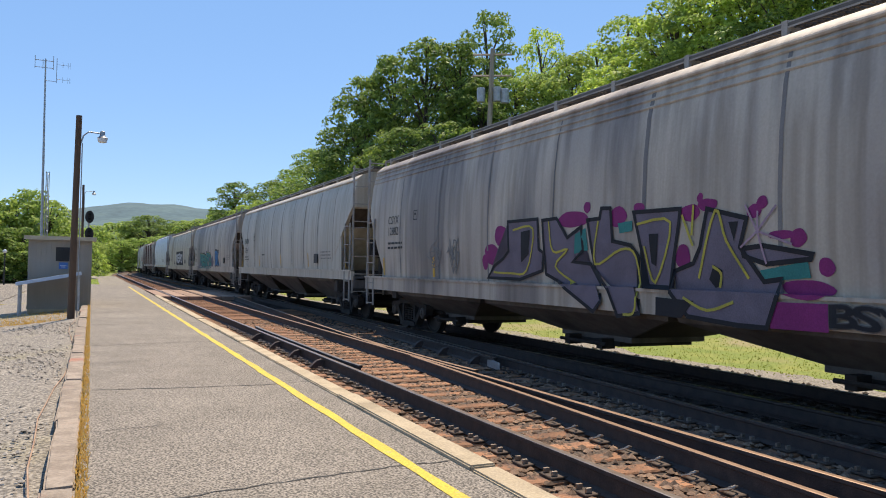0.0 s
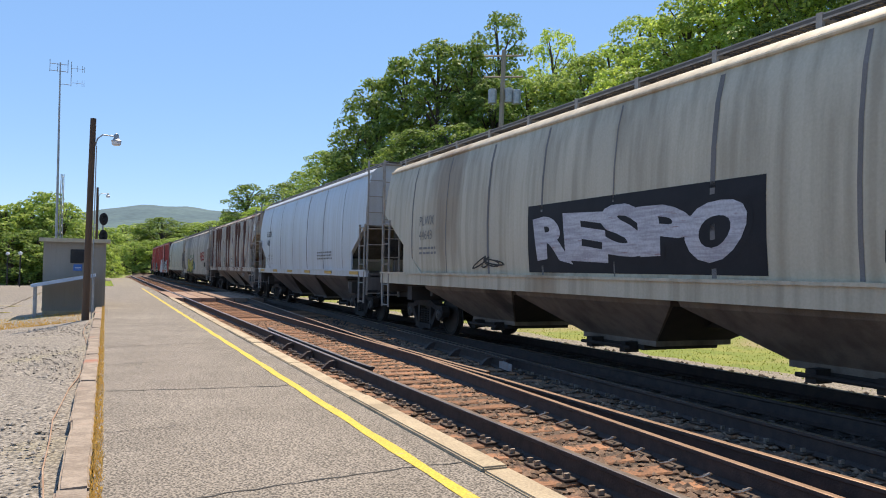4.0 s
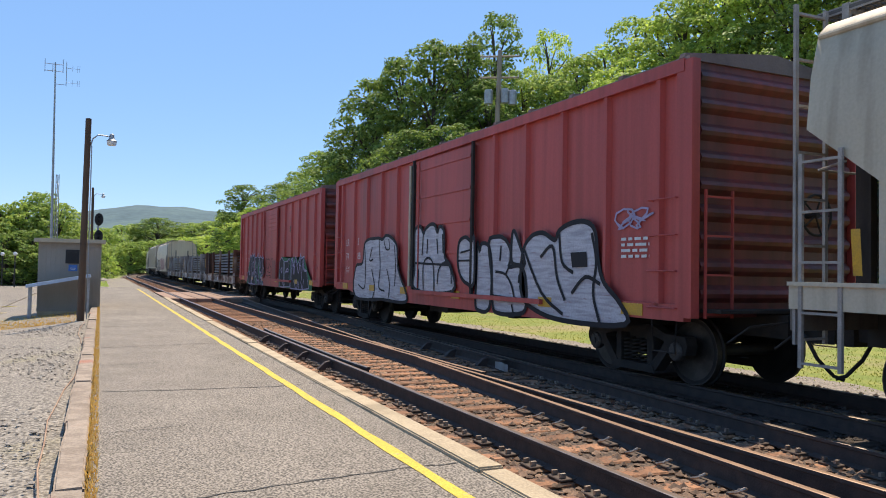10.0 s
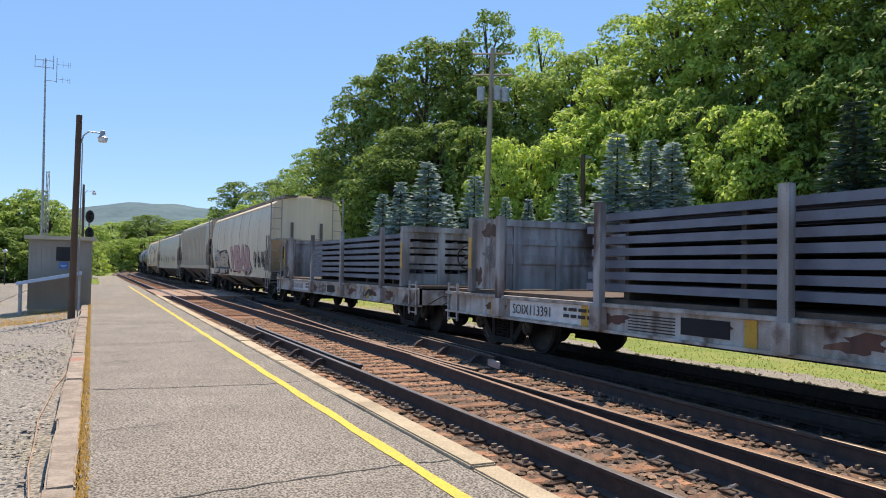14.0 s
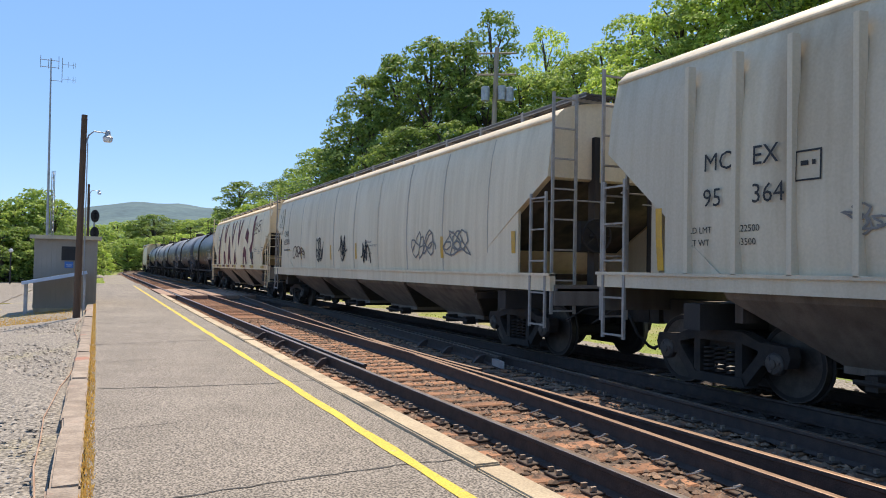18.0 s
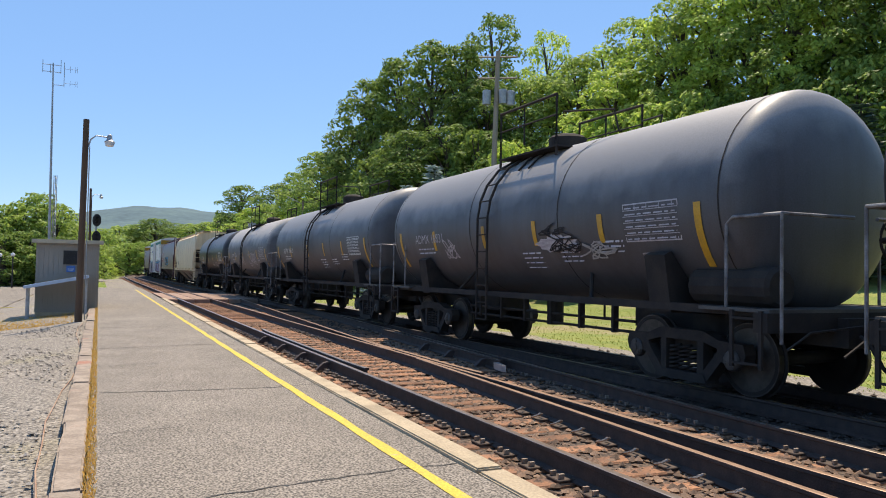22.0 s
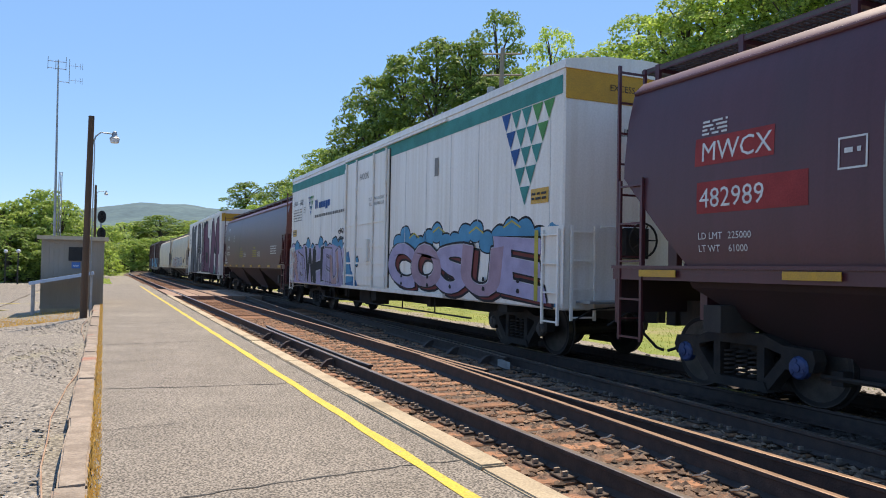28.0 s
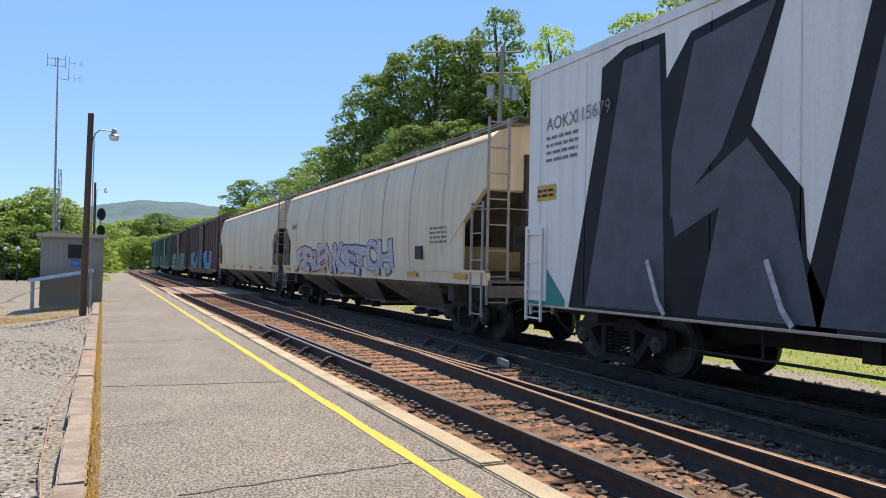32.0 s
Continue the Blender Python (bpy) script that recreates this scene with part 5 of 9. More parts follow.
def tree_mesh(seed, lobes, spread, tall, per=165, size=0.145, high=18.0, lobe=(0.5, 1.05)):
    """A trunk with limbs and a crown of many leafy lobes."""
    rnd = np.random.RandomState(seed)
    cs, rs = [], []
    for k in range(lobes):
        f = (k + 0.6) / lobes
        z = high * (1 - tall) + high * tall * f * 0.97
        env = max(0.12, math.sin(math.pi * min(0.97, 0.2 + 0.77 * f))) ** 0.65
        a = k * 2.4 + rnd.uniform(-0.6, 0.6)
        rr = spread * env * rnd.uniform(0.3, 1.05) ** 0.6
        cs.append(np.array([math.cos(a) * rr, math.sin(a) * rr, min(z, high * 0.96)]))
        rs.append(rnd.uniform(*lobe) * (0.65 + 0.35 * env))
    v, f = foliage(rnd, cs, rs, per, size)
    crown = bpy.data.meshes.new("crown")
    crown.from_pydata(v.tolist(), [], f.tolist())
    bm = bmesh.new()
    h = high / 10
    tube(bm, [(0, 0, -0.6), (0.1, 0.05, 3 * h), (0.0, 0.1, 6 * h), (0.1, 0, 8.8 * h)], [0.36, 0.27, 0.17, 0.05], 9)
    for c in cs[::3]:
        z0 = max(1.2, c[2] - 2.6)
        tube(bm, [(0.05, 0.05, z0), ((c[0]) * 0.5, c[1] * 0.5, z0 + (c[2] - z0) * 0.65), tuple(c)], [0.11, 0.07, 0.03], 6)
    return keep(bm), crown, high


# tall trees: full, full, broad, narrow, thin-topped; low trees: two
VARIANTS = [tree_mesh(n, k, w, t, 185, 0.145, 18.0, (0.58, 1.25)) for n, k, w, t in ((11, 112, 3.8, 0.9), (12, 118, 3.7, 0.92), (13, 102, 4.0, 0.86), (14, 108, 3.4, 0.94))] + [ tree_mesh(15, 58, 3.2, 0.6, 150, 0.15, 18.0, (0.5, 1.15)),
            tree_mesh(16, 70, 3.5, 0.97, 130, 0.17, 9.0, (0.55, 1.05)), tree_mesh(17, 62, 3.4, 0.95, 130, 0.17, 9.0, (0.55, 1.05))]
CROWNS = {}


def tree(az, dist, top, rad, leaf, v, label, base=None):
    """A broadleaf tree by its bearing from the track's line, distance, the slope up to its top, and crown radius."""
    x, y = dist * math.sin(radians(az)), dist * math.cos(radians(az))
    z0 = lie(x, y) - 0.1
    h = EYE.z + top * dist - z0
    t = tagged(empty("tree", (x, y, z0), az * 1.7), label, "tree")
    if h < 12.5:
        v = 5 + v % 2
    trunk, crown, high = VARIANTS[v]
    t.scale = (rad / 4.0, rad / 4.0, h / high)
    piece("trunk", trunk, BARK, t)
    key = (v, leaf.name)
    if key not in CROWNS:
        CROWNS[key] = crown if not crown.materials else crown.copy()
        CROWNS[key].materials.clear()
    piece("crown", CROWNS[key], leaf, t)
    return t


D, M, L = LEAF_DARK, LEAF_MID, LEAF_LIGHT
DL, ML, LL = "tall dark green broadleaf tree on the bank", "leafy green broadleaf tree on the bank", "bright yellow green broadleaf tree on the bank"
for az, dist, top, rad, leaf, v in (
        (17.2, 74, .19, 4.6, D, 0), (18.9, 72, .255, 5.0, D, 1), (21, 70, .285, 5.0, D, 3), (23.5, 67, .31, 5.0, D, 0), (25.9, 66, .305, 4.6, D, 1),
        (28.0, 70, .35, 4.2, D, 4), (27.6, 64, .26, 4.5, D, 3), (30.3, 66, .27, 4.6, M, 2), (32.1, 70, .325, 3.6, L, 4), (32.6, 64, .26, 4.4, M, 1), (34.5, 62, .29, 4.2, M, 3)):
    tree(az, dist, top, rad, leaf, v, {"dark_leaves": DL, "mid_leaves": ML}.get(leaf.name, LL))
for az, dist, top, rad, leaf, v in (
        (36.4, 64, .30, 4.2, L, 4), (38.3, 62, .335, 4.4, M, 4), (37.2, 58, .27, 4.4, L, 2), (40.2, 59, .33, 4.6, L, 1), (42.0, 57, .36, 4.6, M, 0), (44.4, 56, .38, 4.8, L, 3), (46.8, 55, .40, 4.8, L, 1),
        (49.4, 53, .41, 4.8, D, 0), (52.0, 52, .42, 4.8, L, 3), (54.8, 51, .43, 5.0, D, 1), (58.0, 50, .43, 5.0, D, 0)):
    tree(az, dist, top, rad, leaf, v, {"dark_leaves": DL, "mid_leaves": ML}.get(leaf.name, LL))
for az, dist, top, rad, leaf, v in (
        (19.3, 63, .15, 4.2, D, 2), (21.8, 61, .19, 4.2, D, 0), (24.6, 60, .2, 4.2, D, 2), (27.0, 59, .19, 4.0, D, 0), (29.3, 55, .175, 3.4, L, 2), (31.2, 54, .165, 3.4, L, 0),
        (33.2, 55, .18, 3.6, L, 2), (35.4, 55, .2, 4.0, L, 0), (37.8, 54, .21, 4.0, L, 2), (40.2, 53, .22, 4.0, L, 0), (42.8, 51, .23, 4.0, M, 2), (45.3, 49, .21, 3.8, L, 0)):
    tree(az, dist, top, rad, leaf, v, {"dark_leaves": DL, "mid_leaves": ML}.get(leaf.name, LL))
for az, dist, top, rad, leaf, v in (
        (47.6, 47, .2, 3.4, L, 2), (50.2, 48, .24, 4.0, D, 2), (53.2, 47, .26, 4.0, M, 0), (56.4, 46, .28, 4.2, D, 2), (60, 46, .3, 4.4, D, 0), (64, 46, .34, 4.6, D, 1), (69, 46, .36, 4.8, D, 3)):
    tree(az, dist, top, rad, leaf, v, {"dark_leaves": DL, "mid_leaves": ML}.get(leaf.name, LL))
for az, dist, top, rad, leaf, v in (
        (15.4, 95, .158, 5.0, M, 0), (16.2, 84, .12, 4.0, M, 2), (13.6, 108, .128, 5.0, M, 1), (14.6, 98, .10, 4.4, L, 2), (12.0, 128, .112, 6.0, D, 3), (11.2, 122, .085, 5.0, M, 2),
        (9.5, 140, .108, 6.2, D, 1), (8.5, 150, .072, 5.5, L, 2), (12.8, 116, .085, 5.0, M, 2), (10.4, 134, .08, 5.4, L, 0), (17.6, 78, .13, 4.4, D, 2)):
    tree(az, dist, top, rad, leaf, v, "leafy tree beyond the curve of the track")
for az, dist, top, rad, leaf, v in (
        (0.2, 190, .046, 7, M, 2), (1.3, 205, .05, 8, M, 0), (2.4, 215, .054, 8, M, 2), (3.6, 205, .062, 8, D, 0), (4.8, 215, .057, 8, D, 2), (6.1, 205, .057, 8, M, 0), (7.3, 200, .06, 8, M, 2),
        (1.9, 180, .03, 6, M, 2), (4.2, 185, .035, 6.5, M, 0), (5.6, 188, .038, 6.5, L, 2), (0.35, 130, .016, 2.2, L, 2), (8.6, 195, .05, 8, M, 2), (3.1, 178, .032, 6, M, 2), (6.9, 180, .04, 6.5, M, 2)):
    tree(az, dist, top, rad, leaf, v, "green tree at the far end of the line")
for az, dist, top, rad, leaf, v in (
        (-1.5, 88, .055, 3.6, M, 0), (-2.7, 84, .076, 4.0, M, 1), (-3.7, 86, .085, 4.2, M, 0), (-4.8, 84, .072, 4.0, M, 2), (-6.0, 84, .066, 4.2, M, 0), (-7.4, 84, .07, 4.4, D, 2),
        (-2.0, 80, .035, 3.4, D, 2), (-4.2, 80, .04, 3.6, D, 2), (-5.6, 79, .036, 3.6, D, 0), (-9.0, 84, .075, 4.4, M, 1), (-3.2, 78, .03, 3.0, M, 2)):
    tree(az, dist, top, rad, leaf, v, "rounded green tree at the edge of the lot")


def spruce_mesh(seed):
    """A spruce, 8 m high and about 2 m in radius at its foot, in tiers of drooping boughs."""
    rnd = np.random.RandomState(seed)
    quads = []
    for k in range(30):
        f = k / 29
        z = 0.35 + 7.5 * f
        r = 2.1 * (1 - f) ** 0.9 * rnd.uniform(0.86, 1.08) + 0.05
        nb = int(5 + 10 * (1 - f))
        for j in range(nb):
            a = 6.283 * j / nb + rnd.uniform(-0.25, 0.25) + k
            rr = r * rnd.uniform(0.7, 1.1)
            out = np.array([math.cos(a), math.sin(a), 0])
            sd = np.array([-math.sin(a), math.cos(a), 0])
            for i in range(max(2, int(rr / 0.2))):
                u = (i + 0.6) / max(2, int(rr / 0.2))
                p = out * rr * u + np.array([0, 0, z - 0.35 * rr * u * u + 0.12 * rr * u + rnd.uniform(-0.12, 0.12)])
                for side in (-1, 0, 1):
                    dd = out * 0.8 + sd * side * 0.9 + np.array([0, 0, rnd.uniform(-0.25, 0.25)])
                    dd /= np.linalg.norm(dd)
                    ww = np.cross(dd, np.array([0, 0, 1]) + rnd.normal(size=3) * 0.5)
                    ww /= np.linalg.norm(ww)
                    ln = rnd.uniform(0.26, 0.46)
                    quads.append([p, p + dd * ln * 0.5 + ww * 0.085, p + dd * ln, p + dd * ln * 0.5 - ww * 0.085])
    q = np.array(quads)
    me = bpy.data.meshes.new("crown")
    me.from_pydata(q.reshape(-1, 3).tolist(), [], np.arange(len(q) * 4).reshape(-1, 4).tolist())
    return me


SPRUCE = [spruce_mesh(3), spruce_mesh(4)]
SPRUCE_TRUNK = keep(tube(bmesh.new(), [(0, 0, -0.4), (0, 0, 7.8)], [0.16, 0.02], 8))
DARK_SPRUCE = SPRUCE[0].copy()
for az, dist, top, wide, v in ((20.3, 50, .098, 1.0, 0), (21.6, 49, .115, 1.0, 1), (23.7, 48, .142, 1.25, 0), (25.2, 50, .10, 0.9, 1), (27.2, 48, .125, 1.1, 1), (29.6, 50, .097, 0.8, 0), (31.3, 50, .095, 0.8, 1),
                               (34.2, 47, .128, 1.15, 0), (37.8, 46, .18, 1.1, 1), (40.2, 46, .17, 1.05, 0), (41.7, 45, .166, 1.15, 1)):
    x, y = dist * math.sin(radians(az)), dist * math.cos(radians(az))
    z0 = lie(x, y) - 0.05
    t = tagged(empty("spruce", (x, y, z0), az), "blue grey spruce in a row beyond the train", "tree", "row of spruces")
    tall = (EYE.z + top * dist - z0) / 8
    t.scale = (wide * tall * 1.15, wide * tall * 1.15, tall)
    piece("trunk", SPRUCE_TRUNK, BARK, t)
    piece("crown", SPRUCE[v], LEAF_BLUE, t)
for az, dist, top, wide in ((53.4, 40, .205, 1.5), (57.5, 40, .21, 1.5)):
    x, y = dist * math.sin(radians(az)), dist * math.cos(radians(az))
    z0 = lie(x, y) - 0.05
    t = tagged(empty("spruce", (x, y, z0), az), "large dark spruce in shade on the bank", "tree")
    t.scale = (wide, wide, (EYE.z + top * dist - z0) / 8)
    piece("trunk", SPRUCE_TRUNK, BARK, t)
    piece("crown", DARK_SPRUCE, LEAF_SPRUCE, t)

# ---- the long wooded ridge far off ----
rows = []
for r, up_ in ((1500, 0.0), (1900, 0.45), (2300, 0.8), (2700, 1.0), (3200, 0.9)):
    row = []
    for k in range(-40, 61):
        a = radians(k * 0.75)
        crest = 250 * math.exp(-((k * 0.75 - 4.6) / 15.0) ** 2) + 3 * math.sin(k * 0.55) + 2 * math.sin(k * 1.3 + r)
        row.append((r * math.sin(a), r * math.cos(a), -2 + crest * up_ * 0.83 + 1.5 * math.sin(k * 1.7 + r * 0.01) * up_))
    rows.append(row)
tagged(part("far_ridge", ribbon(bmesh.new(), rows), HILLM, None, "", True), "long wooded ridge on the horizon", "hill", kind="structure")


def ribs(car, half, surf_x, z0, z1, material, n=15, name="side_post", depth=0.07, wide=0.12):
    """Upright posts along both sides."""
    me = None
    for x in (-1, 1):
        for k in range(n):
            y = -half + 2 * half * k / (n - 1)
            if me is None:
                me = keep(prism(bmesh.new(), [(-depth, -wide * 0.32), (-depth, wide * 0.32), (0, wide * 0.5), (0, -wide * 0.5)], "z", z0, z1))
            ob = piece(name, me, material, car)
            ob.location, ob.rotation_euler = (x * surf_x, y, 0), (0, 0, 0 if x < 0 else math.pi)


# ---- boxcars ----
SHARED["grab_iron"] = keep(tube(bmesh.new(), [(0, -0.27, 0), (-0.1, -0.27, 0), (-0.1, 0.27, 0), (0, 0.27, 0)], 0.011, 6))
SHARED["grab_iron_far"] = keep(tube(bmesh.new(), [(0, -0.27, 0), (0.1, -0.27, 0), (0.1, 0.27, 0), (0, 0.27, 0)], 0.011, 6))
SHARED["stirrup"] = keep(tube(bmesh.new(), [(0, -0.24, 0.06), (0, -0.2, -0.4), (0, 0.2, -0.4), (0, 0.24, 0.06)], 0.015, 6))


def boxcar(length, paintm, label, roofm, z0=0.95, z1=4.18, door=(1.3, -1.7), plain_door=False, n=8, endm=None, doorm=None, offs=None):
    """A boxcar with posts, a sliding door on its tracks, corrugated ends, ladders and a low pitched roof."""
    half = length / 2
    lb = half - 1.0
    car = empty("boxcar")
    tagged(car, label, "boxcar", "cars of the freight train")
    bm = boxes((-1.45, 1.45, -lb, lb, z0 + 0.1, z1))
    part("body", bm, paintm, car)
    for x in (-1, 1):
        out = [(-lb, z0 + 0.16), (-lb, z0 - 0.05), (-lb + 1.4, z0 - 0.05), (-lb + 2.4, z0 - 0.22), (lb - 2.4, z0 - 0.22), (lb - 1.4, z0 - 0.05), (lb, z0 - 0.05), (lb, z0 + 0.16)]
        part("side_sill", prism(bmesh.new(), out, "x", x * 1.4, x * 1.52), paintm, car)
        part("top_chord", boxes((x * 1.42, x * 1.54, -lb, lb, z1 - 0.14, z1 + 0.02)), paintm, car)
        for s in (-1, 1):
            part("corner_post", boxes((x * 1.4, x * 1.53, s * lb - 0.14, s * lb + 0.14, z0, z1)), paintm, car)
        # posts on either side of the door
        for ya, yb in ((-lb, door[1]), (door[0], lb)):
            for k in range(5 if offs else n - 1):
                y = ya + (yb - ya) * (k + 1) / n
                if offs:
                    y = yb - offs[1] - 1.14 * k if yb < 0 else ya + offs[0] + 1.15 * k
                me = LADDERS.get(("post", z0, z1))
                if me is None:
                    me = LADDERS[("post", z0, z1)] = keep(prism(bmesh.new(), [(-0.07, -0.035), (-0.07, 0.035), (0, 0.06), (0, -0.06)], "z", z0 + 0.12, z1 - 0.1))
                if me.materials and me.materials[0] != paintm:
                    me = LADDERS.setdefault(("post", z0, z1, paintm.name), me.copy())
                    me.materials.clear()
                o = piece("side_post", me, paintm, car)
                o.location, o.rotation_euler = (x * 1.45, y, 0), (0, 0, 0 if x < 0 else math.pi)
        d = part("sliding_door", boxes((x * 1.45, x * 1.53, door[1] + 0.05, door[0] - 0.05, z0 + 0.14, z1 - 0.2)), doorm or paintm, car)
        for k in range(5 if plain_door else 16):
            z = z0 + 0.3 + (z1 - z0 - 0.7) * k / (4 if plain_door else 15)
            h = 0.03
            part("door_rib", boxes((x * 1.53, x * 1.555, door[1] + 0.1, door[0] - 0.1, z - h, z + h)), doorm or paintm, d)
        for y in (door[1] - 0.02, door[0] + 0.02):
            part("door_post", boxes((x * 1.53, x * 1.58, y - 0.04, y + 0.04, z0 + 0.1, z1 - 0.15)), UNDERM if plain_door else paintm, d)
        bm = bmesh.new()
        tube(bm, [(x * 1.58, door[0] - 0.35, z0 + 0.15), (x * 1.58, door[0] - 0.35, z1 - 0.22)], 0.02, 6)
        part("lock_rod", bm, paintm, d)
        part("door_track", boxes((x * 1.5, x * 1.6, door[1] - 2.6, door[0] + 0.1, z0 + 0.02, z0 + 0.1)), paintm, car)
        for s in (-1, 1):
            for z in (1.06, 1.53, 1.99, 2.46):
                o = piece("grab_iron", SHARED["grab_iron"] if x < 0 else SHARED["grab_iron_far"], paintm, car)
                o.location = (x * 1.46, s * (lb - 0.38), z)
            o = piece("stirrup_step", SHARED["stirrup"], UNDERM, car)
            o.location = (x * 1.48, s * (lb - 0.4), z0 - 0.06)
    # ends with level corrugations
    for s in (-1, 1):
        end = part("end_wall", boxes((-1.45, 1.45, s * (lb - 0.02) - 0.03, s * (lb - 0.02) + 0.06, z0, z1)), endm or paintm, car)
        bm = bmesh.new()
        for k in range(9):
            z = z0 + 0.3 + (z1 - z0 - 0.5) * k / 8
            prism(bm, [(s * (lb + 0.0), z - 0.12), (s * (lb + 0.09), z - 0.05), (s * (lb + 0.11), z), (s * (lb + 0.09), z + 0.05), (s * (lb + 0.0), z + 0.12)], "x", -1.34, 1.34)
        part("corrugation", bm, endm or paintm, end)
        ladder(car, (-1.1, s * (lb + 0.16), 0), 0.44, 0.95, 2.55, paintm, "x", r=0.01)
        bm = boxes((-0.3, 0.3, min(s * (lb - 3), s * (half - 0.5)), max(s * (lb - 3), s * (half - 0.5)), 0.7, 1.0), (-1.45, 1.45, s * (half - 2.45) - 0.16, s * (half - 2.45) + 0.16, 0.76, z0 + 0.1))
        part("end_sill", bm, UNDERM, car)
        part("crossover_step", boxes((-1.3, 1.3, min(s * (lb + 0.05), s * (lb + 0.4)), max(s * (lb + 0.05), s * (lb + 0.4)), 1.02, 1.06)), UNDERM, car)
    bm = prism(bmesh.new(), [(-1.5, z1 + 0.0), (-1.48, z1 + 0.06), (0, z1 + 0.24), (1.48, z1 + 0.06), (1.5, z1 + 0.0)], "y", -lb - 0.05, lb + 0.05)
    roof = part("roof", bm, roofm, car)
    n2 = 13
    for k in range(n2):
        y = -lb + 0.1 + (2 * lb - 0.2) * k / (n2 - 1)
        part("roof_rib", prism(bmesh.new(), [(-1.49, z1 + 0.05), (-1.47, z1 + 0.11), (0, z1 + 0.28), (1.47, z1 + 0.11), (1.49, z1 + 0.05), (0, z1 + 0.2)], "y", y - 0.05, y + 0.05), roofm, roof)
    part("underframe", boxes((-0.35, 0.35, -lb + 2.5, lb - 2.5, 0.62, z0 + 0.08), (-1.3, 1.3, -0.15, 0.15, 0.6, z0 + 0.08), (-1.3, 1.3, -3.0, -2.8, 0.65, z0 + 0.08), (-1.3, 1.3, 2.8, 3.0, 0.65, z0 + 0.08), (-1.0, -0.6, 0.6, 1.5, 0.55, 0.85)), UNDERM, car)
    for y, w in ((-lb + 1.0, 0.45), (-lb + 3.2, 0.4), (-1.0, 0.4), (1.9, 0.4), (lb - 3.4, 0.4), (lb - 1.0, 0.45)):
        part("reflector", boxes((-1.532, -1.52, y - w / 2, y + w / 2, z0 - 0.02, z0 + 0.14)), AMBERP, car)
    bw = piece("brake_wheel", SHARED["brake_wheel"], UNDERM, car)
    bw.location = (0.45, -lb - 0.3, 2.3)
    return car, running_gear(car, half, 2.5)


# ---- flat cars loaded with steel ----
def flatcar(length, sillm, bulkm, label, seed):
    """A flat car with stakes, side plates, end racks and a stack of steel sections."""
    rnd = random.Random(seed)
    half = length / 2
    lb = half - 0.75
    car = empty("flatcar")
    tagged(car, label, "flatcar", "cars of the freight train")
    part("deck", boxes((-1.42, 1.42, -lb, lb, 1.0, 1.09)), DECKM, car)
    for x in (-1, 1):
        bm = prism(bmesh.new(), [(x * 1.42, 0.62), (x * 1.55, 0.62), (x * 1.55, 0.66), (x * 1.5, 0.66), (x * 1.5, 0.98), (x * 1.55, 0.98), (x * 1.55, 1.03), (x * 1.42, 1.03)], "y", -lb, lb)
        sl = part("side_sill", bm, sillm, car)
        for y in (-4.75, -1.4, 1.8, 4.7):
            st = part("stake", boxes((x * 1.5, x * 1.6, y - 0.07, y + 0.07, 0.64, 2.46 + rnd.uniform(-0.04, 0.08))), bulkm, car)
            part("stake_pocket", boxes((x * 1.5, x * 1.63, y - 0.12, y + 0.12, 0.66, 0.98)), sillm, sl)
        for ya, yb in ((4.8, 5.95),) if x < 0 else ((4.5, 5.95), (3.2, 4.47), (1.95, 3.17), (-0.3, 1.92), (-2.6, -0.33), (-4.6, -2.63), (-5.95, -4.63)):
            part("side_plate", boxes((min(x * 1.36, x * 1.42), max(x * 1.36, x * 1.42), ya, yb, 1.12, 2.45 + rnd.uniform(-0.05, 0.04))), bulkm, car)
    for s, name in ((-1, "end_rack"), (1, "end_plate")):
        y = s * 5.95
        rk = part(name, boxes((-1.5, 1.5, y - 0.1, y + 0.1, 2.34, 2.47)), bulkm, car)
        for x in (-1.42, -0.5, 0.5, 1.42):
            part("rack_post", boxes((x - 0.09, x + 0.09, y - 0.08, y + 0.08, 1.06, 2.34)), bulkm, rk)
        for za, zb in ((1.6, 1.78), (1.98, 2.1)):
            part("crossbar", boxes((-1.5, 1.5, y - 0.06, y + 0.06, za, zb)), bulkm, rk)
        part("reflector", boxes((-1.516, -1.511, y - 0.06, y + 0.06, 1.5, 2.1)), AMBERP, rk)
        for za, zb in ((1.1, 2.36),) if s > 0 else ((1.1, 1.36), (1.46, 1.56), (1.84, 1.94), (2.18, 2.36)):
            part("rack_panel", boxes((-1.4, 1.4, y - 0.03, y + 0.03, za, zb)), bulkm, rk)
        bm = boxes((-0.35, 0.35, min(s * (lb - 2.6), s * (half - 0.45)), max(s * (lb - 2.6), s * (half - 0.45)), 0.66, 0.98), (-1.48, 1.48, s * (lb - 0.06) - 0.06, s * (lb - 0.06) + 0.06, 0.66, 1.03))
        part("end_sill", bm, sillm, car)
        for x in (-1, 1):
            ladder(car, (x * 1.52, s * (lb - 0.3), 0), 0.4, 0.45, 1.2, GREYMETAL, "y", "step")
    part("centre_sill", boxes((-0.4, 0.4, -lb + 2.6, lb - 2.6, 0.45, 1.0), (-1.4, 1.4, -0.1, 0.1, 0.6, 1.0), (-1.4, 1.4, -2.6, -2.4, 0.6, 1.0), (-1.4, 1.4, 2.4, 2.6, 0.6, 1.0)), UNDERM, car)
    bw = piece("brake_wheel", SHARED["brake_wheel"], UNDERM, car)
    bw.location = (-0.4, -lb - 0.25, 1.75)
    sets = running_gear(car, half, 2.3)
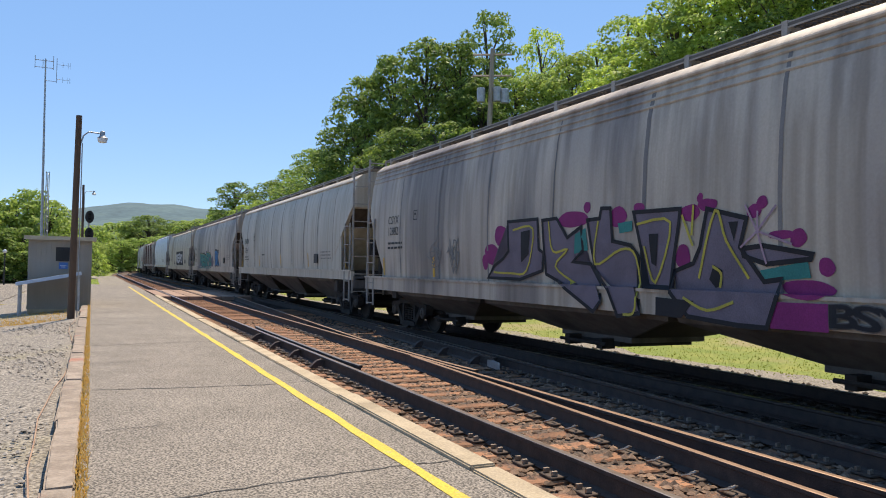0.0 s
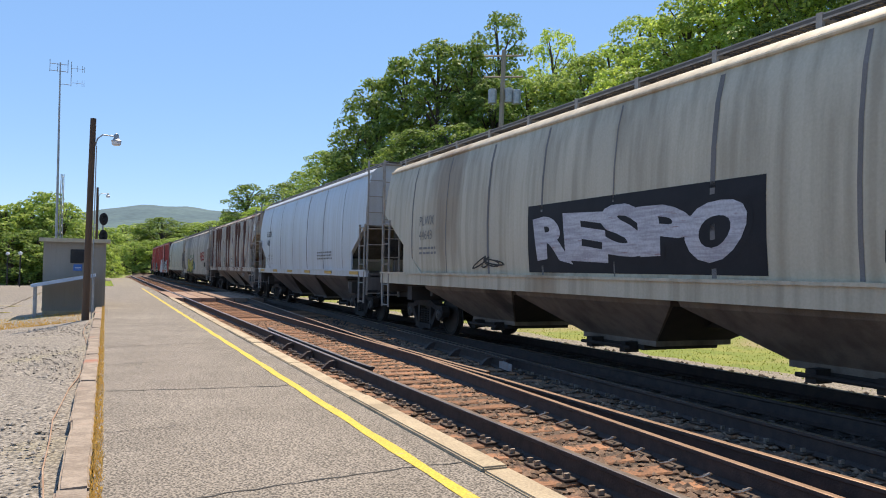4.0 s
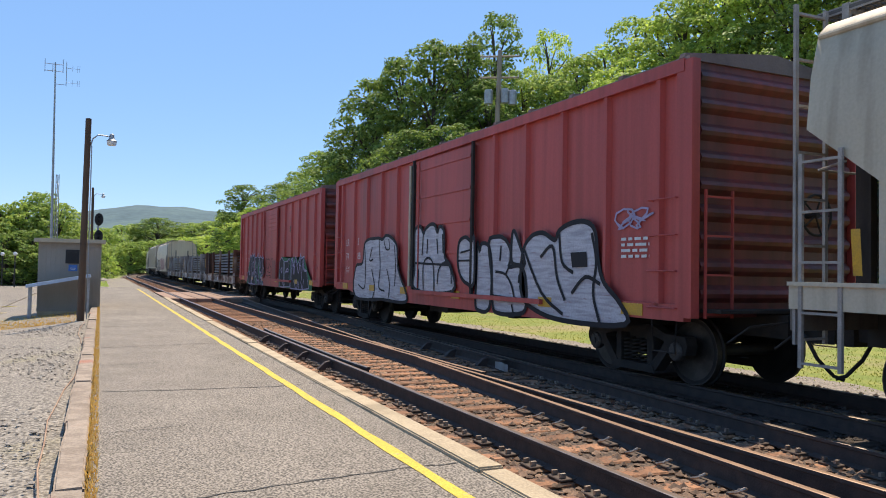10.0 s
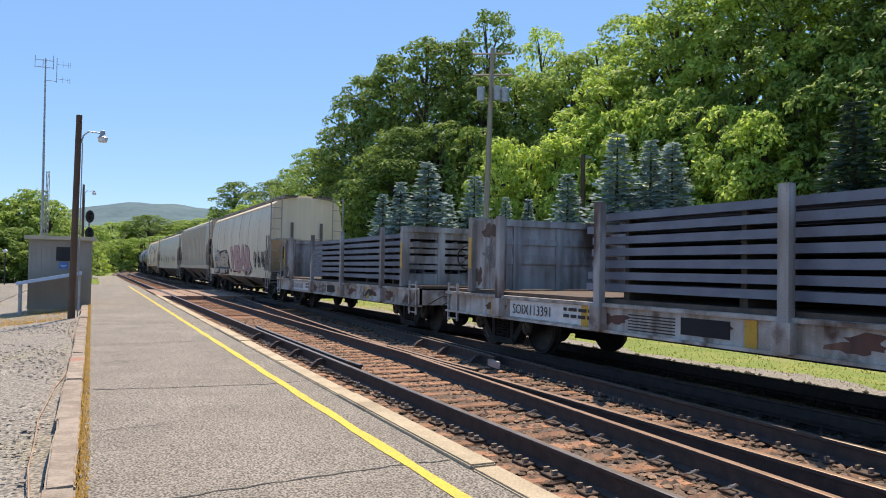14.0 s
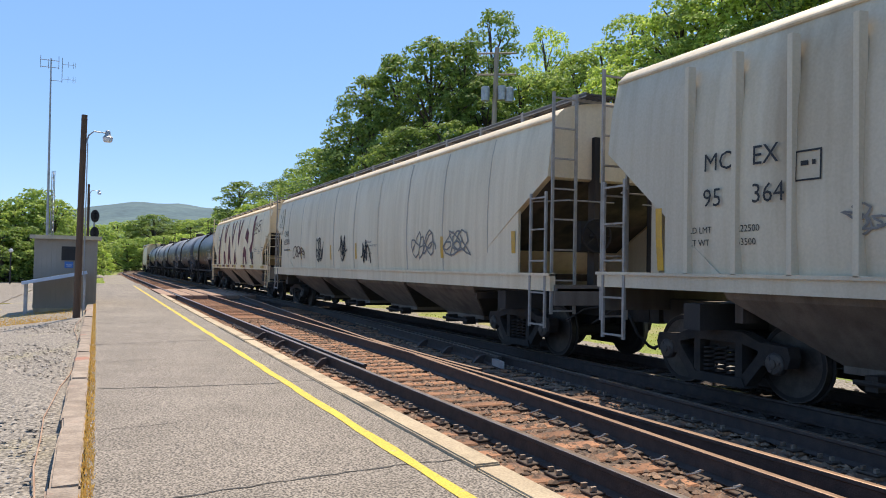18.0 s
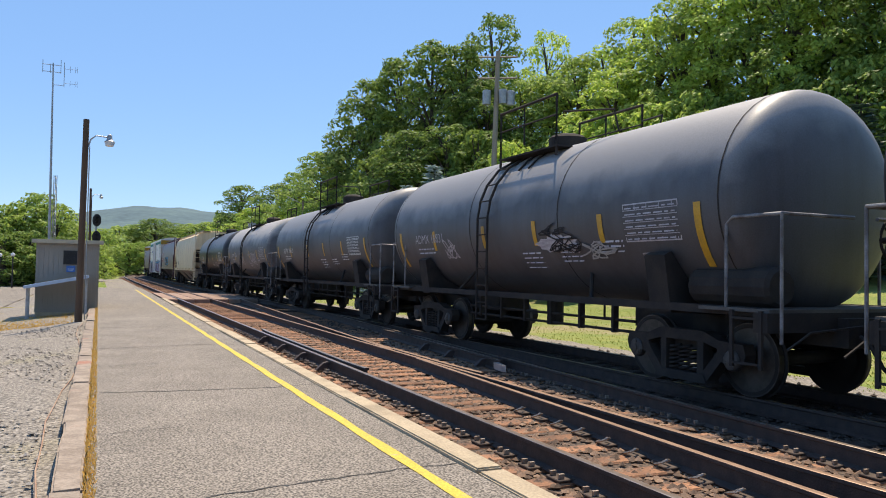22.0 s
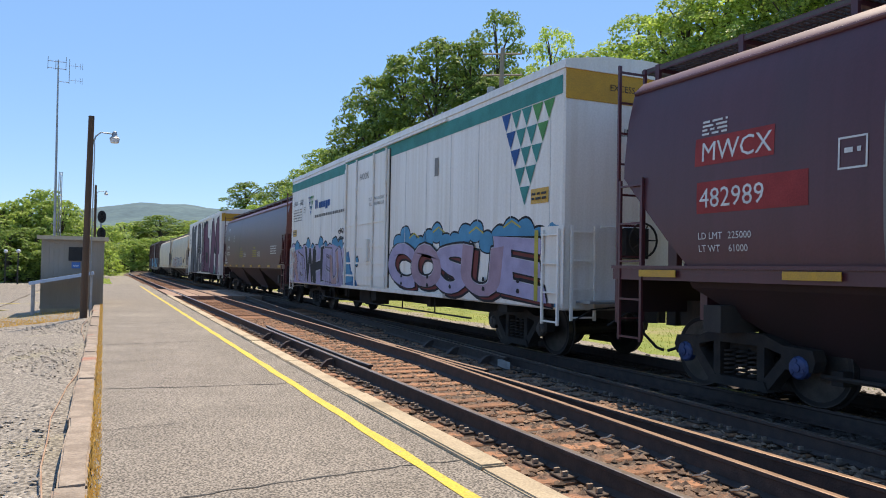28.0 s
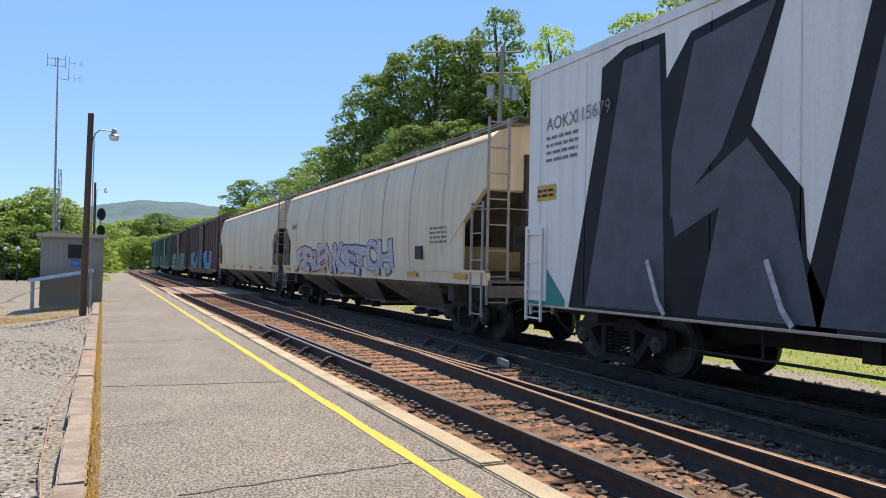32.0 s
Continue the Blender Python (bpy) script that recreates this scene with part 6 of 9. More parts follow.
    # the load: channels laid flat in layers on dunnage
    me = keep(prism(bmesh.new(), [(-0.2, 0.0), (0.2, 0.0), (0.2, 0.105), (0.17, 0.105), (0.15, 0.03), (-0.15, 0.03), (-0.17, 0.105), (-0.2, 0.105)], "y", -3.95, 3.95))
    load = part("steel_load", boxes((-1.3, 1.3, -4.96, -4.84, 1.09, 1.2)), BARK, car, "stacked dark steel channels on timber dunnage")
    me2, me3 = keep(boxes((-1.3, 1.3, -0.06, 0.06, 0, 0.11))), keep(boxes((-1.3, 1.3, -0.04, 0.04, 0, 0.063)))
    for y in (-2.9, -0.6, 1.5):
        piece("dunnage", me2, BARK, load).location = (0, y, 1.09)
    for k in range(7):
        for j in range(6):
            b = piece("channel", me, STEEL, load)
            b.location = (-1.18 + 0.47 * j, -1.75 + rnd.uniform(-0.22, 0.22), 1.2 + k * 0.168)
    for k in range(1, 7):
        for y in (-4.9, -2.9, -0.6, 1.5):
            piece("spacer", me3, BARK, load).location = (0, y, 1.2 + k * 0.168 - 0.063)
    return car, sets


PANELSEAM = mat("pale_panel_seam", (0.62, 0.61, 0.6), (0.56, 0.55, 0.54), 3, 0.8)


# ---- tank cars ----
HANDRAIL = mat("scuffed_grey_rail", (0.26, 0.26, 0.27), (0.13, 0.12, 0.12), 6, 0.6, 0.3)
TANK_R, TANK_Z = 1.41, 2.45


def tank_surf(z):
    return -math.sqrt(max(0.01, TANK_R ** 2 - (z - TANK_Z) ** 2))


def tank(length, paintm, markm, label, words, fore=0.0, aft=0.0, table=True):
    """A tank car: shell with dished heads, saddle and sills, manway with railings, ladder, handrails, piping."""
    half = length / 2
    lc = half - 1.78
    car = empty("tank_car")
    tagged(car, label, "tank car", "cars of the freight train")
    dish = [(0.5 * math.sin(a) ** 0.7, TANK_R * max(0.0, math.cos(a)) ** 0.7) for a in (1.5706, 1.5, 1.35, 1.15, 0.95, 0.75, 0.5, 0.3, 0.15, 0.06)]
    prof = [(-lc - fore - 0.1 - a, r) for a, r in dish]
    prof += [(-lc - fore - 0.1 + (2 * lc + fore + aft + 0.2) * k / 6, TANK_R) for k in range(7)]
    prof += [(lc + aft + 0.1 + a, r) for a, r in dish[::-1]]
    bm = lathe(bmesh.new(), prof, 40, "y")
    bmesh.ops.transform(bm, matrix=Matrix.Translation((0, 0.15, TANK_Z)), verts=bm.verts)
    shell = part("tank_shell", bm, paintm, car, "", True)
    for y in (0.05 - lc - fore, -lc * 0.34, lc * 0.34, lc + aft + 0.25):
        bm = bmesh.new()
        for x0 in (0,):
            ring = [(math.cos(a) * (TANK_R + 0.004), y, TANK_Z + math.sin(a) * (TANK_R + 0.004)) for a in (k * math.pi / 20 for k in range(41))]
            ribbon(bm, [[(p[0], p[1] - 0.012, p[2]), (p[0], p[1] + 0.012, p[2])] for p in ring])
        part("weld_seam", bm, UNDERM, shell)
    # side sill pipe, saddles, end platforms
    for x in (-1, 1):
        bm = boxes((x * 1.2, x * 1.32, -half + 0.9, half - 0.9, 1.03, 1.13))
        part("side_rail", bm, UNDERM, car)
        for s in (-1, 1):
            bm = prism(bmesh.new(), [(x * 0.3, 0.95), (x * 1.3, 1.0), (x * 1.42, 1.75), (x * 1.3, 1.8), (x * 0.9, 1.3), (x * 0.3, 1.08)], "y", s * (half - 2.5) - 0.2, s * (half - 2.5) + 0.2)
            part("saddle", bm, UNDERM, car)
            bm = bmesh.new()
            y0, y1 = s * (half - 1.3), s * (half - 0.5)
            tube(bm, [(x * 1.35, y0, 1.1), (x * 1.35, y0, 2.1), (x * 1.35, y0 + s * 0.1, 2.18), (x * 1.35, y1, 2.18), (x * 1.2, y1, 2.18), (x * 0.2, y1, 2.18)], 0.022, 7)
            tube(bm, [(x * 1.35, y1, 2.18), (x * 1.35, y1, 0.75)], 0.02, 7)
            part("handrail", bm, HANDRAIL, car)
            ladder(car, (x * 1.45, s * (half - 0.9), 0), 0.42, 0.45, 1.1, UNDERM, "y", "step")
            bm = bmesh.new()
            tube(bm, [(x * 1.26, s * lc * 0.5, 1.1), (x * 1.0, s * (lc * 0.5 - 0.35), 1.55)], 0.03, 6)
            part("brace", bm, UNDERM, car)
    for s in (-1, 1):
        bm = boxes((-0.35, 0.35, min(s * (half - 4.2), s * (half - 0.45)), max(s * (half - 4.2), s * (half - 0.45)), 0.68, 1.02), (-1.45, 1.45, s * (half - 0.7) - 0.1, s * (half - 0.7) + 0.1, 0.86, 1.08))
        part("stub_sill", bm, UNDERM, car)
        part("end_platform", boxes((-1.4, 1.4, min(s * (half - 1.7), s * (half - 0.62)), max(s * (half - 1.7), s * (half - 0.62)), 1.08, 1.12)), MESHWALK, car)
    bm = bmesh.new()
    lathe(bm, [(-0.35, 0.2), (-0.3, 0.24), (0.9, 0.24), (0.95, 0.2)], 14)
    bmesh.ops.rotate(bm, verts=bm.verts, matrix=Matrix.Rotation(math.pi / 2, 3, "Z"))
    bmesh.ops.transform(bm, matrix=Matrix.Translation((-1.0, -half + 1.15, 1.36)), verts=bm.verts)
    part("brake_reservoir", bm, UNDERM, car)
    bw = piece("brake_wheel", SHARED["brake_wheel"], UNDERM, car)
    bw.location = (0.6, -half + 0.55, 1.95)
    # manway and its railings, a little behind the middle
    mid = 0.75
    bm = lathe(bmesh.new(), [(0, 0.36), (0.26, 0.36), (0.31, 0.3), (0.34, 0.2), (0.36, 0.05)], 18, "z")
    bmesh.ops.transform(bm, matrix=Matrix.Translation((0, mid - 0.5, TANK_Z + TANK_R - 0.05)), verts=bm.verts)
    part("manway", bm, UNDERM, car)
    for x in (-1, 1):
        part("top_platform", boxes((min(x * 0.62, x * 0.95), max(x * 0.62, x * 0.95), mid - 1.6, mid + 0.5, 3.7, 3.73)), UNDERM, car)
        bm = bmesh.new()
        tube(bm, [(x * 0.93, mid - 1.55, 3.55), (x * 0.93, mid - 1.55, 4.62), (x * 0.93, mid + 0.45, 4.62), (x * 0.93, mid + 0.45, 3.55)], 0.03, 6)
        tube(bm, [(x * 0.93, mid - 1.55, 4.26), (x * 0.93, mid + 0.45, 4.26)], 0.016, 6)
        tube(bm, [(x * 0.93, mid - 0.45, 3.88), (x * 0.93, mid - 0.45, 4.62)], 0.018, 6)
        tube(bm, [(x * 0.4, mid - 2.6, 3.84), (x * 0.5, mid - 2.6, 4.2), (x * 0.85, mid - 1.65, 4.3)], 0.018, 6)
        part("railing", bm, UNDERM, car)
        bm = bmesh.new()
        zs = [0.6 + 3.2 * k / 10 for k in range(11)]
        xs = [x * 1.5 if z < 2.7 else x * (-tank_surf(z) + 0.09) for z in zs]
        for dy in (-0.2, 0.2):
            tube(bm, [(a, mid + 0.1 + dy, z) for a, z in zip(xs, zs)], 0.026, 6)
        for a, z in zip(xs, zs):
            tube(bm, [(a, mid - 0.1, z), (a, mid + 0.3, z)], 0.015, 6)
        part("ladder", bm, UNDERM, car)
        for dy in (-0.55, -0.9):
            bm = bmesh.new()
            tube(bm, [(x * math.cos(a) * (TANK_R + 0.03), mid + dy, TANK_Z + math.sin(a) * (TANK_R + 0.03)) for a in (0.7, 0.9, 1.1, 1.3)], 0.02, 6)
            part("dome_pipe", bm, UNDERM, shell)
    # piping and levers beneath
    bm = bmesh.new()
    for z, x in ((0.78, -0.75), (0.62, -0.75)):
        tube(bm, [(x, -half + 3.7, z), (x, half - 3.7, z)], 0.025, 6)
    for k in range(6):
        y = -half + 4.2 + k * (2 * half - 8.4) / 5
        box(bm, -0.8, -0.7, y - 0.03, y + 0.03, 0.58, 1.1)
    lathe_at = lathe(bmesh.new(), [(-0.25, 0.16), (0.25, 0.16)], 10, "z")
    bmesh.ops.transform(lathe_at, matrix=Matrix.Translation((0, 0.6, 0.75)), verts=lathe_at.verts)
    part("outlet_valve", lathe_at, UNDERM, car)
    part("brake_piping", bm, UNDERM, car)
    # marks
    for y, z0, z1 in ((-lc - 0.05, 1.6, 2.4), (-lc * 0.58, 1.95, 2.37), (-lc * 0.18, 1.95, 2.37), (lc * 0.22, 1.95, 2.37), (lc * 0.72, 1.95, 2.37), (lc + aft * 0.9, 1.6, 2.4)):
        patch(car, "reflector", rect(y + 0.06, y - 0.06, z0, z1), AMBERP, tank_surf, 0.007)
    text(car, words[0] + " " + words[1], lc * 0.95, 2.12, 0.2, markm, tank_surf)
    bars(car, lc * 0.93, 1.98, 0.9, 2, markm, tank_surf, 0.04, 0.09, 4)
    bars(car, -lc * 0.06, 1.82, 0.6, 4, markm, tank_surf, 0.04, 0.08, 5)
    bars(car, -lc * 0.32, 1.82, 0.55, 3, markm, tank_surf, 0.035, 0.07, 6)
    bars(car, -lc * 0.55, 1.95, 0.6, 3, markm, tank_surf, 0.035, 0.07, 8)
    if table:
        ya, yb = -lc * 0.7, -lc * 0.7 - 1.1
        bm = bmesh.new()
        stroke(bm, [(ya, 1.95), (yb, 1.95), (yb, 2.46), (ya, 2.46), (ya, 1.95)], 0.018, tank_surf, 0.008)
        for k in range(1, 6):
            stroke(bm, [(ya, 1.95 + k * 0.085), (yb, 1.95 + k * 0.085)], 0.01, tank_surf, 0.009)
        for k in range(1, 5):
            stroke(bm, [(ya - k * 0.25, 1.95), (ya - k * 0.25, 2.46)], 0.01, tank_surf, 0.0095)
        part("data_table", bm, markm, car)
        bars(car, ya - 0.04, 2.395, 1.02, 6, markm, lambda z: tank_surf(z) - 0.002, 0.018, 0.085, 9)
    plate_box(car, -lc * 0.78, 1.66, 0.24, tank_surf, markm)
    text(car, words[0] + " " + words[1], -0.75, 3.0, 0.16, markm, face="end", yend=-lc - 0.63)
    bars(car, -0.6, 2.85, 0.9, 2, markm, seed=3, face="end", yend=-lc - 0.63)
    return car, running_gear(car, half, 2.35)


# ---- insulated white cars ----
DOORIRON = mat("grimy_lock_rod", (0.3, 0.29, 0.28), (0.2, 0.18, 0.165), 6, 0.6, 0.2, 0.1, (0.14, 0.09, 0.06), 2.0, 0.6)

def reefer(length, paintm, label, logo):
    """A tall smooth-sided insulated car with a plug door, low ladders and an amber end panel."""
    half = length / 2
    lb = half - (0.5 if logo else 0.86)
    z0, z1 = 0.86, 4.72
    car = empty("refrigerator_car")
    tagged(car, label, "refrigerator car", "cars of the freight train")
    bm = boxes((-1.55, 1.55, -lb, lb, z0, z1))
    bevel_mesh(bm, 0.03)
    part("body", bm, paintm, car)
    bm = prism(bmesh.new(), [(-1.57, z1 - 0.02), (-1.55, z1 + 0.12), (-0.8, z1 + 0.24), (0, z1 + 0.28), (0.8, z1 + 0.24), (1.55, z1 + 0.12), (1.57, z1 - 0.02)], "y", -lb - 0.03, lb + 0.03)
    roof = part("roof", bm, paintm, car)
    for k in range(14):
        y = -lb + 0.3 + (2 * lb - 0.6) * k / 13
        part("roof_rib", prism(bmesh.new(), [(-1.57, z1 + 0.08), (-0.8, z1 + 0.28), (0, z1 + 0.32), (0.8, z1 + 0.28), (1.57, z1 + 0.08), (0, z1 + 0.2)], "y", y - 0.03, y + 0.03), paintm, roof)
    for k in range(15):
        y = -lb + 0.4 + (2 * lb - 0.8) * k / 14
        if -1.6 < y < 1.9:
            continue
        part("panel_joint", boxes((-1.554, -1.55, y - 0.009, y + 0.009, z0 + 0.1, z1 - 0.1)), PANELSEAM, car)
    for s in (-1, 1):
        part("end_panel", boxes((-1.53, 1.53, min(s * lb, s * (lb + 0.012)), max(s * lb, s * (lb + 0.012)), 4.22, z1 + 0.06)), AMBEREND, car, "amber painted top of the end wall")
        for x in (-1, 1):
            ladder(car, (x * 1.59, s * (lb - 0.3), 0), 0.46, 0.62, 2.15, paintm, "y")
            part("ladder_plate", boxes((x * 1.55, x * 1.565, s * (lb - 0.3) - 0.34, s * (lb - 0.3) + 0.34, z0 + 0.1, 2.2)), paintm, car)
        ladder(car, (-1.2, s * (lb + 0.06), 0), 0.44, 0.7, 2.2, paintm, "x")
        bm = bmesh.new()
        tube(bm, [(-0.9, s * (lb + 0.08), 2.2), (1.3, s * (lb + 0.08), 2.2)], 0.015, 6)
        part("grab_iron", bm, paintm, car)
        bm = boxes((-0.35, 0.35, min(s * (lb - 3), s * (half - 0.45)), max(s * (lb - 3), s * (half - 0.45)), 0.68, z0 + 0.04), (-1.45, 1.45, s * (half - 2.6) - 0.16, s * (half - 2.6) + 0.16, 0.72, z0 + 0.04))
        part("end_sill", bm, UNDERM, car)
        part("crossover_step", boxes((-1.3, 1.3, min(s * (lb + 0.02), s * (lb + 0.4)), max(s * (lb + 0.02), s * (lb + 0.4)), 0.98, 1.02)), GREYMETAL, car)
        bars(car, -0.3, 3.2, 0.9, 3, GREYP, seed=5, face="end", yend=s * (lb + 0.006) if s < 0 else s * (lb + 0.006))
    bw = piece("brake_wheel", SHARED["brake_wheel"], UNDERM, car)
    bw.location = (-0.2, -lb - 0.28, 2.0)
    part("brake_valve", boxes((-0.45, 0.0, -lb - 0.16, -lb - 0.0, 1.7, 2.2)), UNDERM, car)
    # plug door with its bars and fittings
    ya, yb = 2.2, -1.5
    for x in (-1, 1):
        d = part("plug_door", boxes((x * 1.555, x * 1.6, yb, ya, z0 + 0.15, z1 - 0.22)), paintm, car)
        for y in (yb + 0.12, yb + 1.1, ya - 1.1, ya - 0.12):
            bm = bmesh.new()
            tube(bm, [(x * 1.63, y, z0 + 0.1), (x * 1.63, y, z1 - 0.18)], 0.028, 8)
            for z in (1.3, 2.1, 2.9, 3.7, 4.3):
                box(bm, min(x * 1.6, x * 1.665), max(x * 1.6, x * 1.665), y - 0.055, y + 0.055, z - 0.05, z + 0.05)
            part("door_bar", bm, paintm if logo else DOORIRON, d, "lock rod with brackets")
        for z in (1.25, 1.6, 2.05, 2.7):
            part("door_rail", boxes((min(x * 1.6, x * 1.625), max(x * 1.6, x * 1.625), yb + 0.15, ya - 0.15, z - 0.025, z + 0.025)), paintm if logo else DOORIRON, d)
        part("door_seal", boxes((min(x * 1.552, x * 1.575), max(x * 1.552, x * 1.575), yb - 0.03, yb, z0 + 0.12, z1 - 0.2), (min(x * 1.552, x * 1.575), max(x * 1.552, x * 1.575), ya, ya + 0.03, z0 + 0.12, z1 - 0.2)), UNDERM, d)
        part("lock_box", boxes((min(x * 1.6, x * 1.68), max(x * 1.6, x * 1.68), -0.1, 0.25, 1.65, 2.25)), paintm, d)
        part("door_track", boxes((min(x * 1.55, x * 1.63), max(x * 1.55, x * 1.63), -5.0, 2.4, z0 + 0.02, z0 + 0.1), (min(x * 1.55, x * 1.62), max(x * 1.55, x * 1.62), -5.0, 2.4, z1 - 0.12, z1 - 0.06)), paintm, car)
    part("underframe", boxes((-0.35, 0.35, -lb + 2.5, lb - 2.5, 0.55, z0 + 0.04), (-1.4, 1.4, -0.15, 0.15, 0.6, z0 + 0.04), (-1.2, 1.2, -3.4, -3.2, 0.6, z0 + 0.04), (-1.2, 1.2, 3.2, 3.4, 0.6, z0 + 0.04), (-1.1, -0.6, 1.0, 2.2, 0.45, 0.8)), UNDERM, car)
    bm = bmesh.new()
    tube(bm, [(-1.35, -lb + 3.6, 0.5), (-1.35, lb - 3.6, 0.5)], 0.02, 6)
    for y in (-4, -2, 0.5, 2.5, 4.5):
        tube(bm, [(-1.35, y, 0.5), (-1.35, y, z0)], 0.018, 5)
    part("brake_rod", bm, UNDERM, car)
    for y in (-lb + 0.7, lb - 0.6):
        patch(car, "yellow_placard", rect(y + 0.28, y - 0.28, 2.6, 2.85), AMBERP, lambda z: -1.55, 0.012)
        bars(car, y + 0.24, 2.74, 0.46, 2, BLACKP, lambda z: -1.565, 0.04, 0.08, 7)
    patch(car, "vent_plate", rect(-lb + 5.1, -lb + 4.9, 3.5, 3.9), GREYP, lambda z: -1.55, 0.01)
    return car, running_gear(car, half, 2.75)


# ---- the train, car by car from the head ----
DECKM = mat("worn_deck", (0.13, 0.085, 0.06), (0.08, 0.055, 0.042), 4, 0.9, 0, 0.3)
STEEL = mat("dark_blue_steel", (0.155, 0.17, 0.21), (0.12, 0.133, 0.172), 3, 0.5, 0.1, 0.1, (0.17, 0.165, 0.175), 0.8, 0.6)
AMBEREND = mat("amber_end_paint", (0.6, 0.3, 0.02), (0.5, 0.25, 0.02), 2, 0.6)
GREY_OLD = carpaint("weathered_grey_paint", (0.49, 0.41, 0.33), (0.35, 0.29, 0.244), (0.22, 0.182, 0.16), 0.49, 0.55, 1.1, 0.32)
GREY_PLAIN = carpaint("plain_grey_paint", (0.505, 0.45, 0.372), (0.43, 0.383, 0.318), (0.34, 0.29, 0.225), 0.6, 0.55, 0.9, 0.2)
GREY_TAN = carpaint("tan_grey_paint", (0.535, 0.464, 0.347), (0.449, 0.381, 0.279), (0.310, 0.227, 0.144), 0.57, 0.55, 1.1, 0.25)
GREY_BLUE = carpaint("pale_blue_grey_paint", (0.5, 0.53, 0.56), (0.47, 0.5, 0.53), None, 0.6, 0.4)
GREY_WARM = carpaint("warm_grey_paint", (0.727, 0.602, 0.427), (0.666, 0.550, 0.385), (0.529, 0.408, 0.257), 0.68)
BEIGE = carpaint("beige_paint", (0.850, 0.670, 0.423), (0.802, 0.618, 0.387), (0.663, 0.484, 0.279), 0.66)
MAROON = carpaint("maroon_paint", (0.098, 0.026, 0.034), (0.083, 0.022, 0.029), (0.075, 0.027, 0.032), 0.66, 0.4)
RED = carpaint("boxcar_red_paint", (0.5, 0.072, 0.06), (0.42, 0.063, 0.054), (0.33, 0.068, 0.06), 0.6, runs=0.22)
# a darker, stained red for the boxcar end walls and a door patch
REDEND = carpaint("dark_red_end_paint", (0.27, 0.043, 0.038), (0.2, 0.037, 0.034), (0.1, 0.04, 0.035), 0.5, runs=0.35)
BROWN = carpaint("brown_boxcar_paint", (0.11, 0.05, 0.045), (0.08, 0.04, 0.038), (0.06, 0.035, 0.035), 0.6)
GREEN = carpaint("green_boxcar_paint", (0.05, 0.12, 0.09), (0.04, 0.1, 0.075), (0.08, 0.08, 0.06), 0.6)
RUSTWHITE = mat("rusted_white_paint", (0.54, 0.49, 0.415), (0.36, 0.3, 0.235), 1.8, 0.7, 0, 0.15, (0.19, 0.075, 0.042), 1.35, 0.5, 30.0, streak=3.5, runs=0.4)
RUST = mat("brown_rust", (0.15, 0.068, 0.045), (0.09, 0.045, 0.035), 3, 0.85, 0, 0.2, (0.22, 0.11, 0.065), 1.6, 0.6, streak=3)
RIBGREY = carpaint("ribbed_grey_paint", (0.607, 0.525, 0.389), (0.529, 0.453, 0.339), (0.397, 0.316, 0.212), 0.64)
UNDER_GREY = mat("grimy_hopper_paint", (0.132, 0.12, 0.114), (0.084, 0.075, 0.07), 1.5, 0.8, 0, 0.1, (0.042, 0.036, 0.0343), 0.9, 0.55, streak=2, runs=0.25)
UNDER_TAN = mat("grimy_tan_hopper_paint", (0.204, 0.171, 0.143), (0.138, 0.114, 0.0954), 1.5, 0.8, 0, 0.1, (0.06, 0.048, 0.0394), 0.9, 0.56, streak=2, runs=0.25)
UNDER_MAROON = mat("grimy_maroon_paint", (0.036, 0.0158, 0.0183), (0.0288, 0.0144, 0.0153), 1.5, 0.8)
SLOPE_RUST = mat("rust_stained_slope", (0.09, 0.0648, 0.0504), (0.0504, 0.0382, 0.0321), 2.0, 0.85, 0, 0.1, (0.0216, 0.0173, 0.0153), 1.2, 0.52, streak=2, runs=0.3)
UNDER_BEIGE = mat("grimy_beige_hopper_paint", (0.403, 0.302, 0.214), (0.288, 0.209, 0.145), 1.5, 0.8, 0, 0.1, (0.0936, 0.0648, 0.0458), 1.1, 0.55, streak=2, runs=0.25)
FAINTSEAM = mat("faint_seam", (0.5, 0.43, 0.35), (0.44, 0.38, 0.31), 3, 0.85)
# tank tops take a paler tone, part dust, part painted sunlight
TANKBLACK = mat("black_tank_paint", (0.016, 0.016, 0.018), (0.02, 0.02, 0.022), 1.0, 0.4, 0, 0.03, (0.034, 0.031, 0.03), 0.5, 0.64, dust_sun=(0.115, 0.1, 0.093))
TANKGREY = mat("faded_black_tank_paint", (0.088, 0.09, 0.1), (0.072, 0.074, 0.082), 0.9, 0.5, 0, 0.03, (0.11, 0.107, 0.11), 0.5, 0.58, runs=0.15, dust_sun=(0.26, 0.25, 0.245))
TANKRUST = mat("rusty_faded_tank_paint", (0.125, 0.124, 0.135), (0.1, 0.098, 0.106), 0.9, 0.5, 0, 0.03, (0.165, 0.145, 0.13), 0.6, 0.57, runs=0.2, dust_sun=(0.46, 0.41, 0.36))
REEFERWHITE = carpaint("white_car_paint", (0.79, 0.75, 0.7), (0.75, 0.71, 0.66), (0.62, 0.57, 0.5), 0.72, 0.4)
FLATWHITE = mat("chipped_white_sill", (0.52, 0.47, 0.41), (0.25, 0.13, 0.075), 1.3, 0.8, 0, 0.2, (0.13, 0.058, 0.034), 0.8, 0.5, runs=0.45)
FLATRUST = mat("rusted_plate", (0.23, 0.09, 0.045), (0.07, 0.036, 0.026), 1.2, 0.85, 0, 0.2, (0.52, 0.44, 0.35), 0.9, 0.6, streak=1.5, runs=0.45)
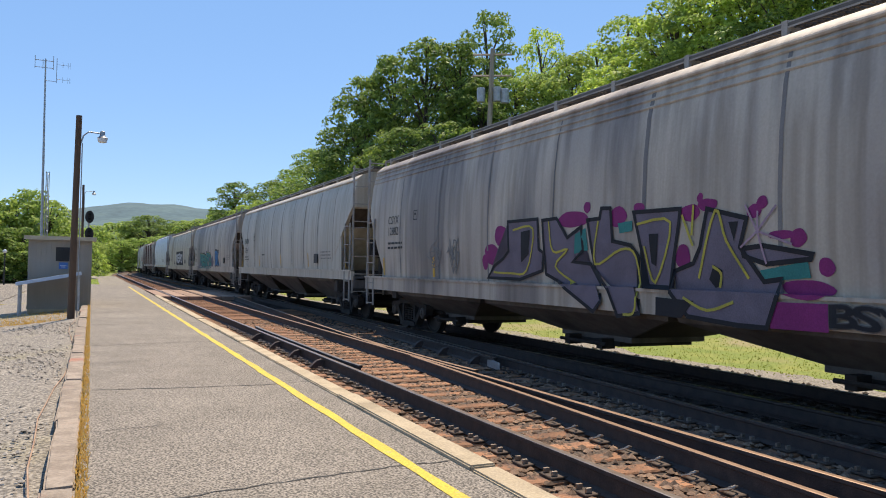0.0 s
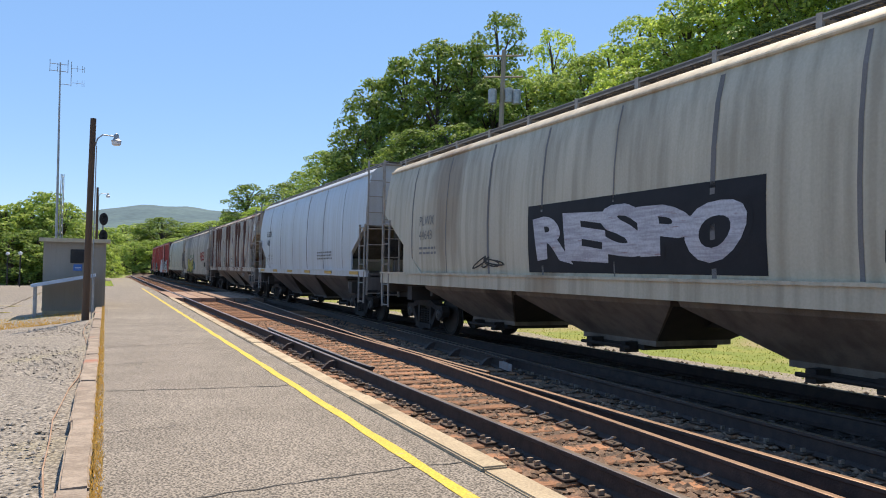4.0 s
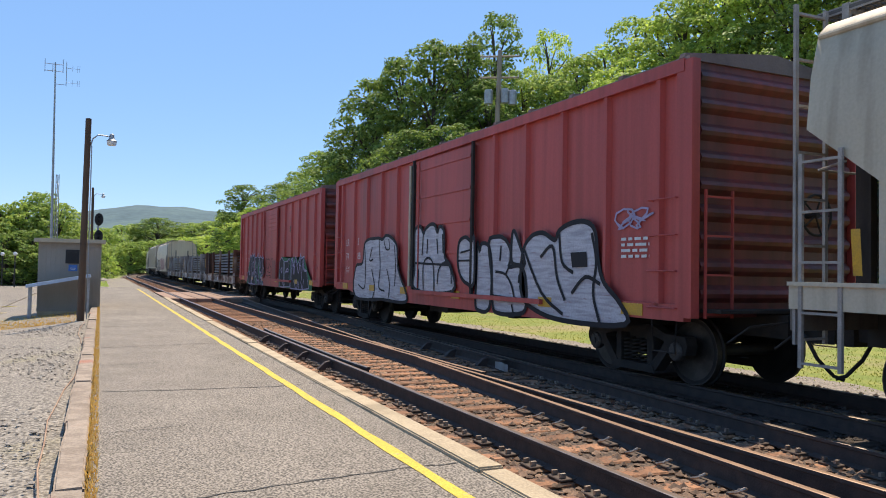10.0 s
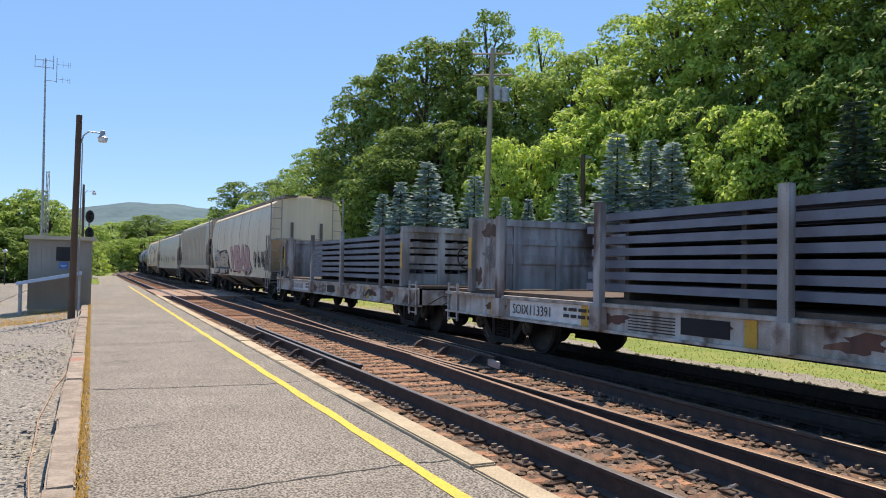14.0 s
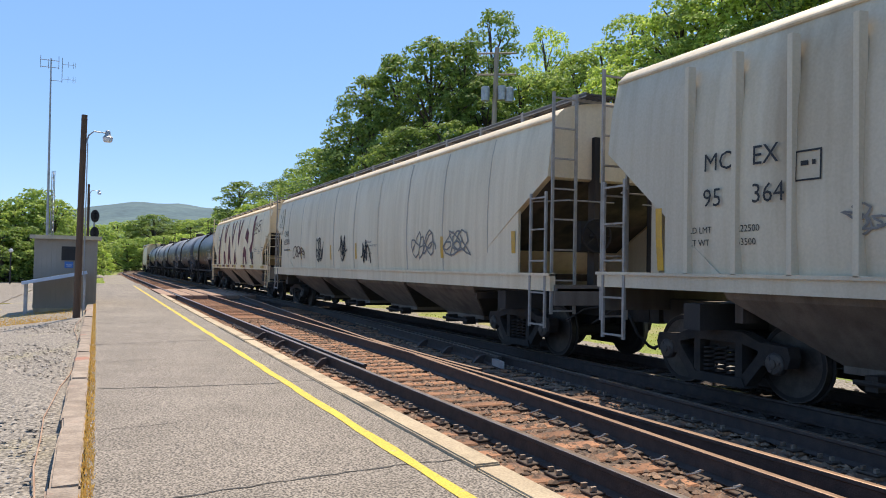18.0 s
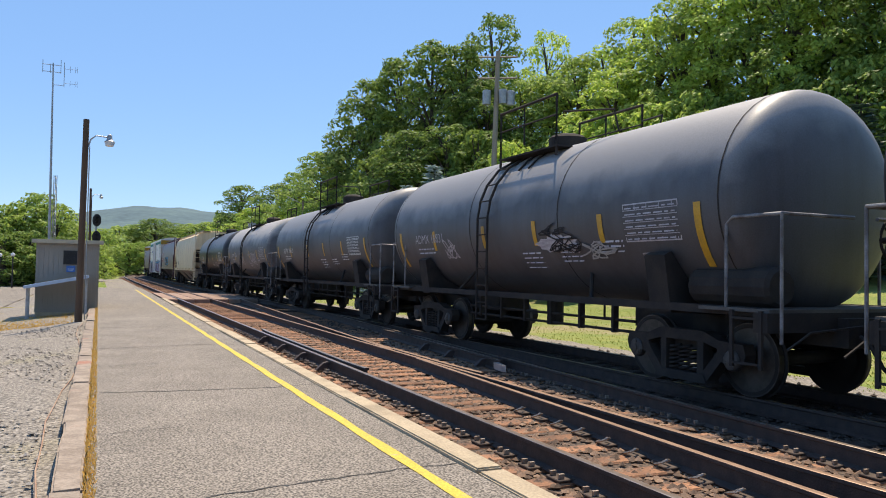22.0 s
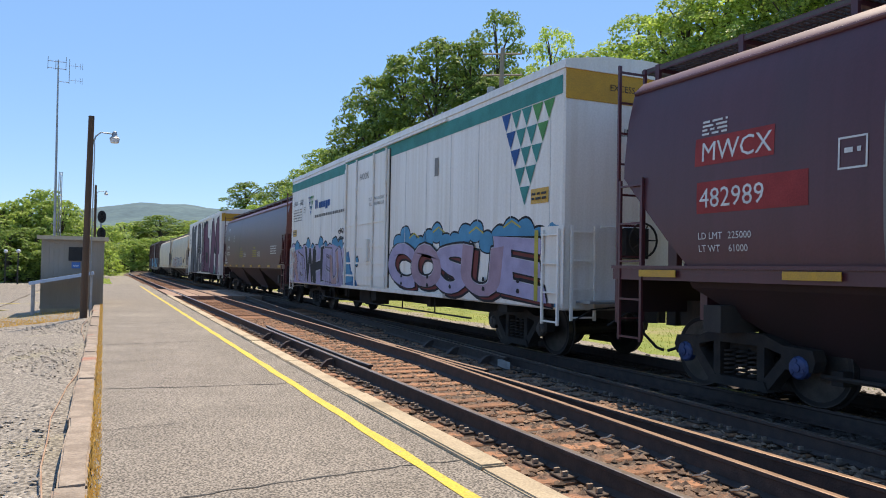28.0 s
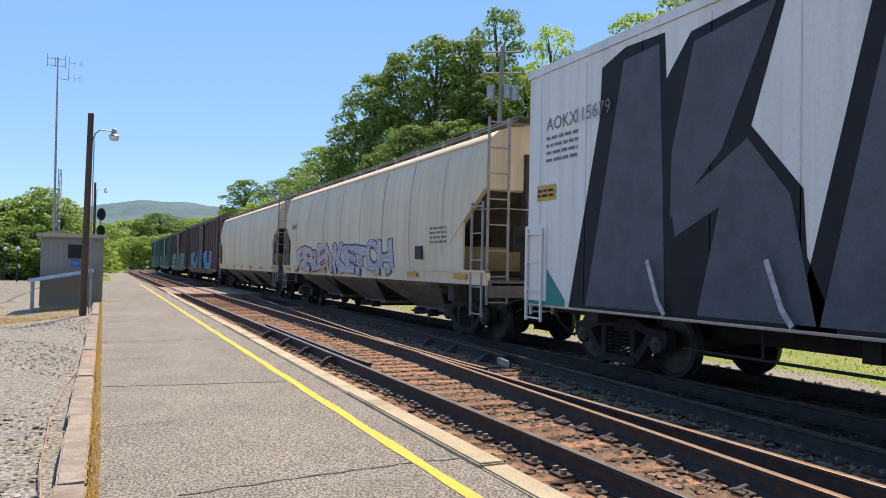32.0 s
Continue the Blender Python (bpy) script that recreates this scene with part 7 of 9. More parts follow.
FLATPALE = mat("scraped_pale_plate", (0.44, 0.42, 0.4), (0.26, 0.225, 0.2), 2.4, 0.8, 0, 0.2, (0.11, 0.06, 0.04), 1.3, 0.52, streak=2, runs=0.45)
FLATCHIP = mat("chipped_pale_sill", (0.55, 0.52, 0.48), (0.36, 0.3, 0.25), 2.2, 0.8, 0, 0.2, (0.13, 0.07, 0.045), 1.6, 0.55, runs=0.4)
ROOFGREY = mat("weathered_brown_roof", (0.2, 0.14, 0.12), (0.13, 0.09, 0.08), 1.5, 0.75, 0.1)

PURPLE, MAGENTA, TEAL, BLUE = paint("grey_purple_spray", 0.175, 0.145, 0.18), paint("magenta_spray", 0.26, 0.03, 0.15), paint("teal_spray", 0.03, 0.22, 0.2), paint("blue_spray", 0.03, 0.16, 0.34)
YEL, LILAC, SILVER, OXBLOOD = paint("yellow_spray", 0.5, 0.42, 0.08), paint("lilac_spray", 0.42, 0.37, 0.53), mat("silver_spray", (0.52, 0.51, 0.55), (0.36, 0.34, 0.38), 2.2, 0.5, 0.1, 0, (0.3, 0.2, 0.22), 3.0, 0.62, 30.0, streak=-0.9), paint("oxblood_spray", 0.16, 0.03, 0.04)
SLATE, MAUVE, GREENS, PINK = paint("slate_spray", 0.115, 0.12, 0.14), paint("mauve_spray", 0.17, 0.065, 0.11), paint("green_spray", 0.03, 0.17, 0.08), paint("salmon_spray", 0.52, 0.31, 0.28)
UMBER, GREYL = paint("dark_umber_spray", 0.075, 0.055, 0.045), paint("pale_grey_panel", 0.42, 0.41, 0.39)
ROSE = paint("dusty_rose_spray", 0.4, 0.27, 0.33)
INK = paint("ink_spray", 0.024, 0.024, 0.028)
SKYB, REDS, BROWNS, TEALPAINT = paint("sky_blue_spray", 0.07, 0.3, 0.48), paint("red_spray", 0.35, 0.05, 0.05), paint("umber_spray", 0.14, 0.08, 0.06), paint("sea_green_paint", 0.04, 0.27, 0.25)
BONE, TAN = paint("bone_spray", 0.58, 0.54, 0.47), paint("tan_spray", 0.48, 0.4, 0.31)
RUSTREDS = paint("rust_red_spray", 0.2, 0.045, 0.04)
BLUELOGO, GREENLOGO = paint("logo_blue", 0.02, 0.1, 0.3), paint("logo_green", 0.08, 0.3, 0.1)

SPLIT = [0.60, 19.53, 38.37, 57.23, 76.2, 93.37, 111.33, 130.2, 148.34, 165.56, 183.04, 197.88, 213.29, 228.83, 246.71, 264.51,
         286.21, 304.35, 316.6, 329.5, 343.35, 356.25, 369.95, 387.36, 404.53, 424.39, 442.53, 463.0, 481.72, 499.91, 519.41,
         537.0, 554.6, 572.2, 590.0]
LEN = [b - a for a, b in zip(SPLIT, SPLIT[1:])]
TRAIN = []


def joined(surf, top, face=-1.604):
    """A side's surface carried on over its sill."""
    def over(z):
        return face if z < top + 0.02 else surf(z)
    STEPS[over] = top
    return over


def marks(car, surf, words, number, y, z, h, material, small=2, gap=1.45):
    text(car, words, y, z, h, material, surf)
    text(car, number, y, z - h * gap, h, material, surf)
    if small:
        bars(car, y, z - h * gap - 0.22, 0.95, small, material, surf, 0.05, 0.11, len(words) + small)


def add(made, k):
    car, sets = made[0], made[-1]
    car.location = (FAR, (SPLIT[k] + SPLIT[k + 1]) / 2, 0)
    TRAIN.append((car, (SPLIT[k] + SPLIT[k + 1]) / 2, sets))
    return made


def build_train():
    # 1: grey, purple letters over body and wide sill
    c, s, w = add(hopper(LEN[0], GREY_OLD, UNDER_GREY, "weathered grey covered hopper with purple and yellow graffiti", eave=4.0, sill=(0.95, 1.27), zc=2.9, cut=1.0, zd=1.4, seams=7, lines=3, slope=SLOPE_RUST, bays=3), 0)
    j = joined(s, 1.27)
    for k, (y, z, ry, rz) in enumerate(((1.65, 2.09, 0.26, 0.18), (2, 1.77, 0.27, 0.2), (2.27, 1.63, 0.11, 0.14), (-0.54, 2.27, 0.39, 0.13), (-0.91, 2.43, 0.08, 0.09), (-1.63, 2.25, 0.19, 0.14), (-2.07, 2.35, 0.12, 0.06), (-3.01, 2.22, 0.16, 0.11), (-3.3, 2.3, 0.15, 0.08), (-3.18, 2.39, 0.05, 0.06), (-4.1, 2.27, 0.08, 0.07), (-3.99, 2.18, 0.1, 0.08), (-4.56, 1.87, 0.1, 0.1), (-4.36, 1.91, 0.18, 0.05), (-4.88, 1.57, 0.09, 0.1), (-4.66, 1.34, 0.32, 0.1), (-2.88, 1.69, 0.12, 0.16), (-1.71, 1.43, 0.1, 0.18), (-3.72, 1.86, 0.07, 0.12))):
        shape(c, blob(y, z, ry, rz, k, 18, 0.12), MAGENTA, j, 0.004 + k * 0.0002)
    letter_shape(c, [(1.4, 2.33), (0.44, 2.33), (0.41, 1.84), (0.27, 1.78), (0.32, 1.49), (1.02, 1.34), (2.16, 1.35), (1.9, 1.57), (1.58, 1.69), (1.38, 1.82)], PURPLE, INK, j)
    letter_shape(c, [(0.29, 2.3), (-0.12, 2.31), (-0.41, 2), (-0.77, 2.15), (-0.81, 1.8), (-0.54, 1.63), (-0.99, 1.6), (-1.21, 1.33), (-1.32, 1.06), (-1.17, 0.92), (-0.43, 1.24), (0.21, 1.44)], PURPLE, INK, j)
    letter_shape(c, [(-0.93, 2.24), (-1.22, 2.25), (-1.26, 2.39), (-1.47, 2.38), (-1.51, 1.92), (-1.91, 1.85), (-2.05, 1.71), (-2.03, 1.35), (-2.16, 0.95), (-1.72, 0.89), (-1.5, 1.24), (-1.1, 1.51)], PURPLE, INK, j)
    letter_shape(c, [(-1.97, 2.29), (-2.85, 2.28), (-2.83, 2.12), (-2.71, 1.61), (-2.7, 1.3), (-2.24, 1.31), (-2.12, 1.78)], PURPLE, INK, j)
    letter_shape(c, [(-3.3, 2.25), (-3.89, 2.11), (-3.79, 1.79), (-4.11, 1.41), (-4.34, 1.44), (-4.36, 1.27), (-4.23, 0.92), (-3.85, 0.92), (-3.06, 0.97), (-2.74, 1.25), (-2.73, 1.51), (-3.06, 1.61), (-3.18, 1.8)], PURPLE, INK, j)
    letter_shape(c, [(-3.82, 1.77), (-4.11, 1.8), (-4.72, 1.7), (-4.7, 1.65), (-4.15, 1.6), (-3.84, 1.69)], PURPLE, INK, j)
    shape(c, [(0.96, 2.14), (0.67, 2.16), (0.72, 1.76), (0.97, 1.62)], INK, j, 0.016)
    shape(c, [(-2.27, 1.99), (-2.45, 1.99), (-2.4, 1.57), (-2.31, 1.61)], INK, j, 0.016)
    shape(c, [(-3.63, 2.08), (-3.77, 2.08), (-3.71, 1.86)], INK, j, 0.016)
    shape(c, [(-3.39, 1.59), (-3.52, 1.53), (-3.51, 1.36), (-3.41, 1.32), (-3.31, 1.42)], INK, j, 0.016)
    shape(c, [(-2.49, 1.18), (-3.16, 1.16), (-2.95, 0.94), (-2.49, 0.95)], INK, j, 0.016)
    shape(c, [(-4.06, 1.53), (-4.67, 1.63), (-4.7, 1.46), (-4.11, 1.41)], TEAL, j, 0.013)
    shape(c, [(-0.61, 2.04), (-0.88, 2.13), (-0.94, 1.8), (-0.58, 1.75)], TEAL, j, 0.013)
    shape(c, [(-1.63, 2.16), (-1.94, 2.18), (-1.94, 2.04), (-1.67, 2.02)], TEAL, j, 0.013)
    lines(c, [(1.21, 2.18), (0.57, 2.18), (0.8, 1.49), (1.33, 1.44), (1.92, 1.45)], YEL, 0.035, j, 0.018)
    lines(c, [(0.1, 2.26), (-0.01, 1.8), (-0.41, 1.82), (-0.07, 1.56), (-0.59, 1.31)], YEL, 0.035, j, 0.018)
    lines(c, [(-1.19, 2.2), (-1.1, 1.6), (-1.7, 1.8), (-2.01, 1.69), (-2.09, 1.01), (-1.86, 0.92)], YEL, 0.035, j, 0.018)
    lines(c, [(-2.05, 2.13), (-2.68, 2.12), (-2.37, 1.36), (-2.18, 1.82)], YEL, 0.035, j, 0.018)
    lines(c, [(-3.15, 1.44), (-3.43, 2.22), (-3.6, 1.86), (-3.9, 1.45)], YEL, 0.035, j, 0.018)
    lines(c, [(-3.38, 1.57), (-3.5, 1.49), (-3.48, 1.34)], YEL, 0.035, j, 0.018)
    lines(c, [(-2.99, 1.19), (-3.37, 1.06), (-3.76, 1.17)], YEL, 0.035, j, 0.018)
    lines(c, [(-2.89, 2.19), (-3.06, 1.83)], YEL, 0.035, j, 0.018)
    lines(c, [(-3.08, 2.3), (-3.05, 1.96)], YEL, 0.035, j, 0.018)
    lines(c, [(-4.04, 1.96), (-3.88, 2.25)], ROSE, 0.025, j, 0.02)
    lines(c, [(-4.04, 1.96), (-4.29, 2.22)], ROSE, 0.025, j, 0.02)
    lines(c, [(-4.04, 1.96), (-3.81, 1.79)], ROSE, 0.025, j, 0.02)
    lines(c, [(-4.04, 1.96), (-4.48, 1.81)], ROSE, 0.025, j, 0.02)
    lines(c, [(-4.04, 1.96), (-4.15, 1.61)], ROSE, 0.025, j, 0.02)
    lines(c, [(-4.04, 1.96), (-4.05, 2.17)], ROSE, 0.025, j, 0.02)
    shape(c, [(-4.26, 1.2), (-4.97, 1.21), (-4.97, 0.93), (-4.27, 0.92)], MAGENTA, j, 0.006)
    graffiti(c, "BSYC", -5.0, -6.0, 0.95, 1.22, INK, UNDER_GREY, None, j, 0.12, 6, 0.05, 0.012)
    marks(c, s, "CSYX", "12882", 7.3, 2.56, 0.2, BLACKP, 2, 1.35)
    plate_box(c, 5.6, 2.7, 0.2, s, BLACKP)
    tag(c, 4.9, 1.5, 0.8, 0.6, GREYP, s, 2)
    tag(c, 3.9, 1.4, 0.6, 0.7, GREYP, s, 5)
    for y in (7.6, 4.6):
        patch(c, "reflector", rect(y + 0.05, y - 0.05, 1.32, 1.75), AMBERP, s, 0.006)
    # 2: grey
    c, s, w = add(hopper(LEN[1], GREY_PLAIN, UNDER_GREY, "grey covered hopper with sooty seams and black lettering", slope=SLOPE_RUST, seams=9), 1)
    marks(c, s, "BNGX", "31664", 7.4, 2.51, 0.25, BLACKP, 2, 1.6)
    plate_box(c, 5.2, 2.78, 0.3, s, BLACKP)
    amber(c, s, 9.4, n=5, upright=True)
    part("data_plate", boxes((-1.575, -1.545, -5.3, -4.9, 1.62, 1.92)), DARKMETAL, c)
    bars(c, -5.6, 1.95, 1.1, 3, GREYP, s, 0.04, 0.1, 8)
    bars(c, 3.5, 1.95, 0.6, 1, BLACKP, s, 0.05, 0.1, 3)
    # 3: grey, teal letters
    c, s, w = add(hopper(LEN[2], GREY_OLD, UNDER_TAN, "grey covered hopper with teal and purple graffiti", slope=SLOPE_RUST, seams=10), 2)
    j = joined(s, 1.42)
    for k, (y, z) in enumerate(((4.6, 1.6), (2.9, 2.0), (0.2, 1.9), (-0.8, 1.7), (1.5, 2.1))):
        patch(c, "paint_cloud", blob(y, z, 0.45, 0.35, k + 9), PURPLE, j, 0.004 + k * 0.0003)
    patch(c, "paint_cloud", rect(4.4, -0.35, 1.31, 1.5), TEAL, j, 0.0035)
    graffiti(c, "RESPO", 4.5, -0.35, 1.36, 2.34, TEAL, INK, YEL, j, 0.34, 8, 0.07, 0.055)
    graffiti(c, "BK", -2.0, -3.4, 1.4, 2.5, BLUE, INK, SKYB, j, 0.22, 9)
    marks(c, s, "BNGX", "31264", 7.42, 2.53, 0.25, BLACKP, 2, 1.75)
    plate_box(c, 5.2, 2.7, 0.3, s, BLACKP)
    part("data_plate", boxes((-1.575, -1.545, -5.5, -5.1, 1.62, 1.92)), DARKMETAL, c)
    bars(c, -6.0, 2.0, 1.0, 3, GREYP, s, 0.04, 0.1, 2)
    # 4: tan grey, black and white letters
    c, s, w = add(hopper(LEN[3], GREY_TAN, UNDER_TAN, "tan grey stained covered hopper with black and white graffiti", slope=SLOPE_RUST, zc=2.9, cut=1.35, zd=2.1, seams=8), 3)
    patch(c, "paint_block", rect(1.4, -3.7, 1.48, 2.6), INK, s, 0.004)
    graffiti(c, "RESPO", 1.1, -3.4, 1.55, 2.5, SILVER, INK, None, s, 0.32, 4)
    marks(c, s, "PLWX", "44643", 6.3, 2.5, 0.22, GREYP)
    part("data_plate", boxes((-1.575, -1.545, -5.5, -5.1, 1.62, 1.92)), DARKMETAL, c)
    tag(c, 3.6, 1.5, 1.4, 0.3, BLACKP, s, 8)
    # 5: pale blue grey
    c, s, w = add(hopper(LEN[4], GREY_BLUE, UNDER_GREY, "clean pale blue grey covered hopper with black lettering", eave=4.2, top=4.45, zc=2.72, cut=1.3, zd=1.98, seams=6, sill=(1.28, 1.46), walk_on=MESHWALK), 4)
    marks(c, s, "CGOX", "1488", 6.2, 2.84, 0.26, BLACKP, 0)
    for k, (a, b) in enumerate((("LD LMT", "225700"), ("LT WT", "60300"), ("CU FT", "5431"))):
        text(c, a, 5.8, 1.98 - k * 0.16, 0.085, BLACKP, s)
        text(c, b, 5.15, 1.98 - k * 0.16, 0.085, BLACKP, s)
    plate_box(c, 6.1, 1.8, 0.22, s, GREYP)
    amber(c, s, 8.2, 1.38, 6, 0.09, 0.8)
    bars(c, -2.6, 2.0, 1.8, 3, GREYP, s, 0.05, 0.1, 5)
    # 6: rusted, ribbed
    c, s, w = add(hopper(LEN[5], RUSTWHITE, UNDER_TAN, "badly rusted white ribbed covered hopper with scrawled tags", eave=4.05, top=4.25, zc=3.1, cut=1.3, zd=2.3, seams=0, sill=(1.3, 1.5), slope=RUSTWHITE), 5)
    posts = {m.name: keep(prism(bmesh.new(), [(-0.09, -w_ * 0.34), (-0.09, w_ * 0.34), (0, w_ * 0.5), (0, -w_ * 0.5)], "z", 1.42, 3.9)) for m, w_ in ((RUST, 0.22), (RUSTWHITE, 0.17))}
    for x in (-1, 1):
        for k in range(17):
            m = RUST if k in (2, 4, 5, 8, 9, 12, 13, 14, 16) else RUSTWHITE
            o = piece("side_post", posts[m.name], m, c)
            o.location, o.rotation_euler = (x * 1.5, -7.0 + 0.88 * k, 0), (0, 0, 0 if x < 0 else math.pi)
    for k, (y, z, ry, rz) in enumerate(((-6.6, 3.5, 0.2, 0.5), (-5.7, 3.3, 0.22, 0.45), (-4.85, 3.6, 0.24, 0.4), (-4.0, 3.2, 0.14, 0.3), (-2.2, 3.55, 0.26, 0.35), (-1.3, 3.4, 0.24, 0.55), (-0.45, 3.6, 0.2, 0.3), (1.3, 3.5, 0.25, 0.4), (2.2, 3.45, 0.26, 0.5), (3.0, 3.6, 0.2, 0.3), (4.8, 3.5, 0.24, 0.4), (6.5, 3.2, 0.2, 0.6))):
        patch(c, "rust_patch", blob(y, z, ry, rz, k + 200, 44, 0.38), RUST, s, 0.004)
    text(c, "MW", 6.9, 2.55, 0.24, GREYP, s)
    text(c, "CX", 6.15, 2.55, 0.24, GREYP, s)
    text(c, "461", 6.9, 2.2, 0.24, GREYP, s)
    text(c, "169", 6.15, 2.2, 0.24, GREYP, s)
    for k, (y, z) in enumerate(((-5.2, 1.6), (-2.6, 1.6), (-1.0, 1.65), (2.2, 1.6))):
        tag(c, y, z, 0.7, 0.5, BLACKP, lambda zz: s(zz) - 0.01, k + 20)
    tag(c, -4.0, 1.0, 1.3, 0.2, GREYP, lambda zz: -1.47, 31)
    patch(c, "warning_sign", rect(-7.7, -8.05, 3.3, 3.65), WHITEP, s, 0.01)
    # 7: grey, yellow letters
    c, s, w = add(hopper(LEN[6], GREY_OLD, UNDER_GREY, "weathered grey covered hopper with yellow and green graffiti", eave=4.0, sill=(0.95, 1.27), zc=2.9, cut=1.0, zd=1.4, seams=7, lines=3, slope=SLOPE_RUST, bays=3), 6)
    j = joined(s, 1.27)
    shape(c, blob(2.85, 1.14, 2.35, 0.15, 77, 28, 0.3), GREENS, j, 0.003)
    for k, (y, z, ry, rz, m) in enumerate(((5.3, 1.7, 0.3, 0.45, GREENS), (2.9, 2.35, 0.35, 0.16, GREENS), (1.2, 2.3, 0.3, 0.2, GREENS), (0.35, 1.6, 0.3, 0.4, TEAL))):
        patch(c, "paint_cloud", blob(y, z, ry, rz, k + 40), m, j, 0.004 + k * 0.0003)
    graffiti(c, "NAK", 5.1, 1.05, 0.97, 2.2, YEL, INK, PINK, j, 0.36, 12, 0.08, 0.07, None, 0.34, 0.04)
    graffiti(c, "RES", -4.0, -6.3, 1.9, 2.6, REDS, GREY_OLD, None, s, 0.14, 14, 0.1, 0.01)
    marks(c, s, "CSYX", "13393", 6.84, 2.53, 0.19, BLACKP, 1, 1.35)
    plate_box(c, 4.6, 2.6, 0.2, s, BLACKP)
    patch(c, "reflector", rect(-1.6, -1.75, 1.45, 1.95), AMBERP, s, 0.006)
    part("data_plate", boxes((-1.575, -1.545, -6.9, -6.5, 1.5, 1.8)), DARKMETAL, c)
    # 8: tan
    c, s, w = add(hopper(LEN[7], GREY_TAN, UNDER_TAN, "tan grey covered hopper with rust streaks and yellow strips", slope=SLOPE_RUST, zc=3.0, cut=0.8, zd=2.4, seams=8), 7)
    marks(c, s, "GEFX", "33119", 7.0, 2.6, 0.2, BLACKP)
    amber(c, s, 9.0, n=6, upright=True)
    for k, y in enumerate((4.0, 2.0, -0.5, -3.0)):
        bars(c, y, 1.62, 0.6, 2, GREYP, s, 0.05, 0.1, k)
    # 9 and 10: red boxcars
    b = lambda z: -1.522
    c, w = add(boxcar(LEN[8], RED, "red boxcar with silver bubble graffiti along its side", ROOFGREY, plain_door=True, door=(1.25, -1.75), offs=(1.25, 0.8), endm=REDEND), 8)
    door = lambda z: -1.562
    bubble(c, [(5.61, 0.74), (5.61, 1.56), (5.01, 1.68), (4.88, 2.17), (4.54, 2.31), (4.1, 2.32), (3.69, 2.32), (3.42, 2.28), (3.11, 2.37), (2.7, 2.28), (2.36, 2.07), (2.29, 1.6), (2.02, 1.26), (1.78, 1.05), (1.73, 0.74), (3.39, 0.74)], SILVER, INK, b)
    lines(c, [(4.84, 2.15), (4.74, 1.56), (4.8, 0.99), (5.33, 1.08)], INK, 0.045, b)
    lines(c, [(4.21, 2.09), (4.39, 1.75), (4.12, 1.77)], INK, 0.045, b)
    lines(c, [(3.67, 2.32), (3.55, 1.53), (3.63, 1.05), (3.19, 0.96)], INK, 0.045, b)
    lines(c, [(2.53, 2.08), (2.43, 1.6), (2.47, 1.11)], INK, 0.045, b)
    lines(c, [(4.21, 1.49), (3.95, 1.04), (4.11, 0.74)], INK, 0.045, b)
    lines(c, [(3.04, 1.5), (2.84, 1.15), (2.91, 0.74)], INK, 0.045, b)
    lines(c, [(3.29, 2.24), (3.13, 2.03), (2.87, 2.03), (2.93, 2.26)], INK, 0.045, b)
    bubble(c, [(1.03, 1.06), (1.09, 1.54), (1.13, 2.31), (1, 2.47), (0.8, 2.48), (0.6, 2.32), (0.5, 2.41), (0.24, 2.5), (0, 2.48), (-0.15, 2.32), (-0.26, 2.43), (-0.42, 2.4), (-0.52, 2.25), (-0.56, 1.79), (-0.87, 1.57), (-0.96, 1.07)], SILVER, INK, door)
    lines(c, [(0.62, 2.28), (0.66, 1.85)], INK, 0.05, door)
    lines(c, [(0.37, 2.17), (0.39, 1.88)], INK, 0.05, door)
    lines(c, [(-0.14, 2.16), (-0.2, 1.87)], INK, 0.05, door)
    lines(c, [(-0.43, 2.25), (-0.47, 1.88)], INK, 0.05, door)
    lines(c, [(0.57, 1.09), (0.59, 1.6), (0.34, 1.77), (0.04, 1.63), (-0.03, 1.08)], INK, 0.05, door)
    lines(c, [(-0.19, 1.22), (-0.26, 1.51), (-0.56, 1.67), (-0.85, 1.54), (-0.91, 1.25)], INK, 0.05, door)
    lines(c, [(1.05, 1.66), (-0.85, 1.61)], INK, 0.05, door)
    lines(c, [(0.88, 1.09), (0.86, 1.5)], INK, 0.05, door)
    bubble(c, [(-1.28, 2.1), (-1.54, 2.16), (-1.78, 2.07), (-1.91, 2.12), (-1.92, 1.28), (-1.63, 1.25), (-1.36, 1.37), (-1.21, 1.6), (-1.19, 1.9)], SILVER, INK, door)
    lines(c, [(-1.19, 1.7), (-1.78, 1.7)], INK, 0.04, door)
    lines(c, [(-1.33, 1.86), (-1.78, 1.91)], INK, 0.04, door)
    lines(c, [(-1.78, 2.06), (-1.79, 1.7)], INK, 0.04, door)
    bubble(c, [(-1.97, 2.02), (-2.07, 1.89), (-2.16, 2.02), (-2.45, 1.96), (-2.57, 1.6), (-2.55, 0.98), (-2.42, 0.76), (-2.14, 0.74), (-1.93, 0.84), (-1.95, 1.41)], SILVER, INK, b)
    bubble(c, [(-3.31, 1.68), (-3.3, 2.05), (-3.37, 2.21), (-3.53, 2.04), (-3.77, 1.64), (-3.53, 1.61)], SILVER, INK, b)
    bubble(c, [(-2.45, 2.04), (-2.74, 2.13), (-3.02, 2.09), (-3.23, 1.93), (-3.29, 1.72), (-3.22, 1.58), (-3.58, 1.6), (-3.79, 1.4), (-3.81, 0.86), (-3.39, 0.75), (-2.86, 0.74), (-2.64, 0.85), (-2.57, 1.42)], SILVER, INK, b)
    lines(c, [(-2.92, 1.94), (-2.89, 1.71)], INK, 0.05, b)
    lines(c, [(-2.74, 1.49), (-3.08, 1.45), (-3.31, 1.27), (-3.42, 1.05)], INK, 0.05, b)
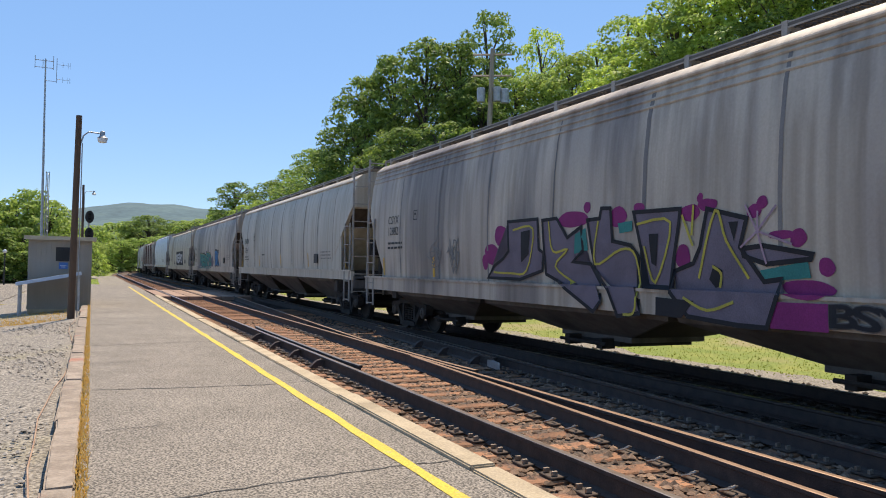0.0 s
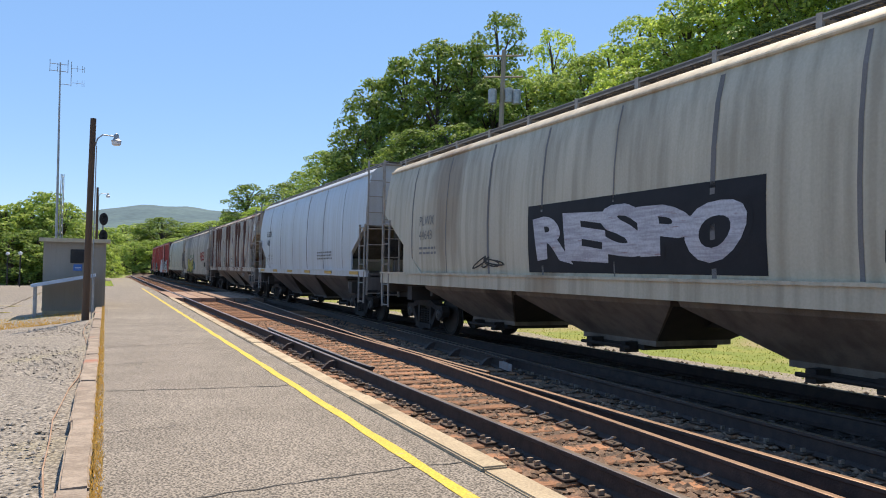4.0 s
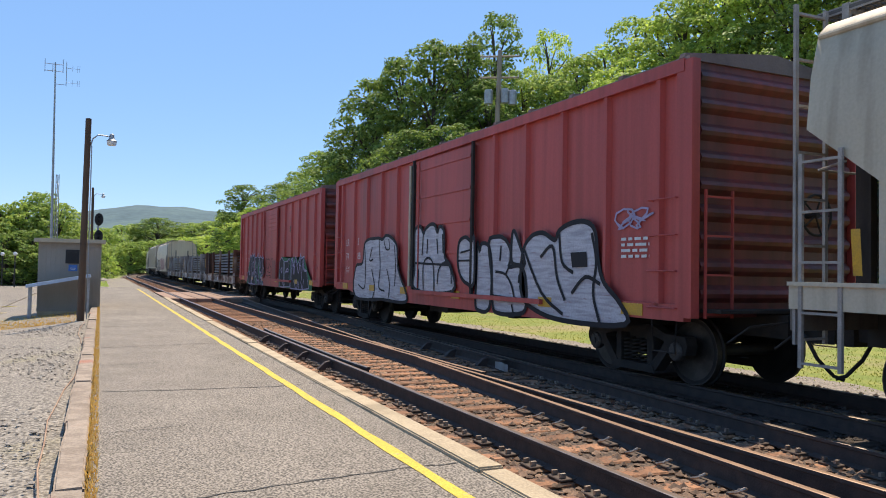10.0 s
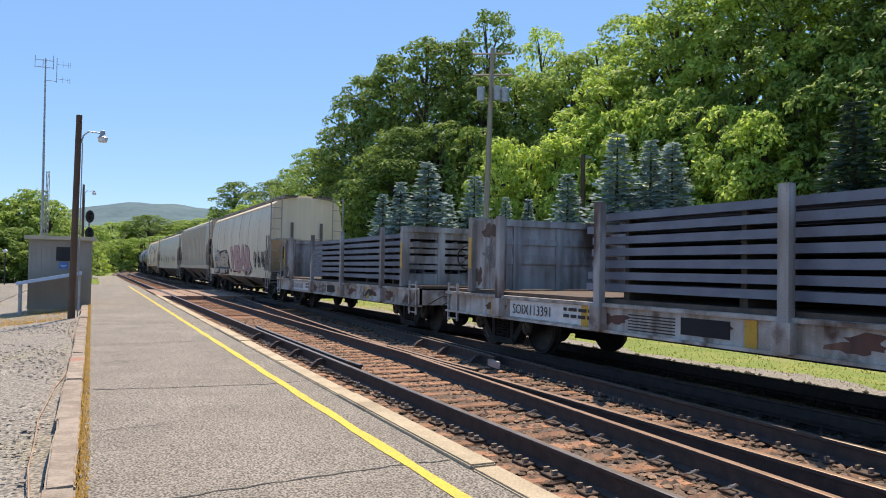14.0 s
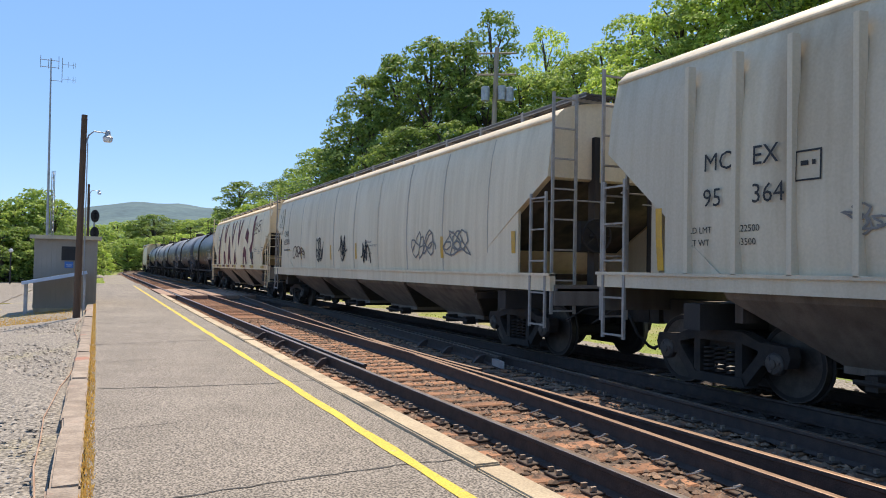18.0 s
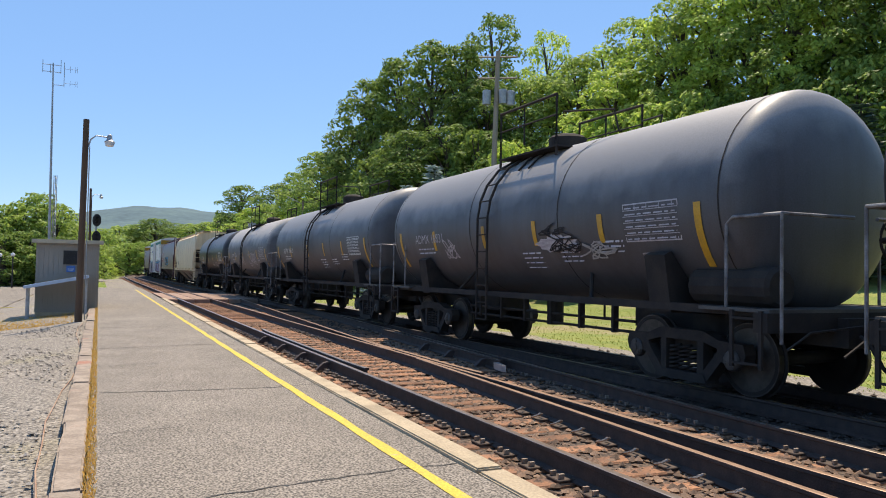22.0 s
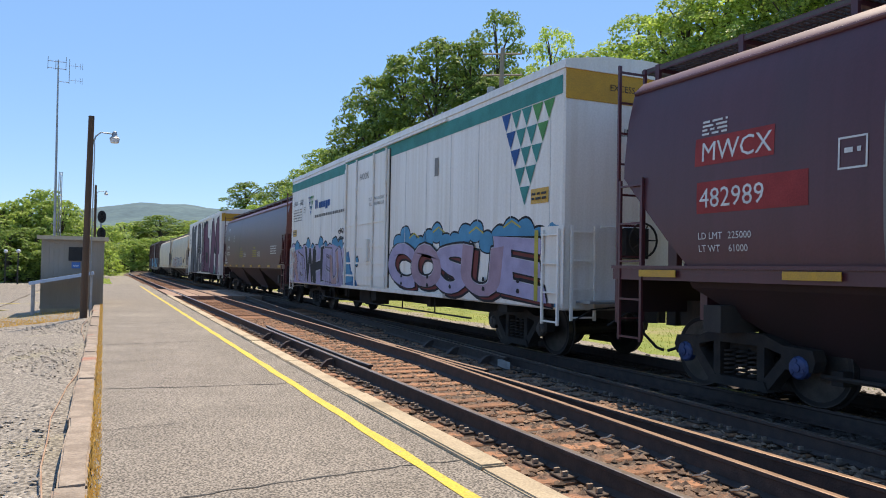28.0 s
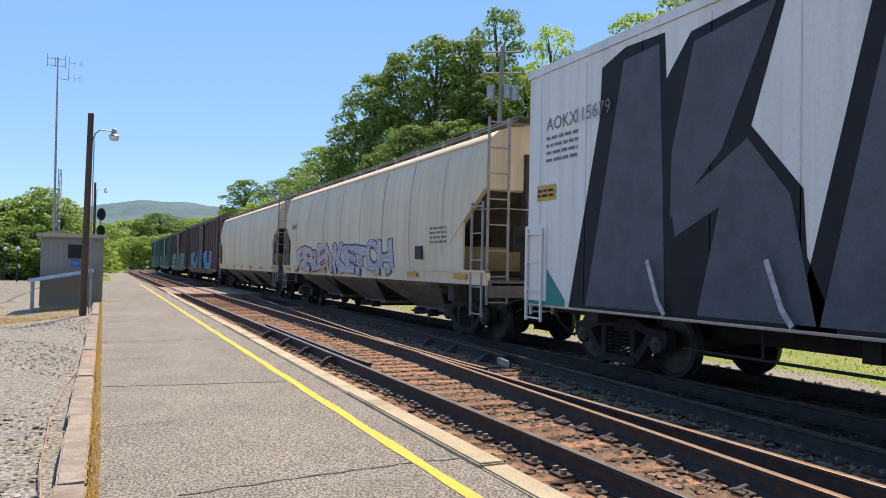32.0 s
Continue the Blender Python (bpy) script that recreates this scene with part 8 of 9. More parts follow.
    lines(c, [(-3.22, 1.58), (-3.13, 1.47)], INK, 0.05, b)
    lines(c, [(-3.58, 1.42), (-3.57, 1.32)], INK, 0.05, b)
    lines(c, [(-2.63, 1.05), (-3.31, 1.02)], INK, 0.05, b)
    lines(c, [(-3.34, 0.9), (-3.39, 0.79)], INK, 0.05, b)
    bubble(c, [(-3.69, 1.09), (-3.66, 1.76), (-3.92, 2.07), (-4.32, 2.14), (-4.69, 2.01), (-4.81, 2.15), (-5.13, 2.25), (-5.51, 2.26), (-5.77, 2.11), (-5.86, 1.66), (-6.01, 1.35), (-6.37, 1.08), (-6.49, 0.79), (-5.22, 0.74), (-4.32, 0.82)], SILVER, INK, b)
    lines(c, [(-3.76, 1.85), (-4.31, 1.16), (-4.93, 0.85)], INK, 0.06, b)
    lines(c, [(-4.29, 1.75), (-4.63, 1.91), (-4.77, 1.42), (-4.99, 1.08)], INK, 0.06, b)
    lines(c, [(-4.82, 2.11), (-4.91, 1.66), (-5.2, 1.5)], INK, 0.06, b)
    lines(c, [(-5.2, 1.19), (-5.54, 1.43), (-5.89, 1.34)], INK, 0.06, b)
    lines(c, [(-5.7, 2.06), (-5.81, 1.66), (-5.74, 1.2), (-5.9, 0.79)], INK, 0.06, b)
    shape(c, [(-5.15, 1.8), (-5.57, 1.81), (-5.59, 1.58), (-5.2, 1.57)], INK, b, 0.02)
    part("door_gap", boxes((-1.515, -1.455, 1.33, 1.52, 1.12, 3.95)), DARKMETAL, c, "black gap beside the door")
    part("door_jamb", boxes((-1.54, -1.46, 1.52, 1.62, 1.12, 3.95)), CREAM, c, "pale worn jamb")
    for y, t in ((6.76, ("LR", "74", "LD LMT", "LT WT")), (5.66, ("S", "88", "160000", "60000"))):
        for t_, z, h in zip(t, (2.19, 1.79, 1.5, 1.39), (0.2, 0.2, 0.08, 0.08)):
            text(c, t_, y, z, h, WHITEP, lambda z: -1.462)
    tag(c, -6.1, 2.1, 0.9, 0.3, LILAC, lambda z: -1.46, 6)
    bars(c, -6.3, 1.95, 0.6, 4, WHITEP, lambda z: -1.462, 0.04, 0.08, 4)
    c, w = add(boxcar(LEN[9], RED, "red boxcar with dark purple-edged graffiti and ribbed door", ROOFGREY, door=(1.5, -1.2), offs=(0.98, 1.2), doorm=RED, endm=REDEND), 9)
    door = lambda z: -1.592
    shape(c, [(-1.59, 0.74), (-1.56, 1.25), (-1.67, 1.78), (-2.14, 1.96), (-3.37, 1.87), (-4.17, 1.92), (-4.84, 1.8), (-5.33, 1.92), (-5.77, 1.88), (-5.97, 1.68), (-6.26, 1.41), (-6.89, 1.03), (-6.88, 0.74), (-5.36, 0.74)], GREENS, b, 0.003)
    spiky(c, [(-1.88, 0.76), (-1.68, 1.48), (-1.81, 1.84), (-2.14, 1.94), (-2.41, 1.8), (-2.54, 0.76)], b)
    spiky(c, [(-2.69, 0.77), (-2.6, 1.76), (-3.11, 1.77), (-3.45, 1.89), (-3.38, 1.63), (-3.57, 0.8)], b)
    spiky(c, [(-3.71, 0.74), (-3.7, 1.8), (-3.99, 1.9), (-4.18, 1.62), (-4.52, 1.97), (-4.71, 1.62), (-5.03, 1.79), (-5.24, 2.04), (-5.36, 1.85), (-5.73, 1.93), (-5.78, 1.49), (-6.16, 1.42), (-6.26, 1.14), (-6.49, 0.81), (-5.97, 0.77), (-5.36, 0.74)], b)
    lines(c, [(-2.02, 1.44), (-2.22, 1.53), (-2.2, 1.32), (-2.02, 1.44)], LILAC, 0.05, b)
    lines(c, [(-2.83, 1.34), (-3.15, 1.5), (-3.33, 1.39), (-2.95, 1.37)], LILAC, 0.05, b)
    lines(c, [(-3.83, 1.06), (-3.94, 1.84), (-4.26, 1.28), (-4.48, 1.93), (-4.69, 1.69), (-5, 1.34), (-5.25, 1.99), (-5.37, 1.38), (-5.52, 1.09)], LILAC, 0.05, b)
    lines(c, [(-5.47, 1.3), (-5.63, 1.85), (-5.74, 1.46), (-6.13, 1.41)], LILAC, 0.05, b)
    lines(c, [(-2.31, 0.97), (-2.63, 0.74)], LILAC, 0.05, b)
    lines(c, [(-4.22, 1.04), (-4.69, 0.74), (-4.91, 1.01), (-5.1, 0.74)], LILAC, 0.05, b)
    lines(c, [(-5.35, 1.03), (-5.59, 0.74), (-5.76, 1.1)], LILAC, 0.05, b)
    lines(c, [(-5.12, 1.62), (-5.34, 1.59)], LILAC, 0.05, b)
    lines(c, [(-4.05, 1.62), (-4.33, 1.56)], LILAC, 0.05, b)
    shape(c, [(5.74, 0.74), (5.51, 0.93), (5.24, 1.57), (5.14, 1.8), (4.9, 1.82), (4.77, 0.74)], GREENS, b, 0.003)
    shape(c, [(3.64, 0.74), (3.63, 1.98), (2.59, 1.94), (2.36, 0.74)], GREENS, b, 0.003)
    shape(c, [(2.51, 0.76), (2.5, 1.35), (2.09, 1.36), (1.57, 1.08), (1.57, 0.74)], GREENS, b, 0.003)
    spiky(c, [(5.52, 1.27), (5.13, 1.37), (5, 1.18), (4.89, 1.17), (4.84, 1.37), (4.91, 2.15), (4.7, 1.98), (4.44, 2.12), (4.39, 1.26), (4.41, 0.74), (5.11, 0.74), (5.39, 0.93)], b)
    spiky(c, [(4.4, 2.01), (4.25, 2.2), (3.97, 2.03), (3.71, 2.19), (3.71, 1.39), (3.62, 0.96), (3.5, 0.74), (4.37, 0.74)], b)
    spiky(c, [(3.68, 1.97), (3.45, 1.99), (3.1, 2.01), (2.87, 2.17), (2.77, 1.98), (2.53, 1.98), (2.78, 1.68), (2.95, 1.51), (2.82, 1.21), (2.54, 1.05), (2.58, 0.95), (2.94, 0.93), (3.17, 1.01), (3.49, 1.14), (3.61, 1.39), (3.24, 1.51)], b)
    spiky(c, [(2.49, 1.87), (2.29, 2.06), (2.09, 1.95), (1.89, 2.03), (1.92, 1.89), (1.75, 2), (1.57, 2.02), (1.57, 1.04), (1.74, 1.04), (1.93, 1.43), (1.97, 1.04), (2.16, 1.04), (2.37, 1.19), (2.49, 1.42)], b)
    shape(c, [(3.23, 0.94), (2.92, 0.74), (2.36, 0.74), (2.58, 0.95)], INK, b, 0.006)
    shape(c, [(2.33, 1.03), (2.58, 0.95), (2.36, 0.74), (2.18, 0.74), (2.03, 0.99)], INK, b, 0.006)
    shape(c, [(2.01, 0.99), (1.74, 0.74), (1.57, 0.74), (1.6, 0.9), (1.57, 1.05)], INK, b, 0.006)
    shape(c, [(3.55, 1.58), (3.27, 1.82), (3.3, 1.51), (3.57, 1.49)], GREENS, b, 0.0095)
    shape(c, [(2.43, 1.29), (2.17, 1.28), (2.09, 1.12), (2.33, 1.14)], GREENS, b, 0.0095)
    shape(c, [(4.16, 1.21), (3.92, 1.22), (4.13, 1.09)], GREENS, b, 0.0095)
    lines(c, [(5.07, 1.41), (4.89, 1.17), (4.84, 1.37)], LILAC, 0.05, b)
    lines(c, [(4.46, 0.98), (4.67, 0.74)], LILAC, 0.05, b)
    lines(c, [(4.47, 0.98), (4.34, 0.74)], LILAC, 0.05, b)
    lines(c, [(4.17, 1.72), (3.86, 1.76), (3.88, 1.32), (4.14, 1.08), (4.21, 1.26), (3.89, 1.25)], LILAC, 0.05, b)
    lines(c, [(4.16, 1.71), (4.07, 1.53), (3.92, 1.59)], LILAC, 0.05, b)
    lines(c, [(3.59, 1.31), (3.27, 1.29), (3.18, 1.09), (3.43, 1.15)], LILAC, 0.05, b)
    lines(c, [(3.24, 0.74), (3.17, 1), (2.92, 0.74)], LILAC, 0.05, b)
    lines(c, [(2.66, 0.74), (2.58, 0.95), (2.36, 0.74)], LILAC, 0.05, b)
    lines(c, [(2.49, 1.51), (2.27, 1.52), (2.29, 1.8)], LILAC, 0.05, b)
    lines(c, [(2.46, 1.31), (2.19, 1.31), (2.09, 1.09), (2.33, 1.13)], LILAC, 0.05, b)
    lines(c, [(1.94, 1.86), (1.83, 1.49), (1.75, 1.19), (1.57, 1.05)], LILAC, 0.05, b)
    lines(c, [(2.18, 0.74), (2.03, 0.99), (1.74, 0.74)], LILAC, 0.05, b)
    lines(c, [(1.68, 0.74), (1.6, 0.89), (1.57, 0.74)], LILAC, 0.05, b)
    shape(c, [(1.46, 1.96), (1.21, 1.97), (1.38, 1.74), (1.08, 1.43), (0.99, 1.31), (1.45, 1.08)], INK, door, 0.002)
    lines(c, [(1.45, 1.92), (1.23, 1.95), (1.41, 1.75)], LILAC, 0.05, door)
    lines(c, [(1.41, 1.62), (1.11, 1.44)], LILAC, 0.04, door)
    shape(c, [(-0.48, 1.83), (-1.2, 1.81), (-1.24, 1.06), (-0.52, 1.07)], REDEND, door, 0.001)
    lines(c, [(0.91, 1.85), (0.84, 1.61), (0.58, 1.43), (0.51, 1.73), (0.56, 1.93), (0.52, 1.57), (0.12, 1.47), (-0.2, 1.74), (-0.15, 1.84), (0.34, 1.88), (0.55, 1.66)], INK, 0.03, door)
    lines(c, [(0.62, 1.29), (0.47, 1.16), (-0.29, 1.19), (-0.36, 1.11), (-0.16, 1.09)], INK, 0.03, door)
    lines(c, [(0.07, 1.96), (0.11, 1.26)], INK, 0.03, door)
    lines(c, [(-0.02, 1.68), (-0.48, 1.48), (-0.29, 1.32), (0.33, 1.36)], INK, 0.03, door)
    lines(c, [(-0.34, 1.76), (-0.53, 1.9), (-0.75, 1.87)], INK, 0.03, door)
    for y, t in ((6.4, ("LR", "74", "LT WT")), (5.69, ("S", "75", "60400"))):
        for t_, z, h in zip(t, (2.18, 1.79, 1.5), (0.19, 0.19, 0.07)):
            text(c, t_, y, z, h, WHITEP, lambda z: -1.462)
    bars(c, -5.3, 1.9, 0.6, 3, WHITEP, lambda z: -1.462, 0.05, 0.1, 4)
    patch(c, "repair_patch", rect(-3.1, -3.4, 2.9, 3.15), BROWNS, lambda z: -1.46, 0.004)
    # 11 to 13: flat cars with steel
    for k, (sm, bk, num, lab) in enumerate(((FLATWHITE, FLATRUST, "113478", "flatcar with rusted side plates and stacked dark steel channels"), (FLATCHIP, FLATPALE, "113391", "flatcar with pale scraped plates and stacked dark steel channels"), (FLATCHIP, FLATPALE, "113425", "flatcar with pale end racks and stacked dark steel channels"))):
        c, w = add(flatcar(LEN[10 + k], sm, bk, lab, k + 3), 10 + k)
        f = lambda z: -1.5
        patch(c, "number_panel", rect(4.4, 2.0, 0.68, 0.97), WHITEP, f, 0.004)
        text(c, "SOIX" + num, 4.3, 0.74, 0.17, BLACKP, lambda z: -1.506)
        bars(c, 2.75, 0.87, 0.7, 2, BLACKP, lambda z: -1.506, 0.05, 0.1, k)
        bm = bmesh.new()
        for i in range(6):
            stroke(bm, [(1.2, 0.7 + i * 0.04), (0.3, 0.7 + i * 0.04)], 0.016, f, 0.006)
        part("stripe_mark", bm, BLACKP, c)
        patch(c, "mark_block", [(0.2, 0.72), (0.2, 0.93), (-0.6, 0.93), (-0.6, 0.72)], INK if k else SILVER, f, 0.006)
        for y in (5.0, 2.2, -0.9, -3.6):
            patch(c, "reflector", rect(y + 0.09, y - 0.09, 0.66, 0.97) if k else rect(y + 0.25, y - 0.25, 0.72, 0.82), AMBERP, f, 0.008)
        tag(c, 5.6, 1.5, 0.6, 0.5, SILVER if k == 0 else GREYP, lambda z: -1.42, k + 50)
        for i, (y, z, ry, rz) in enumerate(((5.3, 2.2, 0.25, 0.16), (5.75, 1.35, 0.12, 0.2))):
            patch(c, "rust_patch", blob(y, z, ry, rz, i + 3 * k, 22, 0.5), DECKM if k else RUST, lambda z: -1.42, 0.003)
        for i, y in enumerate((4.9, 1.6, -0.3, -2.2, -3.9, -5.2)):
            patch(c, "rust_patch", blob(y, 0.82, 0.3, 0.09, i + 7 * k, 22, 0.6), RUST, f, 0.003)
        tag(c, -3.2, 0.72, 0.9, 0.2, BLACKP, f, k + 60)
    # 14: grey with outlined letters
    c, s, w = add(hopper(LEN[13], GREY_WARM, UNDER_TAN, "grey covered hopper with outlined white and brown graffiti", eave=4.05, top=4.35, sill=(0.98, 1.28), zc=2.6, cut=1.0, zd=1.5, seams=6, bays=3), 13)
    j = joined(s, 1.28)
    patch(c, "paint_cloud", [(6.5, 1.02), (6.4, 2.0), (5.6, 2.25), (4.2, 2.3), (2.6, 2.32), (2.0, 2.1), (1.5, 1.4), (1.4, 1.02)], UMBER, j, 0.003)
    graffiti(c, "SMER", 6.35, 1.75, 1.0, 2.34, TAN, INK, BONE, j, 0.42, 33, 0.07, 0.06, None, 0.2)
    graffiti(c, "VBAR", 1.3, -4.4, 1.02, 2.5, PINK, BROWNS, BONE, j, 0.42, 34, 0.08, 0.05)
    for k, y in enumerate((-4.9, -5.7, -6.5, -7.1)):
        tag(c, y, 1.4, 0.8, 0.7, INK, s, 140 + k, 5, 0.05)
    patch(c, "number_panel", rect(6.85, 5.85, 2.14, 2.52), WHITEP, s, 0.02)
    text(c, "FURX", 6.79, 2.19, 0.27, BLACKP, lambda z: s(z) - 0.015)
    patch(c, "number_panel", rect(6.75, 5.2, 1.68, 2.06), GREYL, s, 0.024)
    text(c, "846386", 6.67, 1.74, 0.26, BLACKP, lambda z: s(z) - 0.02)
    for y in (6.75, 3.2):
        patch(c, "reflector", rect(y + 0.08, y - 0.08, 1.3, 1.75), AMBERP, s, 0.028)
    # 15: ribbed grey
    c, s, w = add(hopper(LEN[14], RIBGREY, UNDER_TAN, "grey ribbed covered hopper with black lettering and faint tags", eave=4.2, top=4.35, zc=3.14, cut=1.2, zd=2.2, seams=0, sill=(1.26, 1.46), slope=SLOPE_RUST, postm=RIBGREY), 14)
    ribs(c, 6.46, 1.5, 1.46, 4.0, RIBGREY, 18, depth=0.1, wide=0.1)
    for y, a, bb in ((6.2, "MC", "95"), (5.47, "EX", "364")):
        text(c, a, y, 2.68, 0.22, BLACKP, lambda z: s(z) - 0.02)
        text(c, bb, y, 2.26, 0.22, BLACKP, lambda z: s(z) - 0.02)
    text(c, "LD LMT", 6.45, 1.95, 0.08, BLACKP, s)
    text(c, "222500", 5.7, 1.95, 0.08, BLACKP, s)
    text(c, "LT WT", 6.45, 1.8, 0.08, BLACKP, s)
    text(c, "63500", 5.7, 1.8, 0.08, BLACKP, s)
    plate_box(c, 4.75, 2.6, 0.3, s, BLACKP)
    for k, y in enumerate((-5.3, -4.2, 2.8, 1.0, 4.4)):
        tag(c, y, 1.85, 0.6, 0.32, BLACKP if k == 0 else GREYP, lambda z: s(z) - 0.01, k + 70, 4, 0.022)
    for y in (7.0, 3.3, -2.2, -6.6):
        patch(c, "reflector", rect(y + 0.06, y - 0.06, 1.5, 2.3), AMBERP, s, 0.006)
    # 16: warm grey, long
    c, s, w = add(hopper(LEN[15], GREY_WARM, UNDER_TAN, "long warm grey covered hopper with black scrawled tags", eave=4.0, zc=3.0, cut=0.9, zd=2.5, seams=9, bays=4, slope=SLOPE_RUST, seamm=FAINTSEAM), 15)
    marks(c, s, "CAIX", "635090", 8.65, 2.6, 0.22, BLACKP, 1)
    graffiti(c, "BO", 9.7, 8.9, 2.7, 3.7, GREY_WARM, BLACKP, None, s, 0.3, 35, 0.1, 0.025)
    for k, (y, z, wd, hg) in enumerate(((7.2, 1.75, 1.9, 0.45), (4.1, 1.55, 1.0, 0.85), (1.4, 1.65, 0.8, 0.75))):
        tag(c, y, z, wd, hg, BROWNS if k == 0 else INK, s, k + 80, 6, 0.04)
    tag(c, -4.2, 1.7, 1.7, 0.6, GREYP, s, 90, 6, 0.035)
    tag(c, -6.0, 1.7, 1.4, 0.55, GREYP, s, 93, 6, 0.035)
    tag(c, -0.6, 1.6, 0.8, 0.6, INK, s, 91, 5, 0.05)
    for y in (6.0, 2.3, -0.2, -6.0, -9.0):
        patch(c, "reflector", rect(y + 0.07, y - 0.07, 1.7, 2.15), AMBERP, s, 0.006)
    for k, wd in enumerate(("EXTERIOR PAINT", "WILLIAMS-HAYWARD 12-1207", "PLT 442   11-17", "INTERIOR LINING", "HEMPEL 37NX", "PLT 442   11-17")):
        text(c, wd, -0.9, 2.12 - k * 0.095, 0.06, GREYP, s)
    # 17: beige, tall oxblood letters
    c, s, w = add(hopper(LEN[16], BEIGE, UNDER_BEIGE, "beige covered hopper with tall oxblood graffiti letters", eave=3.95, top=4.25, zc=2.9, cut=1.4, zd=2.0, seams=9, seamm=FAINTSEAM, sill=(1.3, 1.5), slope=SLOPE_RUST, ladders=BEIGE, walk_on=MESHWALK), 16)
    # tall letters whose strokes show only as wedges at head and foot
    for k, out in enumerate((
            [(5.15, 3.8), (5.0, 3.8), (5.5, 1.52), (6.2, 1.52)],
            [(3.95, 3.75), (3.7, 3.75), (3.6, 3.1), (3.25, 3.77), (3.0, 3.77), (3.5, 2.7), (3.8, 2.75)],
            [(4.0, 1.52), (3.95, 2.3), (3.55, 2.2), (3.25, 1.52), (3.5, 1.52), (3.65, 1.9), (3.75, 1.52)],
            [(2.2, 3.05), (2.0, 3.0), (1.65, 1.52), (1.9, 1.52), (2.1, 1.85), (2.4, 1.52), (2.65, 1.52)],
            [(1.6, 3.77), (1.35, 3.77), (1.1, 2.9), (0.6, 3.8), (0.35, 3.8), (1.05, 2.4)],
            [(0.65, 1.52), (0.2, 2.35), (-0.2, 1.52), (0.0, 1.52), (0.15, 1.7), (0.3, 1.52)],
            [(-0.45, 3.8), (-0.7, 3.8), (-0.95, 3.1), (-1.4, 3.77), (-1.65, 3.77), (-0.8, 2.4), (-0.65, 2.7)],
            [(-2.95, 3.3), (-3.6, 3.05), (-3.55, 2.5), (-2.65, 2.8)],
            [(-2.0, 1.52), (-2.4, 2.35), (-2.65, 2.4), (-3.1, 2.15), (-3.1, 1.52), (-2.8, 1.52), (-2.7, 1.85), (-2.45, 1.9), (-2.3, 1.52)],
            [(-4.6, 3.8), (-4.95, 3.75), (-4.85, 2.6), (-4.55, 2.2), (-4.6, 1.9), (-4.8, 1.52), (-4.4, 1.52), (-4.2, 2.0), (-3.9, 2.25), (-4.5, 2.6)])):
        patch(c, "graffiti_stroke", out, OXBLOOD, s, 0.009)
        low = [(y, 1.36 if z < 1.6 else 1.5) for y, z in out if z < 1.6]
        if len(low) > 1:
            patch(c, "graffiti_stroke", rect(max(y for y, _ in low), min(y for y, _ in low), 1.38, 1.49), OXBLOOD, lambda z: -1.604, 0.003)
    for pts in ([(-4.98, 3.32), (-5.12, 3.42), (-5.2, 3.34), (-4.98, 3.08), (-5.3, 3.12)], [(-5.4, 3.45), (-5.38, 3.0)], [(-5.62, 3.4), (-5.38, 3.2), (-5.72, 3.14)], [(-5.72, 3.22), (-5.9, 3.24)], [(-5.75, 3.08), (-5.95, 3.06)], [(-6.36, 3.5), (-5.92, 3.46), (-5.92, 3.28), (-6.3, 3.3), (-6.28, 3.02), (-5.95, 2.98)], [(-5.0, 2.9), (-5.4, 2.97), (-5.7, 2.9)]):
        bm = bmesh.new()
        stroke(bm, pts, 0.05, s, 0.009)
        part("scrawl", bm, BROWNS, c)
    for k in range(4):
        bars(c, -5.2 - k * 0.75, 2.25 - 0.1 * (k % 2), 0.5, 3, GREYP, s, 0.03, 0.07, k + 40)
    marks(c, s, "GBRX", "67051", 6.22, 2.88, 0.26, GREYP, 1, 1.9)
    part("data_plate", boxes((-1.575, -1.53, -4.76, -4.3, 1.79, 2.09)), DARKMETAL, c)
    amber(c, s, 8.6, 1.42, 7, 0.1, 0.6, x=-1.603)
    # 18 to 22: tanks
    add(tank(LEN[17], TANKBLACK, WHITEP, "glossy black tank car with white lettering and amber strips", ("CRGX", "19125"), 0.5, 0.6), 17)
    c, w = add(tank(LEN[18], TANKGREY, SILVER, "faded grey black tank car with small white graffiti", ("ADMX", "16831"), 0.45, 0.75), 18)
    patch(c, "paint_cloud", blob(-1.5, 1.98, 0.5, 0.16, 51, 26, 0.4), SILVER, tank_surf, 0.01)
    for k, (y, z, wd, hg) in enumerate(((-0.95, 2.0, 1.0, 0.3), (-1.1, 1.8, 1.2, 0.25), (-2.1, 1.72, 1.0, 0.25))):
        tag(c, y, z, wd, hg, (INK, INK, GREYL)[k], lambda z: tank_surf(z) - 0.012, 150 + k, 6, 0.022)
    tag(c, 3.0, 1.75, 0.8, 0.4, SILVER, tank_surf, 99)
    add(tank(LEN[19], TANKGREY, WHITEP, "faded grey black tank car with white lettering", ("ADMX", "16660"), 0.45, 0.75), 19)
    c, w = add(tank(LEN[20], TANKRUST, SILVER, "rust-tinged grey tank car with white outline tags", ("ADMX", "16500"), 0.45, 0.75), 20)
    tag(c, 1.9, 1.7, 1.0, 0.7, SILVER, tank_surf, 101, 6, 0.03)
    for pts in ([(-0.45, 2.2), (-1.2, 1.78), (-1.0, 2.12), (-2.2, 1.8), (-1.6, 2.25), (-0.9, 2.2), (-0.45, 2.2)], [(-1.0, 2.0), (-1.3, 2.2), (-1.9, 2.2), (-2.3, 1.95), (-2.25, 2.3), (-2.0, 2.15)]):
        bm = bmesh.new()
        stroke(bm, pts, 0.022, tank_surf, 0.01)
        part("scrawl", bm, SILVER, c)
